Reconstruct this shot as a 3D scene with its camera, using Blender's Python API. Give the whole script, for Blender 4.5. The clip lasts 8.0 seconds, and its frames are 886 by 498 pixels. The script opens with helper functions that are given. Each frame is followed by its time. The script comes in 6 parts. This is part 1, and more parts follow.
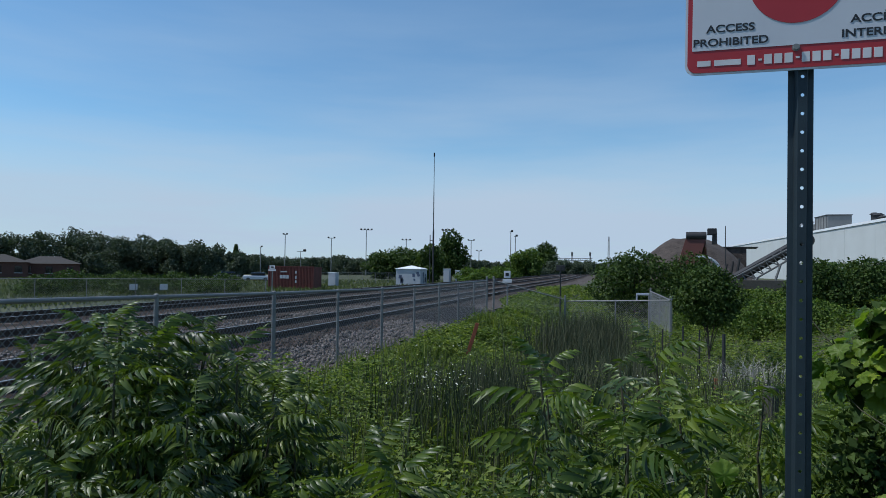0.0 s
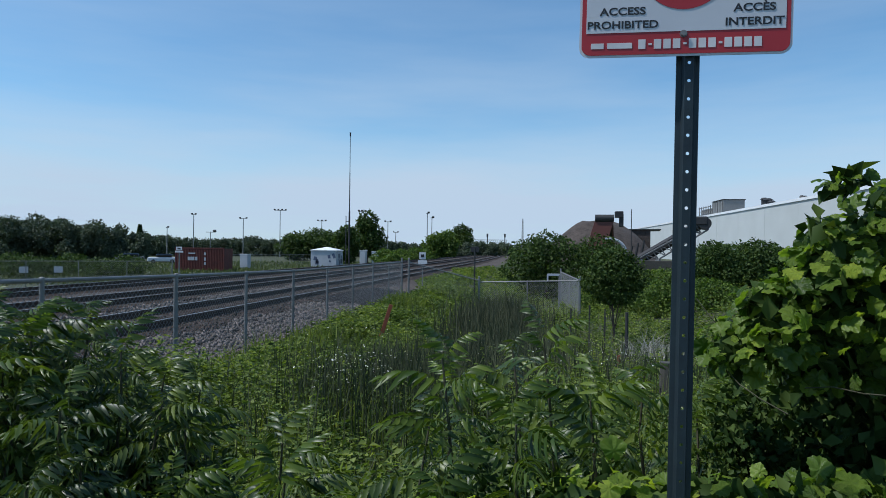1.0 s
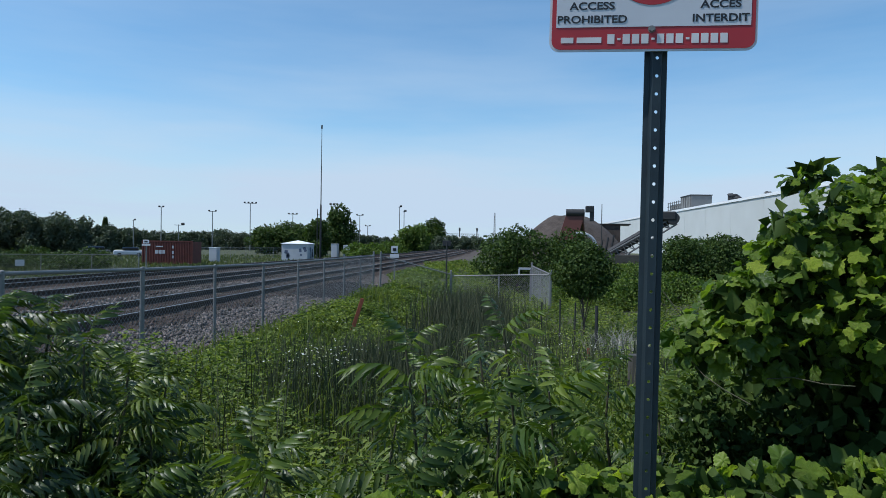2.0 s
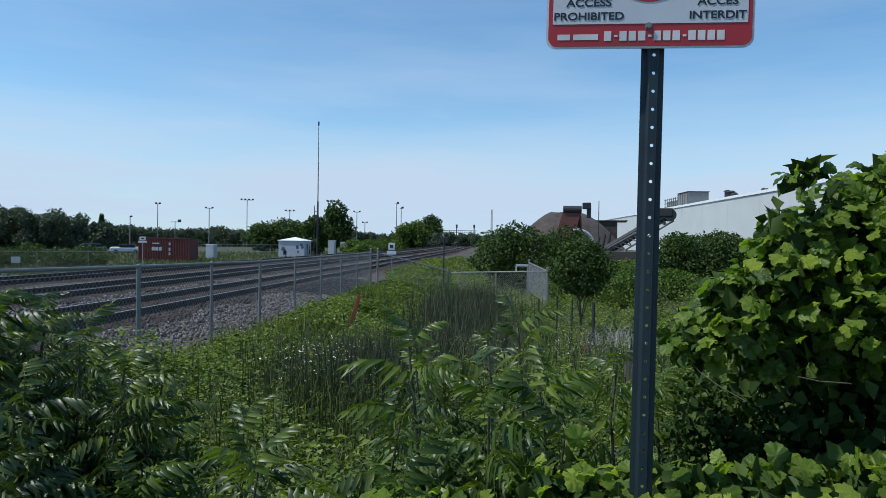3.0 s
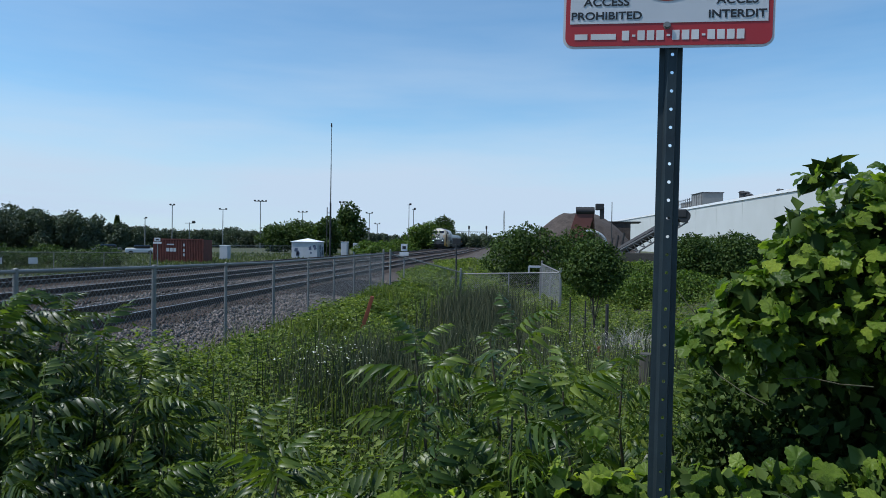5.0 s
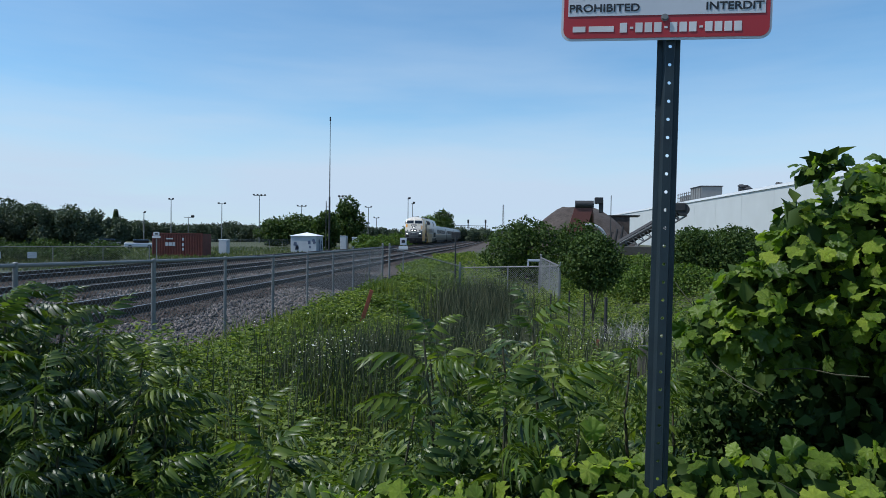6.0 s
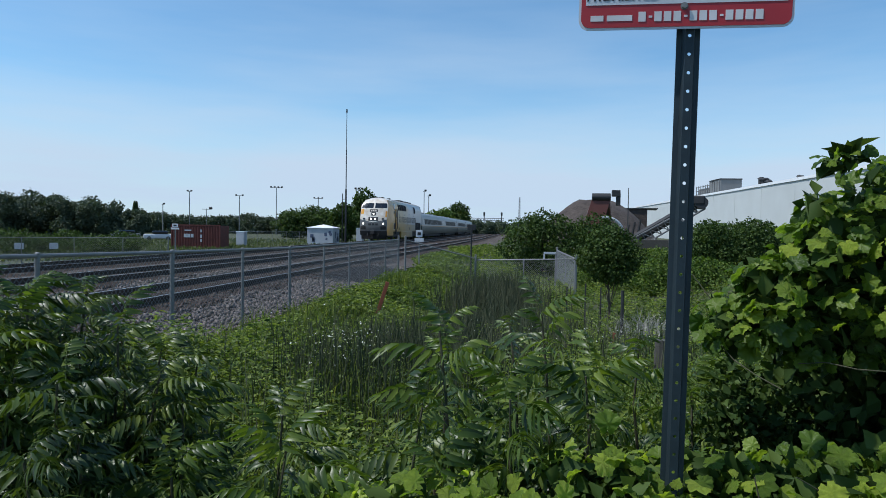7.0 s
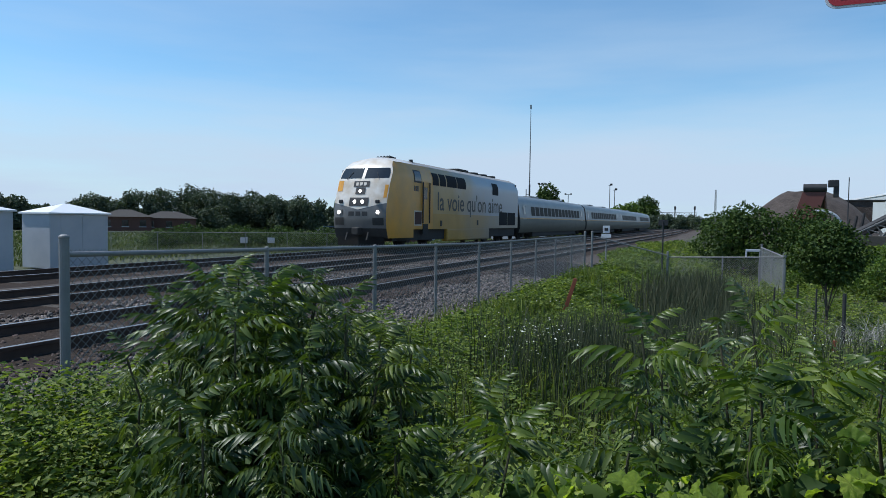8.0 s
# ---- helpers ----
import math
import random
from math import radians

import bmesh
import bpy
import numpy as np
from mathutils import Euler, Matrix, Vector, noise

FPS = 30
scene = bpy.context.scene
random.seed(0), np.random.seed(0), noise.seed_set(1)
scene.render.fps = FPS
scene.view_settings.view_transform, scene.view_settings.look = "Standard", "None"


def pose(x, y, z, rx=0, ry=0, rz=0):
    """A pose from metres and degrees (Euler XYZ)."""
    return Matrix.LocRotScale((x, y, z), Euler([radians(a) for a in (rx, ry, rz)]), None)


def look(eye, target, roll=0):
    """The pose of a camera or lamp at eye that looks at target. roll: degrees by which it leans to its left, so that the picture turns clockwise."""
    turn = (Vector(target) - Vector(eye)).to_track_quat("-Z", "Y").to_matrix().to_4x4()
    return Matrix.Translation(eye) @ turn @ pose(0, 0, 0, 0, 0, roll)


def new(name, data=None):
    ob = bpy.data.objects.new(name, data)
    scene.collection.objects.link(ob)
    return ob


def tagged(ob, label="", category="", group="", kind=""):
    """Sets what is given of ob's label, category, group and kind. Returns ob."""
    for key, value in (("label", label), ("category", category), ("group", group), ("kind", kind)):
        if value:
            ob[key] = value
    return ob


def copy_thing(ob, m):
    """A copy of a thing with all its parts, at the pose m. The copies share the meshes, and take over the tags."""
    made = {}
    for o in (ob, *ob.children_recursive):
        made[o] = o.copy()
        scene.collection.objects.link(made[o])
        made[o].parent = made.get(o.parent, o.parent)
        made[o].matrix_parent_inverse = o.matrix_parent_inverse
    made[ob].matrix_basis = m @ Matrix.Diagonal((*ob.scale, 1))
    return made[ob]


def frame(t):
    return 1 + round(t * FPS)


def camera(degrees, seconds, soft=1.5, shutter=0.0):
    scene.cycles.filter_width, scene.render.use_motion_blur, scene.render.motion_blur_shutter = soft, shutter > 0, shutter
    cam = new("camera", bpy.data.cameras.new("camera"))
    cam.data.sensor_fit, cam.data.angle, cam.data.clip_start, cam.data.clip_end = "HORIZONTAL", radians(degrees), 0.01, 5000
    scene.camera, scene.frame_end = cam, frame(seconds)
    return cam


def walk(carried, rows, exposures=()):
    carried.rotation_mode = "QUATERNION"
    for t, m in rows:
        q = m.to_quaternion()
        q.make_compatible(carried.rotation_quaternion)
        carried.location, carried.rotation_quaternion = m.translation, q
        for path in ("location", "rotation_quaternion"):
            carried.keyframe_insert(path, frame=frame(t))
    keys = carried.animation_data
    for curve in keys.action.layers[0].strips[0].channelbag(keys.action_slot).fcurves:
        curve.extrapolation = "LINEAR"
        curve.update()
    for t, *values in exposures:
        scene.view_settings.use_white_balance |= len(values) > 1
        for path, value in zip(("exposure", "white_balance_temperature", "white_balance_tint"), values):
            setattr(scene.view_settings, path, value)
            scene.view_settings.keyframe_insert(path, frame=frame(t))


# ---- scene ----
cam = camera(68.4, 8.0, soft=0.5, shutter=0.0)
EYE = 1.6
ROWS = [
    (0, -0.061, -0.070, -0.001, 15.23, 1.66, -0.69),
    (0.5, -0.030, -0.022, 0.005, 10.35, 1.29, -0.74),
    (1, -0.008, -0.009, 0.000, 7.94, 0.11, -0.68),
    (1.5, -0.003, -0.006, -0.003, 6.03, -0.23, -0.94),
    (3, 0.000, 0.000, -0.000, 5.25, -0.68, -0.80),
    (3.5, -0.009, 0.009, 0.003, 5.37, -0.64, -1.08),
    (4, -0.014, 0.006, -0.001, 6.03, -0.61, -0.95),
    (4.5, -0.013, 0.005, 0.000, 6.35, -0.57, -0.84),
    (6, -0.010, -0.007, -0.007, 6.25, -1.12, -0.74),
    (6.5, -0.006, -0.013, -0.010, 6.54, -2.00, -0.89),
    (7, -0.009, -0.004, -0.011, 7.65, -1.80, -0.93),
    (7.5, -0.028, -0.008, -0.013, 10.60, -2.10, -0.81),
    (7.6, -0.036, -0.014, -0.012, 12.00, -2.14, -0.80),
    (7.7, -0.045, -0.021, -0.011, 13.73, -2.18, -0.79),
    (7.8, -0.058, -0.032, -0.009, 16.15, -2.24, -0.78),
    (7.9, -0.076, -0.047, -0.007, 19.60, -2.33, -0.75),
    (8, -0.098, -0.064, -0.004, 23.59, -2.43, -0.73),
]
walk(cam, [(t, pose(x, y, EYE + z, 90 + pitch, roll, yaw)) for t, x, y, z, yaw, pitch, roll in ROWS],
     exposures=[(0, -0.46, 5900, 9), (1, -0.32, 5900, 9), (2, -0.21, 5950, 9), (8, -0.20, 5950, 9)])

# ---------------------------------------------------------------- sky and sun
SUN_EL, SUN_AZ = 58.0, 106.0          # degrees; azimuth to the left of the track's direction
world = bpy.data.worlds.new("sky")
scene.world = world
world.use_nodes = True
wt = world.node_tree
wt.nodes.clear()
w_out = wt.nodes.new("ShaderNodeOutputWorld")
w_bg = wt.nodes.new("ShaderNodeBackground")
w_bg.inputs["Strength"].default_value = 0.131
w_sky = wt.nodes.new("ShaderNodeTexSky")
w_sky.sky_type = "NISHITA"
w_sky.sun_disc = False
w_sky.sun_elevation = radians(SUN_EL)
w_sky.sun_rotation = radians(-SUN_AZ)
w_sky.air_density, w_sky.dust_density, w_sky.ozone_density = 1.0, 0.3, 1.2
w_co = wt.nodes.new("ShaderNodeTexCoord")
w_map = wt.nodes.new("ShaderNodeMapping")
w_map.inputs["Scale"].default_value = (1.0, 1.0, 7.0)
w_noise = wt.nodes.new("ShaderNodeTexNoise")
w_noise.inputs["Scale"].default_value = 1.7
w_noise.inputs["Detail"].default_value = 5.0
w_noise.inputs["Roughness"].default_value = 0.52
w_ramp = wt.nodes.new("ShaderNodeValToRGB")
w_ramp.color_ramp.elements[0].position = 0.36
w_ramp.color_ramp.elements[1].position = 0.74
w_sep = wt.nodes.new("ShaderNodeSeparateXYZ")
w_low = wt.nodes.new("ShaderNodeMapRange")      # thin cloud gathers towards the horizon
w_low.inputs["From Min"].default_value = 0.46
w_low.inputs["From Max"].default_value = 0.04
w_mul = wt.nodes.new("ShaderNodeMath")
w_mul.operation = "MULTIPLY"
w_mul2 = wt.nodes.new("ShaderNodeMath")
w_mul2.operation = "MULTIPLY"
w_mul2.inputs[1].default_value = 0.76
w_mix = wt.nodes.new("ShaderNodeMixRGB")
w_mix.inputs[2].default_value = (5.1, 6.0, 6.9, 1)
L = wt.links.new
L(w_co.outputs["Generated"], w_map.inputs["Vector"])
L(w_map.outputs["Vector"], w_noise.inputs["Vector"])
L(w_noise.outputs["Fac"], w_ramp.inputs["Fac"])
L(w_co.outputs["Generated"], w_sep.inputs["Vector"])
L(w_sep.outputs["Z"], w_low.inputs["Value"])
L(w_ramp.outputs["Color"], w_mul.inputs[0])
L(w_low.outputs["Result"], w_mul.inputs[1])
L(w_mul.outputs["Value"], w_mul2.inputs[0])
w_haze = wt.nodes.new("ShaderNodeMapRange")     # pale haze over the horizon all round
w_haze.interpolation_type = "SMOOTHSTEP"
w_haze.inputs["From Min"].default_value = 0.26
w_haze.inputs["From Max"].default_value = 0.0
w_haze.inputs["To Max"].default_value = 0.66
w_max = wt.nodes.new("ShaderNodeMath")
w_max.operation = "ADD"
w_max.use_clamp = True
L(w_sep.outputs["Z"], w_haze.inputs["Value"])
L(w_haze.outputs["Result"], w_max.inputs[0])
L(w_mul2.outputs["Value"], w_max.inputs[1])
L(w_max.outputs["Value"], w_mix.inputs["Fac"])
w_tone = wt.nodes.new("ShaderNodeMixRGB")        # a clear, slightly cyan summer sky
w_tone.blend_type = "MULTIPLY"
w_tone.inputs["Fac"].default_value = 1.0
w_tone.inputs[2].default_value = (0.885, 1.17, 1.24, 1)
L(w_sky.outputs["Color"], w_tone.inputs[1])
L(w_tone.outputs["Color"], w_mix.inputs[1])
L(w_mix.outputs["Color"], w_bg.inputs["Color"])
L(w_bg.outputs["Background"], w_out.inputs["Surface"])

sun_data = bpy.data.lights.new("sun", "SUN")
sun_data.energy = 5.0
sun_data.angle = radians(0.6)
sun_data.color = (1.0, 0.955, 0.88)
sun = new("sun", sun_data)
_e, _a = radians(SUN_EL), radians(SUN_AZ)
_to = Vector((-math.sin(_a) * math.cos(_e), math.cos(_a) * math.cos(_e), math.sin(_e)))
sun.matrix_world = look(_to * 50, (0, 0, 0))


# ---------------------------------------------------------------- materials
def material(name, color, rough=0.6, metal=0.0, color2=None, scale=8.0, amount=0.6, bump=0.0, bump_scale=60.0,
             random_island=0.0, random_object=0.0, translucent=0.0, emit=None, spec=0.5, big=None, coat=0.0):
    """A surface: base colour mixed by noise with a second one at two scales, fine relief, and variation from piece to piece."""
    m = bpy.data.materials.new(name)
    m.use_nodes = True
    nt = m.node_tree
    n, ln = nt.nodes, nt.links.new
    bs = n["Principled BSDF"]
    bs.inputs["Roughness"].default_value = rough
    bs.inputs["Metallic"].default_value = metal
    bs.inputs["Specular IOR Level"].default_value = spec
    if coat:
        bs.inputs["Coat Weight"].default_value = coat
        bs.inputs["Coat Roughness"].default_value = 0.12
    c2 = color2 or tuple(c * 0.62 for c in color)
    co = n.new("ShaderNodeTexCoord")
    na = n.new("ShaderNodeTexNoise")
    na.inputs["Scale"].default_value = scale
    na.inputs["Detail"].default_value = 6
    nb = n.new("ShaderNodeTexNoise")
    nb.inputs["Scale"].default_value = big or scale * 0.13
    nb.inputs["Detail"].default_value = 3
    ln(co.outputs["Object"], na.inputs["Vector"])
    ln(co.outputs["Object"], nb.inputs["Vector"])
    ad = n.new("ShaderNodeMath")
    ad.operation = "MULTIPLY_ADD"
    ln(na.outputs["Fac"], ad.inputs[0])
    ad.inputs[1].default_value = 0.6
    ms = n.new("ShaderNodeMath")
    ms.operation = "MULTIPLY"
    ms.inputs[1].default_value = 0.4
    ln(nb.outputs["Fac"], ms.inputs[0])
    ln(ms.outputs[0], ad.inputs[2])
    mr = n.new("ShaderNodeMapRange")
    mr.inputs["From Min"].default_value = 0.36
    mr.inputs["From Max"].default_value = 0.64
    mr.inputs["To Max"].default_value = amount
    ln(ad.outputs[0], mr.inputs["Value"])
    mx = n.new("ShaderNodeMixRGB")
    mx.inputs[1].default_value = (*color, 1)
    mx.inputs[2].default_value = (*c2, 1)
    ln(mr.outputs[0], mx.inputs["Fac"])
    out = mx.outputs[0]
    for amt, node, sock in ((random_island, "ShaderNodeNewGeometry", "Random Per Island"), (random_object, "ShaderNodeObjectInfo", "Random")):
        if amt:
            src = n.new(node)
            hs = n.new("ShaderNodeHueSaturation")
            v1 = n.new("ShaderNodeMapRange")
            v1.inputs["To Min"].default_value, v1.inputs["To Max"].default_value = 1 - amt, 1 + amt
            ln(src.outputs[sock], v1.inputs["Value"])
            ln(v1.outputs[0], hs.inputs["Value"])
            v2 = n.new("ShaderNodeMapRange")
            v2.inputs["To Min"].default_value, v2.inputs["To Max"].default_value = 0.5 + 0.04 * amt, 0.5 - 0.04 * amt
            ln(src.outputs[sock], v2.inputs["Value"])
            ln(v2.outputs[0], hs.inputs["Hue"])
            ln(out, hs.inputs["Color"])
            out = hs.outputs[0]
    ln(out, bs.inputs["Base Color"])
    if bump:
        nz = n.new("ShaderNodeTexNoise")
        nz.inputs["Scale"].default_value = bump_scale
        nz.inputs["Detail"].default_value = 4
        ln(co.outputs["Object"], nz.inputs["Vector"])
        bp = n.new("ShaderNodeBump")
        bp.inputs["Strength"].default_value = min(1.0, bump)
        bp.inputs["Distance"].default_value = 0.6 / bump_scale
        ln(nz.outputs["Fac"], bp.inputs["Height"])
        ln(bp.outputs[0], bs.inputs["Normal"])
    if emit:
        bs.inputs["Emission Color"].default_value = (*emit[:3], 1)
        bs.inputs["Emission Strength"].default_value = emit[3]
    if translucent:
        tr = n.new("ShaderNodeBsdfTranslucent")
        br = n.new("ShaderNodeMixRGB")
        br.blend_type = "MULTIPLY"
        br.inputs["Fac"].default_value = 1
        br.inputs[2].default_value = (1.5, 1.6, 0.5, 1)
        ln(out, br.inputs[1])
        ln(br.outputs[0], tr.inputs["Color"])
        sh = n.new("ShaderNodeMixShader")
        sh.inputs["Fac"].default_value = translucent
        ln(bs.outputs[0], sh.inputs[1])
        ln(tr.outputs[0], sh.inputs[2])
        ln(sh.outputs[0], n["Material Output"].inputs["Surface"])
    return m


M_SOIL = material("meadow_soil", (0.035, 0.042, 0.017), 0.95, color2=(0.075, 0.08, 0.03), scale=0.9, amount=0.9, bump=0.9, bump_scale=7)
M_BALLAST = material("ballast_stone", (0.115, 0.096, 0.085), 0.95, color2=(0.055, 0.045, 0.040), scale=22, amount=0.9, bump=1.0, bump_scale=24, big=0.35, spec=0.12)
M_STONES = material("crushed_stone", (0.175, 0.150, 0.135), 0.85, color2=(0.06, 0.049, 0.043), scale=30, amount=0.8, random_island=0.6, bump=0.4, bump_scale=60)
M_BEDDARK = material("stained_ballast", (0.052, 0.038, 0.030), 0.98, color2=(0.024, 0.018, 0.015), scale=24, amount=0.9, bump=1.0, bump_scale=26, big=0.6, spec=0.12)
M_STONESD = material("stained_stone", (0.068, 0.050, 0.041), 0.95, color2=(0.030, 0.022, 0.018), scale=30, amount=0.8, random_island=0.6)
M_RAIL = material("rail_steel_rusty", (0.085, 0.05, 0.035), 0.75, 0.2, color2=(0.045, 0.028, 0.022), scale=6, amount=0.9, bump=0.3, bump_scale=90)
M_RAILTOP = material("rail_steel_polished", (0.42, 0.40, 0.385), 0.42, 1.0, color2=(0.30, 0.27, 0.25), scale=3)
M_TIE = material("tie_timber", (0.045, 0.034, 0.027), 0.9, color2=(0.08, 0.064, 0.052), scale=5, amount=0.9, random_object=0.35, bump=0.7, bump_scale=30)
M_GALV = material("galvanized_steel", (0.235, 0.235, 0.23), 0.6, 0.3, color2=(0.16, 0.16, 0.157), scale=9, amount=0.7)
M_WIRE = material("galvanized_wire", (0.27, 0.27, 0.265), 0.6, 0.2, color2=(0.19, 0.19, 0.187), scale=5)
M_POSTGREEN = material("sign_post_steel", (0.030, 0.048, 0.058), 0.55, 0.4, color2=(0.02, 0.03, 0.038), scale=14, amount=0.8, bump=0.15, bump_scale=120)
M_WHITE = material("sign_white", (0.58, 0.59, 0.62), 0.45, color2=(0.50, 0.51, 0.545), scale=5, amount=0.6)
M_RED = material("sign_red", (0.42, 0.022, 0.028), 0.42, color2=(0.32, 0.018, 0.022), scale=4, amount=0.6)
M_INK = material("sign_ink", (0.015, 0.016, 0.02), 0.5)
M_BARW = material("sign_lettering_white", (0.75, 0.72, 0.72), 0.45)
M_BARK = material("bark", (0.09, 0.07, 0.05), 0.9, color2=(0.05, 0.038, 0.03), scale=14, amount=0.9, bump=0.8, bump_scale=40)
M_STEM = material("green_stem", (0.060, 0.050, 0.026), 0.75, color2=(0.035, 0.045, 0.018), scale=12, amount=0.9)
M_SUMAC = material("sumac_leaf", (0.046, 0.076, 0.015), 0.42, color2=(0.112, 0.155, 0.028), scale=3, amount=0.8, random_island=0.45, random_object=0.5, translucent=0.26, spec=0.45)
# lighter copy for young leaves, with sunlit and backlit brightness put into its colour
M_SUMACY = material("sunlit_young_sumac_leaf", (0.058, 0.098, 0.016), 0.38, color2=(0.112, 0.152, 0.026), scale=3, amount=0.8, random_island=0.45, random_object=0.4, translucent=0.36, spec=0.35)
M_VINE = material("vine_leaf", (0.155, 0.235, 0.030), 0.42, color2=(0.26, 0.345, 0.048), scale=5, amount=0.9, random_island=0.45, random_object=0.5, translucent=0.50, spec=0.35, bump=0.6, bump_scale=45)
M_WEED = material("weed_leaf", (0.066, 0.106, 0.024), 0.6, color2=(0.165, 0.215, 0.048), scale=0.8, amount=0.9, random_island=0.6, translucent=0.35, spec=0.25)
M_GRASS = material("grass_blade", (0.095, 0.135, 0.026), 0.6, color2=(0.17, 0.19, 0.05), scale=0.6, amount=0.9, random_island=0.35, translucent=0.35, spec=0.25)
M_FIELD = material("field_grass_blade", (0.075, 0.10, 0.035), 0.7, color2=(0.12, 0.135, 0.055), scale=0.2, amount=0.9, random_island=0.35, translucent=0.2, spec=0.2)
M_BLACK = material("black_grille", (0.012, 0.012, 0.014), 0.75, color2=(0.02, 0.02, 0.022), scale=8, spec=0.2)
M_PAD = material("dark_gravel_pad", (0.030, 0.026, 0.025), 1.0, color2=(0.016, 0.014, 0.014), scale=9, amount=0.9, bump=1.0, bump_scale=14, spec=0.08)
M_REED = material("reed_blade", (0.046, 0.060, 0.032), 0.7, color2=(0.090, 0.092, 0.056), scale=0.8, amount=0.9, random_island=0.4, translucent=0.1, spec=0.2)
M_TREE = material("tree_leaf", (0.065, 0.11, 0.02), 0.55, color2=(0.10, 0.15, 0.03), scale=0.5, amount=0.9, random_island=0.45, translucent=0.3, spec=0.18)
# dark leaf of several trees; also stands in for shade inside thickets and vine
M_TREED = material("dark_tree_and_shade_leaf", (0.04, 0.07, 0.017), 0.6, color2=(0.055, 0.088, 0.02), scale=0.5, amount=0.9, random_island=0.45, translucent=0.2, spec=0.15)
M_WOODS = material("far_wood_leaf", (0.042, 0.062, 0.036), 0.8, color2=(0.066, 0.088, 0.050), scale=0.12, amount=0.9, random_island=0.25, translucent=0.15)
M_PETAL = material("petal_white", (0.8, 0.8, 0.76), 0.6, translucent=0.2)
M_ORANGE = material("stake_orange", (0.32, 0.085, 0.04), 0.8, color2=(0.20, 0.07, 0.04), scale=10)
M_DARKWOOD = material("weathered_post", (0.07, 0.065, 0.055), 0.9, color2=(0.035, 0.032, 0.028), scale=12, bump=0.6)
M_DARKSTEEL = material("dark_steel", (0.035, 0.036, 0.04), 0.6, 0.4, color2=(0.06, 0.055, 0.05), scale=6)
M_GLASS = material("dark_window_glass", (0.012, 0.014, 0.017), 0.08, spec=0.8)
M_CONTAINER = material("container_red_paint", (0.135, 0.030, 0.022), 0.7, color2=(0.085, 0.024, 0.018), scale=1.4, amount=0.9, bump=0.1)
M_HUT = material("hut_panel", (0.46, 0.47, 0.50), 0.55, color2=(0.36, 0.38, 0.42), scale=1.2, amount=0.7)
M_HUTROOF = material("hut_roof", (0.78, 0.79, 0.8), 0.5, color2=(0.66, 0.67, 0.68), scale=1.5)
M_CLAD = material("warehouse_cladding", (0.52, 0.54, 0.53), 0.6, color2=(0.46, 0.475, 0.46), scale=0.25, amount=0.8)
M_PILE = material("crushed_gravel_pile", (0.088, 0.070, 0.060), 1.0, color2=(0.042, 0.032, 0.028), scale=1.4, amount=0.9, bump=1.0, bump_scale=5)
M_CONVEYOR = material("conveyor_red_paint", (0.12, 0.036, 0.026), 0.6, color2=(0.11, 0.035, 0.026), scale=2.0, amount=0.9)
M_TRUSS = material("truss_grey_paint", (0.14, 0.143, 0.146), 0.65, color2=(0.08, 0.077, 0.074), scale=2)
M_BRICK = material("house_brick", (0.11, 0.052, 0.038), 0.85, color2=(0.08, 0.04, 0.03), scale=3)
M_SHINGLE = material("roof_shingle", (0.05, 0.044, 0.04), 0.9, color2=(0.035, 0.03, 0.028), scale=2)


# ---------------------------------------------------------------- mesh helpers
def mesh_object(name, verts, faces, mat, parent=None, smooth=False):
    me = bpy.data.meshes.new(name)
    me.from_pydata(verts, [], faces)
    me.materials.append(mat)
    if smooth:
        me.polygons.foreach_set("use_smooth", [True] * len(me.polygons))
    me.update()
    ob = new(name, me)
    if parent is not None:
        ob.parent = parent
    return ob


def part(name, bm, mat, parent=None, label="", smooth=False):
    me = bpy.data.meshes.new(name)
    bmesh.ops.recalc_face_normals(bm, faces=bm.faces)
    bm.to_mesh(me)
    bm.free()
    me.materials.append(mat)
    if smooth:
        me.polygons.foreach_set("use_smooth", [True] * len(me.polygons))
    ob = new(name, me)
    if parent is not None:
        ob.parent = parent
    if label:
        ob["label"] = label
    return ob


def share(name, src, parent, m):
    """One more piece on the same mesh."""
    ob = new(name, src.data)
    ob.parent = parent
    ob.matrix_basis = m
    return ob


def box(bm, sx, sy, sz, m=None, bevel=0.0):
    """A box of that size round m's origin."""
    r = bmesh.ops.create_cube(bm, size=1.0, matrix=(m or Matrix()) @ Matrix.Diagonal((sx, sy, sz, 1)))
    if bevel:
        es = list({e for v in r["verts"] for e in v.link_edges})
        bmesh.ops.bevel(bm, geom=es, offset=bevel, segments=2, affect="EDGES", profile=0.5)
    return bm


def rod(bm, a, b, r, r2=None, n=8, caps=True):
    a, b = Vector(a), Vector(b)
    d = b - a
    m = Matrix.Translation((a + b) / 2) @ d.to_track_quat("Z", "Y").to_matrix().to_4x4()
    bmesh.ops.create_cone(bm, cap_ends=caps, segments=n, radius1=r, radius2=r if r2 is None else r2, depth=d.length, matrix=m)
    return bm


def nb():
    return bmesh.new()


def empty(name, m=None):
    e = new(name)
    e.empty_display_size = 0.2
    if m is not None:
        e.matrix_basis = m
    return e


def bearing(deg, dist, z=0.0):
    """A place by its bearing to the left of the track's direction and its distance from the first eye."""
    a = radians(deg)
    return Vector((-math.sin(a) * dist, math.cos(a) * dist, z))


def smooth01(a, b, v):
    t = min(1.0, max(0.0, (v - a) / (b - a)))
    return t * t * (3 - 2 * t)


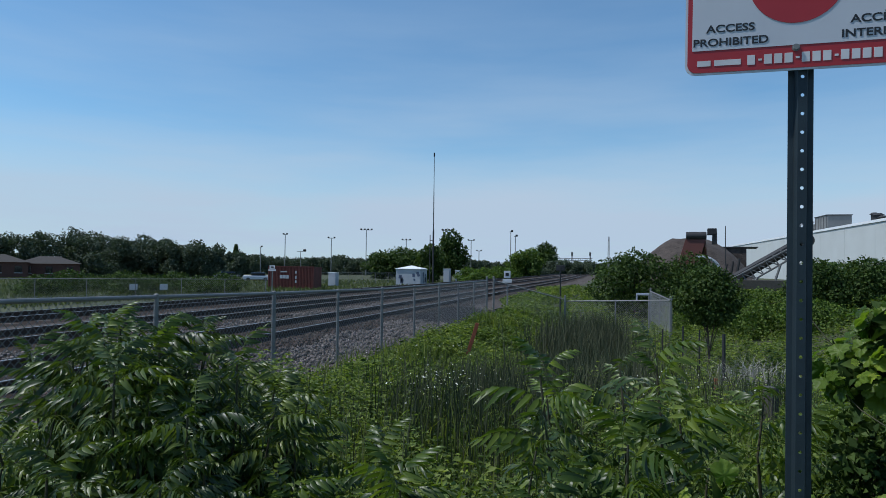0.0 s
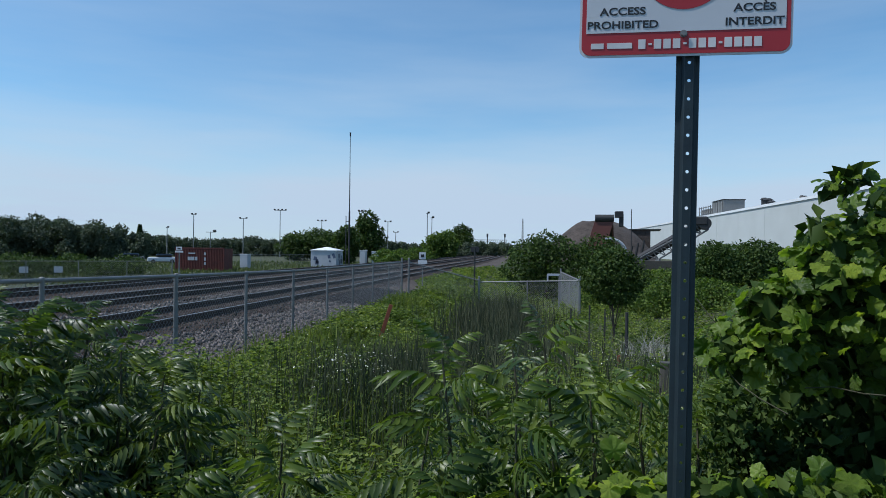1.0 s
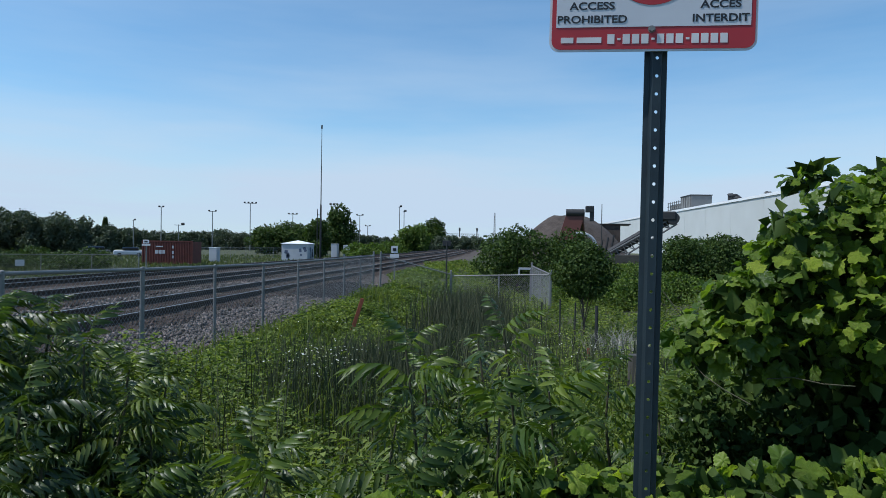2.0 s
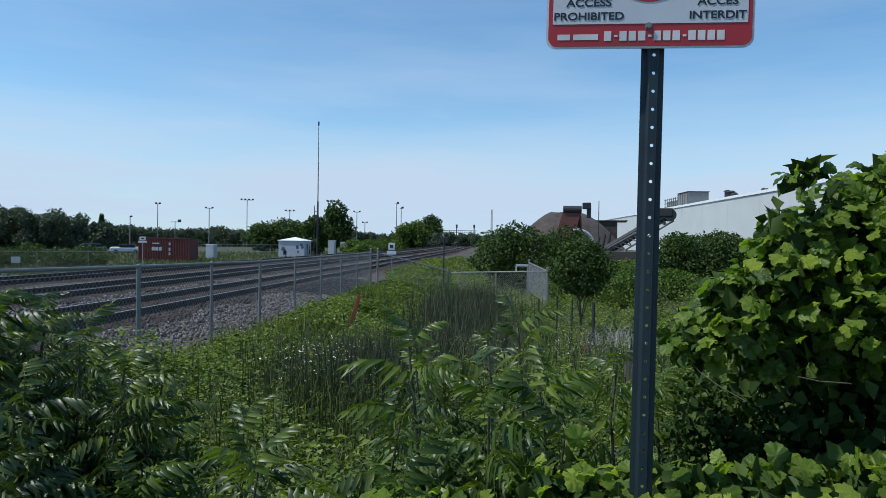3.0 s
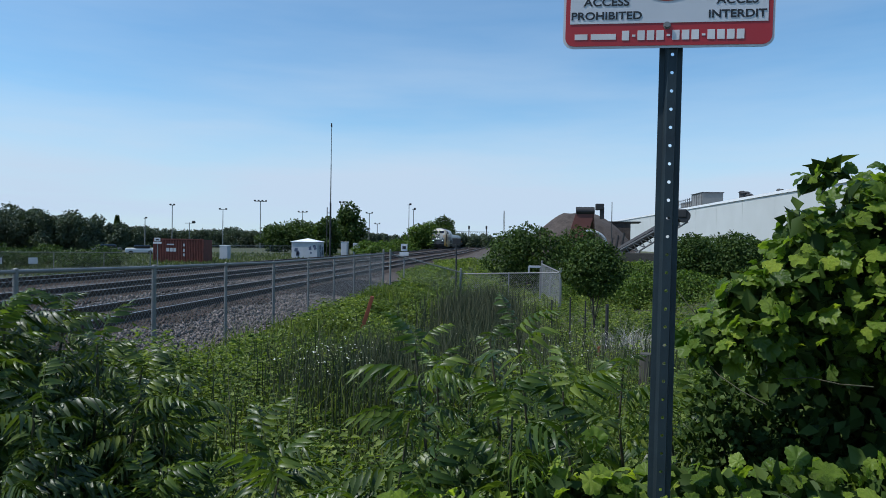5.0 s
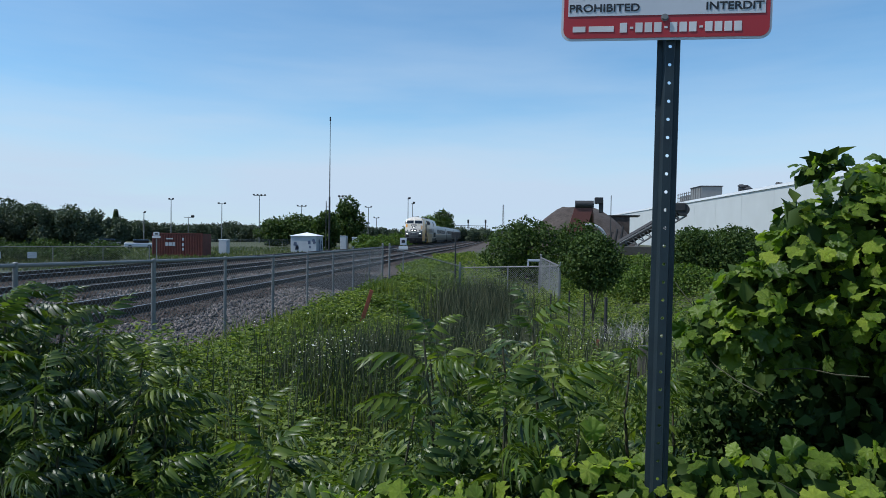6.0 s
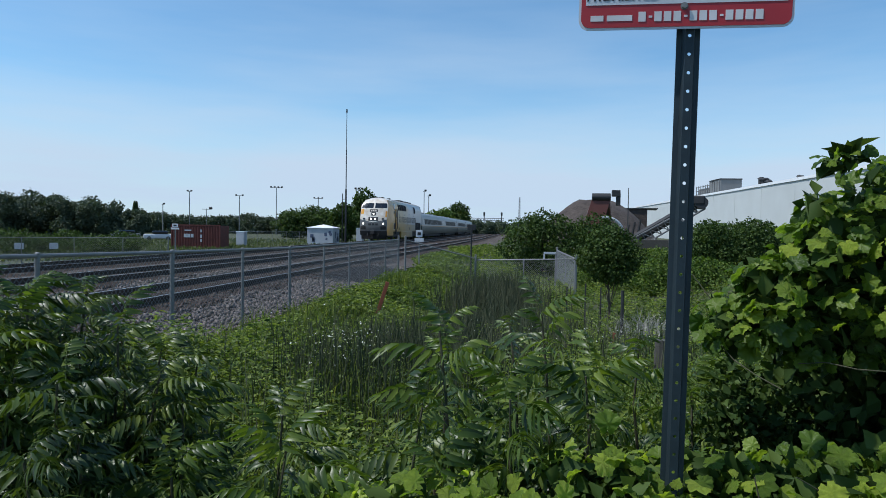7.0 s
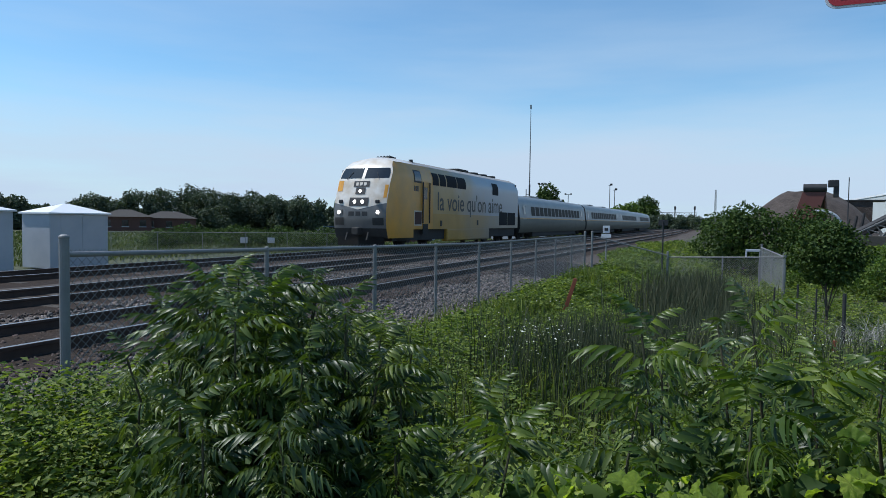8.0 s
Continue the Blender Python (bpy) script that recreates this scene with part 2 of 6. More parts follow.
def ground_z(x, y):
    """Height of the ground: track bed, the field beyond it, and the ditch this side of the fence."""
    left = -1.0 * smooth01(-18.4, -22.0, x) - 0.16 * smooth01(-22.0, -18.4, x) * smooth01(-4.0, -4.6, x)
    ditch = -0.85 * smooth01(4.0, 15.0, y) * smooth01(-4.2, -1.4, x) * (1 - smooth01(4.5, 8.5, x)) * (1 - 0.6 * smooth01(40, 70, y))
    far = -0.35 * smooth01(30, 60, x)
    return left + ditch + far - 0.06 * smooth01(-3.5, -4.5, x)


def track_shift(y):
    """The line bends slightly to the left far out."""
    if y < 80:
        return 0.0
    if y < 120:
        return -0.000275 * (y - 80) ** 2
    return -0.44 - 0.022 * (y - 120)


# ---------------------------------------------------------------- ground
def build_ground():
    xs = sorted(set([-2500, -1200, -600, -300, -180, -120, -90, -70, -55, -45, -38, -32, -28] + list(np.arange(-26, 14, 0.5)) +
                    [15, 17, 20, 24, 30, 38, 48, 60, 80, 120, 200, 400, 900, 2500]))
    ys = sorted(set([-2500, -900, -300, -100, -40, -20, -10] + list(np.arange(-6, 40, 0.8)) + list(np.arange(40, 110, 5)) +
                    [120, 140, 170, 200, 240, 300, 400, 600, 1000, 1700, 3000]))
    verts, faces = [], []
    for y in ys:
        for x in xs:
            near = 1 if abs(x) < 30 and -10 < y < 60 else 0
            verts.append((x, y, ground_z(x, y) + near * 0.09 * noise.noise((x * 0.35, y * 0.35, 0)) * (0 if -19 < x < -4.6 else 1)))
    nx = len(xs)
    for j in range(len(ys) - 1):
        for i in range(nx - 1):
            a = j * nx + i
            faces.append((a, a + 1, a + nx + 1, a + nx))
    ob = mesh_object("ground", verts, faces, M_SOIL, smooth=True)
    tagged(ob, "grassy ground with a shallow ditch beside the railway", "ground", kind="structure")


TRACKS = (-8.0, -11.95, -16.4)
RAIL_TOP = 0.17


def build_ballast():
    """The raised bed of crushed stone under the three tracks, as one long strip."""
    ys = list(np.arange(-30, 60, 2.0)) + list(np.arange(60, 170, 5.0)) + list(np.arange(170, 620, 15.0))
    prof = [(-21.0, -0.80), (-18.6, -0.03), (-14.3, 0.0), (-13.7, -0.04), (-10.2, 0.0), (-9.9, -0.04), (-6.3, 0.0), (-5.7, -0.10), (-5.0, -0.14), (-4.4, -0.15), (-3.9, -0.32)]
    verts, faces = [], []
    for y in ys:
        for i, (x, z) in enumerate(prof):
            wob = 0.35 * noise.noise((y * 0.3, i, 3)) if i == len(prof) - 1 else 0.0
            verts.append((x + track_shift(y) + wob, y, z + 0.03 * noise.noise((x, y * 0.5, 1))))
    n = len(prof)
    for j in range(len(ys) - 1):
        for i in range(n - 1):
            a = j * n + i
            faces.append((a, a + 1, a + n + 1, a + n))
    ob = mesh_object("ballast", verts, faces, M_BALLAST, smooth=True)
    tagged(ob, "grey crushed stone ballast bed under three tracks", "ballast", kind="structure")


def build_track_beds():
    """Darker, oil-stained stone between and beside the rails of each track."""
    for x0 in TRACKS:
        ys = list(np.arange(-30, 80, 2.0)) + list(np.arange(80, 600, 10.0))
        verts, faces = [], []
        for y in ys:
            for i, (u, z) in enumerate(((-1.8, -0.01), (-1.3, 0.022), (0, 0.028), (1.3, 0.022), (1.8, -0.01))):
                wob = 0.14 * noise.noise((y * 0.8, i * 3 + x0, 9)) if i in (0, 4) else 0
                verts.append((x0 + u + wob + track_shift(y), y, z + 0.012 * noise.noise((u * 3, y * 2, 5))))
        for j in range(len(ys) - 1):
            for i in range(4):
                a = j * 5 + i
                faces.append((a, a + 1, a + 6, a + 5))
        ob = mesh_object("track_bed", verts, faces, M_BEDDARK, smooth=True)
        tagged(ob, "dark stained stone bed between the rails", "track bed", kind="structure")


def rail_mesh(x0, side):
    """One rail: foot, web and head as an extruded profile that follows the line."""
    p = [(-0.07, -0.17), (0.07, -0.17), (0.07, -0.155), (0.012, -0.135), (0.012, -0.045), (0.036, -0.036), (0.036, -0.004), (0.03, 0), (-0.03, 0), (-0.036, -0.004), (-0.036, -0.036), (-0.012, -0.045), (-0.012, -0.135), (-0.07, -0.155)]
    ys = [-40, -10, 20, 60, 80, 90, 100, 110, 120, 150] + list(range(185, 620, 15))
    verts, faces = [], []
    for y in ys:
        for u, w in p:
            verts.append((x0 + side * 0.755 + u + track_shift(y), y, RAIL_TOP + w))
    n = len(p)
    for j in range(len(ys) - 1):
        for i in range(n):
            a, b = j * n + i, j * n + (i + 1) % n
            faces.append((a, b, b + n, a + n))
    return verts, faces


def build_tracks():
    for k, x0 in enumerate(TRACKS):
        tr = empty("railway_track")
        tagged(tr, "railway track of rusty steel rails on dark timber ties", "railway track", group="railway tracks")
        for s in (-1, 1):
            v, f = rail_mesh(x0, s)
            ob = mesh_object("rail", v, f, M_RAIL, tr)
            ob.data.materials.append(M_RAILTOP)
            n = 14
            for i, p in enumerate(ob.data.polygons):
                if i % n == 7:
                    p.material_index = 1
        bm = nb()
        box(bm, 2.6, 0.23, 0.17, bevel=0.012)
        first = part("tie", bm, M_TIE, tr)
        first.matrix_basis = pose(x0, 2.0, -0.065)
        rnd = random.Random(7 + k)
        rest_v, rest_f = [], []
        y = -8.0
        while y < 330:
            y += 0.56
            if abs(y - 2.0) < 0.2:
                continue
            if y < 44:
                share("tie", first, tr, pose(x0 + rnd.uniform(-0.04, 0.04), y + rnd.uniform(-0.04, 0.04), -0.065 + rnd.uniform(-0.015, 0.012), 0, 0, rnd.uniform(-1.5, 1.5)))
            else:
                b = len(rest_v)
                s = track_shift(y)
                for dx in (-1.3, 1.3):
                    for dy in (-0.115, 0.115):
                        for dz in (-0.1, 0.02):
                            rest_v.append((x0 + s + dx, y + dy, dz))
                rest_f += [(b + 1, b + 3, b + 7, b + 5), (b, b + 4, b + 5, b + 1), (b + 2, b + 3, b + 7, b + 6), (b + 4, b + 6, b + 7, b + 5), (b, b + 1, b + 3, b + 2)]
        ob = mesh_object("far_ties", rest_v, rest_f, M_TIE, tr)
        ob["kind"] = "stuff"


# ---------------------------------------------------------------- chain link fences
FENCE_X = -4.66
FENCE_H = 1.22


def chainlink(name, length, height, pitch, r, parent, m, over=0.035):
    """Diamond wire mesh in the xz plane from 0 to length: crossing wires, kinked by turns in front and behind."""
    verts, faces = [], []
    top = height + over

    def wire(x0, z0, x1, z1, y):
        b = len(verts)
        d = Vector((x1 - x0, 0, z1 - z0)).normalized()
        nrm = Vector((-d.z, 0, d.x))
        for (px, pz) in ((x0, z0), (x1, z1)):
            for k in range(3):
                a = 2.0944 * k
                q = nrm * (math.cos(a) * r)
                verts.append((px + q.x, y + math.sin(a) * r, pz + q.z))
        for k in range(3):
            k2 = (k + 1) % 3
            faces.append((b + k, b + k2, b + 3 + k2, b + 3 + k))

    z_lo = 0.03
    span = top - z_lo
    k = -span
    while k < length:
        for sgn in (1, -1):
            xa, za, xb, zb = k, z_lo, k + span, top
            if xa < 0:
                za, xa = z_lo - xa, 0
            if xb > length:
                zb, xb = top - (xb - length), length
            if zb > za:
                if sgn == 1:
                    wire(xa, za, xb, zb, r * 0.9)
                else:
                    wire(length - xa, za, length - xb, zb, -r * 0.9)
        k += pitch
    ob = mesh_object(name, verts, faces, M_WIRE, parent)
    ob.matrix_basis = m
    return ob


def post_mesh(h, r, cap=True):
    bm = nb()
    rod(bm, (0, 0, -0.3), (0, 0, h), r, n=12)
    if cap:
        bmesh.ops.create_uvsphere(bm, u_segments=12, v_segments=6, radius=r * 1.12, matrix=Matrix.Translation((0, 0, h)) @ Matrix.Diagonal((1, 1, 0.6, 1)))
    return bm


def fence_line(label, a, b, za, zb, step, h=FENCE_H, r_line=0.024, pitch=0.075, wire_r=0.0025, ends=(True, True), rail_r=0.021, group=""):
    """A straight chain link fence from a to b (plan), whose foot runs from za to zb."""
    a, b = Vector(a), Vector(b)
    f = empty("chain_link_fence", pose(a.x, a.y, za))
    tagged(f, label, "fence", group=group)
    d = b - a
    ln = d.length
    turn = math.degrees(math.atan2(d.y, d.x))
    n = max(1, round(ln / step))
    slope = (zb - za) / ln
    if n > 1:
        line = part("line_post", post_mesh(h + 0.02, r_line), M_GALV, f)
        line.matrix_basis = pose(d.x / n, d.y / n, slope * ln / n)
    for i in range(2, n):
        share("line_post", line, f, pose(d.x * i / n, d.y * i / n, slope * ln * i / n))
    for on, m in zip(ends, (Matrix(), pose(d.x, d.y, zb - za))):
        e = part("end_post" if on else "line_post", post_mesh(h + 0.13, 0.036) if on else post_mesh(h + 0.02, r_line), M_GALV, f)
        e.matrix_basis = m
    bm = nb()
    rod(bm, (0, 0, h), (d.x, d.y, h + zb - za), rail_r, n=10)
    part("top_rail", bm, M_GALV, f)
    bay = ln / n
    first = None
    for i in range(n):
        m = pose(d.x * i / n, d.y * i / n, slope * ln * i / n, 0, -math.degrees(math.atan(slope)), turn)
        if first is None:
            first = chainlink("wire_mesh", bay, h, pitch, wire_r, f, m)
        else:
            share("wire_mesh", first, f, m)
    return f


def build_fences():
    near = fence_line("galvanized chain link fence with a stout end post behind the sumac", (FENCE_X, 3.28), (FENCE_X, 7.98), 0.09, 0.0, 2.3, ends=(True, False))
    fence_line("galvanized chain link fence between weeds and ballast", (FENCE_X, 8.0), (FENCE_X, 12.2), 0.0, -0.06, 2.1, ends=(False, False))
    fence_line("galvanized chain link fence along the ballast to the gate post", (FENCE_X, 12.22), (FENCE_X, 22.8), -0.06, -0.06, 2.1, ends=(False, True))
    # across the ditch
    fence_line("short chain link fence dropping into the ditch", (FENCE_X + 0.22, 22.95), (-2.0, 24.0), -0.06, -0.72, 4.0)
    fence_line("chain link fence across the weedy ditch", (-2.0, 24.05), (1.55, 23.0), -0.78, -0.62, 1.8)
    # far side of the tracks
    return near


build_ground()
build_ballast()
build_track_beds()
build_tracks()
build_fences()


# ---------------------------------------------------------------- sign on its post
def text_part(name, body, size, mat, parent, m, align="CENTER", extrude=0.0006, width=None, bold=0.0):
    cu = bpy.data.curves.new(name, "FONT")
    cu.body = body
    cu.size = size
    cu.align_x = align
    cu.extrude = extrude
    cu.offset = bold
    cu.materials.append(mat)
    ob = new(name, cu)
    ob.parent = parent
    ob.matrix_basis = m
    if width:
        bpy.context.view_layer.update()
        w = ob.dimensions.x
        if w > 0:
            ob.matrix_basis = m @ Matrix.Diagonal((width / w, 1, 1, 1))
    return ob


def rounded_plate(w, h, r, t, y=0.0):
    """A plate in the xz plane, centred, with rounded corners; its face looks along -y."""
    bm = nb()
    pts = []
    for cx, cz, a0 in ((w / 2 - r, h / 2 - r, 0), (-w / 2 + r, h / 2 - r, 90), (-w / 2 + r, -h / 2 + r, 180), (w / 2 - r, -h / 2 + r, 270)):
        for k in range(7):
            a = radians(a0 + 15 * k)
            pts.append((cx + r * math.cos(a), cz + r * math.sin(a)))
    fr = [bm.verts.new((x, y - t / 2, z)) for x, z in pts]
    bk = [bm.verts.new((x, y + t / 2, z)) for x, z in pts]
    bm.faces.new(fr)
    bm.faces.new(bk[::-1])
    n = len(pts)
    for i in range(n):
        bm.faces.new((fr[i], bk[i], bk[(i + 1) % n], fr[(i + 1) % n]))
    return bm


def bars_row(parent, spans, z0, h, mat, name="lettering_bar", y=-0.0062):
    """Plain bars that stand for writing."""
    for x0, x1 in spans:
        bm = nb()
        box(bm, x1 - x0, 0.0012, h, pose((x0 + x1) / 2, y, z0 + h / 2))
        part(name, bm, mat, parent)


def build_sign():
    base = Vector((0.395, 1.885))
    post = empty("sign_post", pose(base.x, base.y, 0, 0, 0.55, -2.3))
    tagged(post, "dark steel U-channel post with a row of holes", "sign post")
    # U channel: two flanges and a recessed web, cut by holes 50.8 mm apart
    z_top, z_bot, w, dp = 2.62, -0.25, 0.0315, 0.028
    verts, faces = [], []
    hr, seg = 0.0048, 12
    zs0 = z_bot + 0.02
    n_h = int((z_top - zs0) / 0.0508)

    def v(x, y, z):
        verts.append((x, y, z))
        return len(verts) - 1

    # web with holes, front (y=0)
    half = 0.0115
    for i in range(n_h):
        za, zb = zs0 + i * 0.0508, zs0 + (i + 1) * 0.0508
        zc = (za + zb) / 2
        ring = []
        outer = []
        for k in range(seg):
            a = 2 * math.pi * (k + 0.5) / seg
            c, s = math.cos(a), math.sin(a)
            ring.append(v(hr * c, 0.0, zc + hr * s))
            q = min(half / max(abs(c), 1e-6), 0.0254 / max(abs(s), 1e-6))
            outer.append(v(q * c, 0.0, zc + q * s))
        back = [v(verts[r][0], 0.003, verts[r][2]) for r in ring]
        for k in range(seg):
            k2 = (k + 1) % seg
            faces.append((ring[k], outer[k], outer[k2], ring[k2]))
            faces.append((ring[k2], back[k2], back[k], ring[k]))
        corners = [v(half, 0, zb), v(-half, 0, zb), v(-half, 0, za), v(half, 0, za)]
        for q, a0 in zip(corners, (65.6, 114.4, 245.6, 294.4)):
            near = sorted(range(seg), key=lambda k: abs(((360 * (k + 0.5) / seg - a0 + 180) % 360) - 180))[:2]
            near.sort()
            faces.append((outer[near[0]], q, outer[near[1]]) if near != [0, seg - 1] else (outer[near[1]], q, outer[near[0]]))
    web = mesh_object("web", verts, faces, M_POSTGREEN, post)
    bm = bmesh.new()
    bm.from_mesh(web.data)
    bmesh.ops.remove_doubles(bm, verts=bm.verts, dist=0.0004)
    bm.to_mesh(web.data)
    bm.free()
    for s in (-1, 1):
        bm = nb()
        prof = [(s * half, 0.0), (s * 0.0175, dp * 0.75), (s * w, dp * 0.8), (s * w, dp * 0.8 + 0.0035), (s * 0.0155, dp * 0.78 + 0.0035), (s * (half - 0.001), 0.0035)]
        lo = [bm.verts.new((x, y, z_bot)) for x, y in prof]
        hi = [bm.verts.new((x, y, z_top)) for x, y in prof]
        for i in range(6):
            j = (i + 1) % 6
            bm.faces.new((lo[i], lo[j], hi[j], hi[i]))
        bm.faces.new(lo)
        bm.faces.new(hi)
        part("flange", bm, M_POSTGREEN, post)
    # the sign plate
    W, H = 0.61, 0.46
    zc = 2.147 + H * 0.925 / 2
    sign = empty("warning_sign", pose(base.x + 0.003, base.y - 0.012, zc, 0, 0.9, -2.3) @ Matrix.Scale(0.925, 4))
    tagged(sign, "white and red metal warning sign bolted to a post", "sign")
    part("plate", rounded_plate(W, H, 0.032, 0.003), M_WHITE, sign)
    part("border", rounded_plate(W - 0.014, H - 0.014, 0.027, 0.002, -0.0022), M_RED, sign, "red border and foot band")
    bm = nb()
    box(bm, W - 0.040, 0.002, H - 0.074 - 0.02, pose(0, -0.0036, (0.074 - 0.02) / 2))
    part("panel", bm, M_WHITE, sign, "white lettered panel")
    zb = -H / 2
    bm = nb()
    bmesh.ops.create_cone(bm, cap_ends=True, segments=64, radius1=0.129, radius2=0.129, depth=0.0016, matrix=pose(0, -0.0052, zb + 0.268, 90))
    part("red_disc", bm, M_RED, sign, "red no-entry disc")
    bm = nb()
    box(bm, 0.19, 0.0014, 0.05, pose(0, -0.0066, zb + 0.262))
    part("white_bar", bm, M_WHITE, sign)
    for body, x, z, s, wd in (("ACCESS", -0.178, 0.128, 0.032, 0.125), ("PROHIBITED", -0.178, 0.087, 0.032, 0.192), ("ACC\u00c8S", 0.198, 0.128, 0.032, 0.108), ("INTERDIT", 0.198, 0.087, 0.032, 0.15)):
        text_part("lettering", body, s, M_INK, sign, pose(x, -0.0052, zb + z, 90), width=wd, bold=0.0006)
    # writing on the foot band as plain bars
    bars_row(sign, [(-0.27, -0.232), (-0.222, -0.148)], zb + 0.026, 0.017, M_BARW, y=-0.0039)
    x = -0.13
    for n_c, gap in ((1, 0.012), (3, 0.012), (3, 0.012), (4, 0.0)):
        for k in range(n_c):
            bars_row(sign, [(x, x + 0.021)], zb + 0.023, 0.029, M_BARW, y=-0.0039)
            x += 0.0275
        if gap:
            bars_row(sign, [(x + 0.002, x + 0.012)], zb + 0.034, 0.006, M_BARW, y=-0.0039)
            x += 0.018
    bm = nb()
    bmesh.ops.create_cone(bm, cap_ends=True, segments=6, radius1=0.0085, radius2=0.0085, depth=0.007, matrix=pose(0, -0.008, zb + 0.066, 90))
    bmesh.ops.create_cone(bm, cap_ends=True, segments=16, radius1=0.011, radius2=0.011, depth=0.002, matrix=pose(0, -0.0045, zb + 0.066, 90))
    part("bolt", bm, M_GALV, sign)


build_sign()


# ---------------------------------------------------------------- the train
M_LWHITE = material("loco_white_paint", (0.70, 0.66, 0.60), 0.4, color2=(0.46, 0.36, 0.24), scale=2.2, amount=0.8, coat=0.4)
M_LYELLOW = material("loco_yellow_paint", (0.66, 0.29, 0.010), 0.42, color2=(0.46, 0.23, 0.03), scale=1.5, amount=0.8, coat=0.4)
M_LGREY = material("loco_grey_paint", (0.15, 0.14, 0.13), 0.4, color2=(0.10, 0.095, 0.09), scale=2, amount=0.9, coat=0.3)


def wrap_fade(name, front, rear, y0, y1):
    """Printed wrap that fades along the body from one colour to another, with soiling."""
    m = material(name, front, 0.38, color2=tuple(c * 0.7 for c in front), scale=0.8, amount=0.8, coat=0.3)
    n, ln = m.node_tree.nodes, m.node_tree.links.new
    bs = n["Principled BSDF"]
    old = bs.inputs["Base Color"].links[0].from_socket
    co = n.new("ShaderNodeTexCoord")
    sp = n.new("ShaderNodeSeparateXYZ")
    ln(co.outputs["Object"], sp.inputs[0])
    nz = n.new("ShaderNodeTexNoise")
    nz.inputs["Scale"].default_value = 0.5
    ln(co.outputs["Object"], nz.inputs["Vector"])
    ad = n.new("ShaderNodeMath")
    ad.operation = "MULTIPLY_ADD"
    ad.inputs[1].default_value = 7.0
    ln(nz.outputs["Fac"], ad.inputs[0])
    ln(sp.outputs["Y"], ad.inputs[2])
    mr = n.new("ShaderNodeMapRange")
    mr.inputs["From Min"].default_value, mr.inputs["From Max"].default_value = y0 + 3.5, y1 + 3.5
    ln(ad.outputs[0], mr.inputs["Value"])
    mx = n.new("ShaderNodeMixRGB")
    mx.inputs[2].default_value = (*rear, 1)
    ln(mr.outputs[0], mx.inputs["Fac"])
    ln(old, mx.inputs[1])
    ln(mx.outputs[0], bs.inputs["Base Color"])
    return m


M_LROOF = material("loco_roof_paint", (0.33, 0.33, 0.32), 0.6, color2=(0.2, 0.19, 0.18), scale=1.5, amount=0.9)
M_LSILVER = wrap_fade("loco_silver_wrap", (0.46, 0.29, 0.085), (0.30, 0.32, 0.35), 8.0, 13.5)
M_LLOW = wrap_fade("loco_lower_wrap", (0.48, 0.26, 0.03), (0.27, 0.235, 0.18), 9.0, 16.0)
M_UNDER = material("running_gear", (0.03, 0.028, 0.026), 0.8, color2=(0.05, 0.042, 0.036), scale=5)
M_COACH = material("coach_silver_paint", (0.22, 0.235, 0.24), 0.4, 0.15, color2=(0.15, 0.16, 0.165), scale=0.7, amount=0.8)
M_COACHLOW = material("coach_lower_band", (0.12, 0.118, 0.085), 0.55, color2=(0.09, 0.088, 0.066), scale=0.8, amount=0.8)
M_LAMP = material("headlight_lit", (0.9, 0.9, 0.85), 0.2, emit=(1.0, 0.95, 0.85, 5.0))
M_CGLASS = material("coach_window_glass", (0.008, 0.009, 0.010), 0.5, spec=0.08)
M_RUST = material("dark_red_recess", (0.07, 0.022, 0.015), 0.7, color2=(0.03, 0.014, 0.012), scale=5)
M_LETTER = material("loco_lettering", (0.045, 0.042, 0.036), 0.5)


def skin(name, grid, mat, parent, label="", smooth=True, thick=0.03):
    """A sheet through rows of points."""
    nr, nc = len(grid), len(grid[0])
    verts = [p for row in grid for p in row]
    faces = [(j * nc + i, j * nc + i + 1, (j + 1) * nc + i + 1, (j + 1) * nc + i) for j in range(nr - 1) for i in range(nc - 1)]
    ob = mesh_object(name, verts, faces, mat, parent, smooth)
    bm = bmesh.new()
    bm.from_mesh(ob.data)
    bmesh.ops.recalc_face_normals(bm, faces=bm.faces)
    bm.to_mesh(ob.data)
    bm.free()
    if label:
        ob["label"] = label
    return ob


NOSE = [(0.55, 0.22), (1.0, 0.06), (1.4, 0.0), (1.85, 0.02), (2.3, 0.13), (3.2, 0.46), (3.28, 0.50), (3.83, 0.86), (3.92, 0.92), (4.14, 1.25)]


def nose_y(z):
    for (z0, y0), (z1, y1) in zip(NOSE, NOSE[1:]):
        if z <= z1:
            t = max(0.0, (z - z0) / (z1 - z0))
            return y0 + (y1 - y0) * t
    return NOSE[-1][1]


def side_w(z):
    """Half width of the body at height z."""
    if z < 3.2:
        return 1.50
    return 1.50 - 0.40 * smooth01(3.45, 4.5, z)


def front_w(z):
    return side_w(z) * 0.92 - 0.03 * smooth01(3.7, 4.14, z)


def front_pt(s, z, out=0.0):
    """On the nose's face, s from -1 to 1 across."""
    return (s * front_w(z), nose_y(z) + 0.13 * s ** 4 + 0.05 * abs(s) - out, z)


def front_patch(s0, s1, z0, z1, out, n=4):
    return [[front_pt(s0 + (s1 - s0) * i / n, z0 + (z1 - z0) * j / n, out) for i in range(n + 1)] for j in range(n + 1)]


def cheek_pt(side, y_off, z):
    """Between the nose's edge and the full body side: y_off 0 to 1."""
    y0 = nose_y(z) + 0.18
    y = y0 + (2.9 - y0) * y_off
    w = front_w(z) + (side_w(z) - front_w(z)) * (1 - (1 - y_off) ** 2.2)
    return (side * w, y, z)


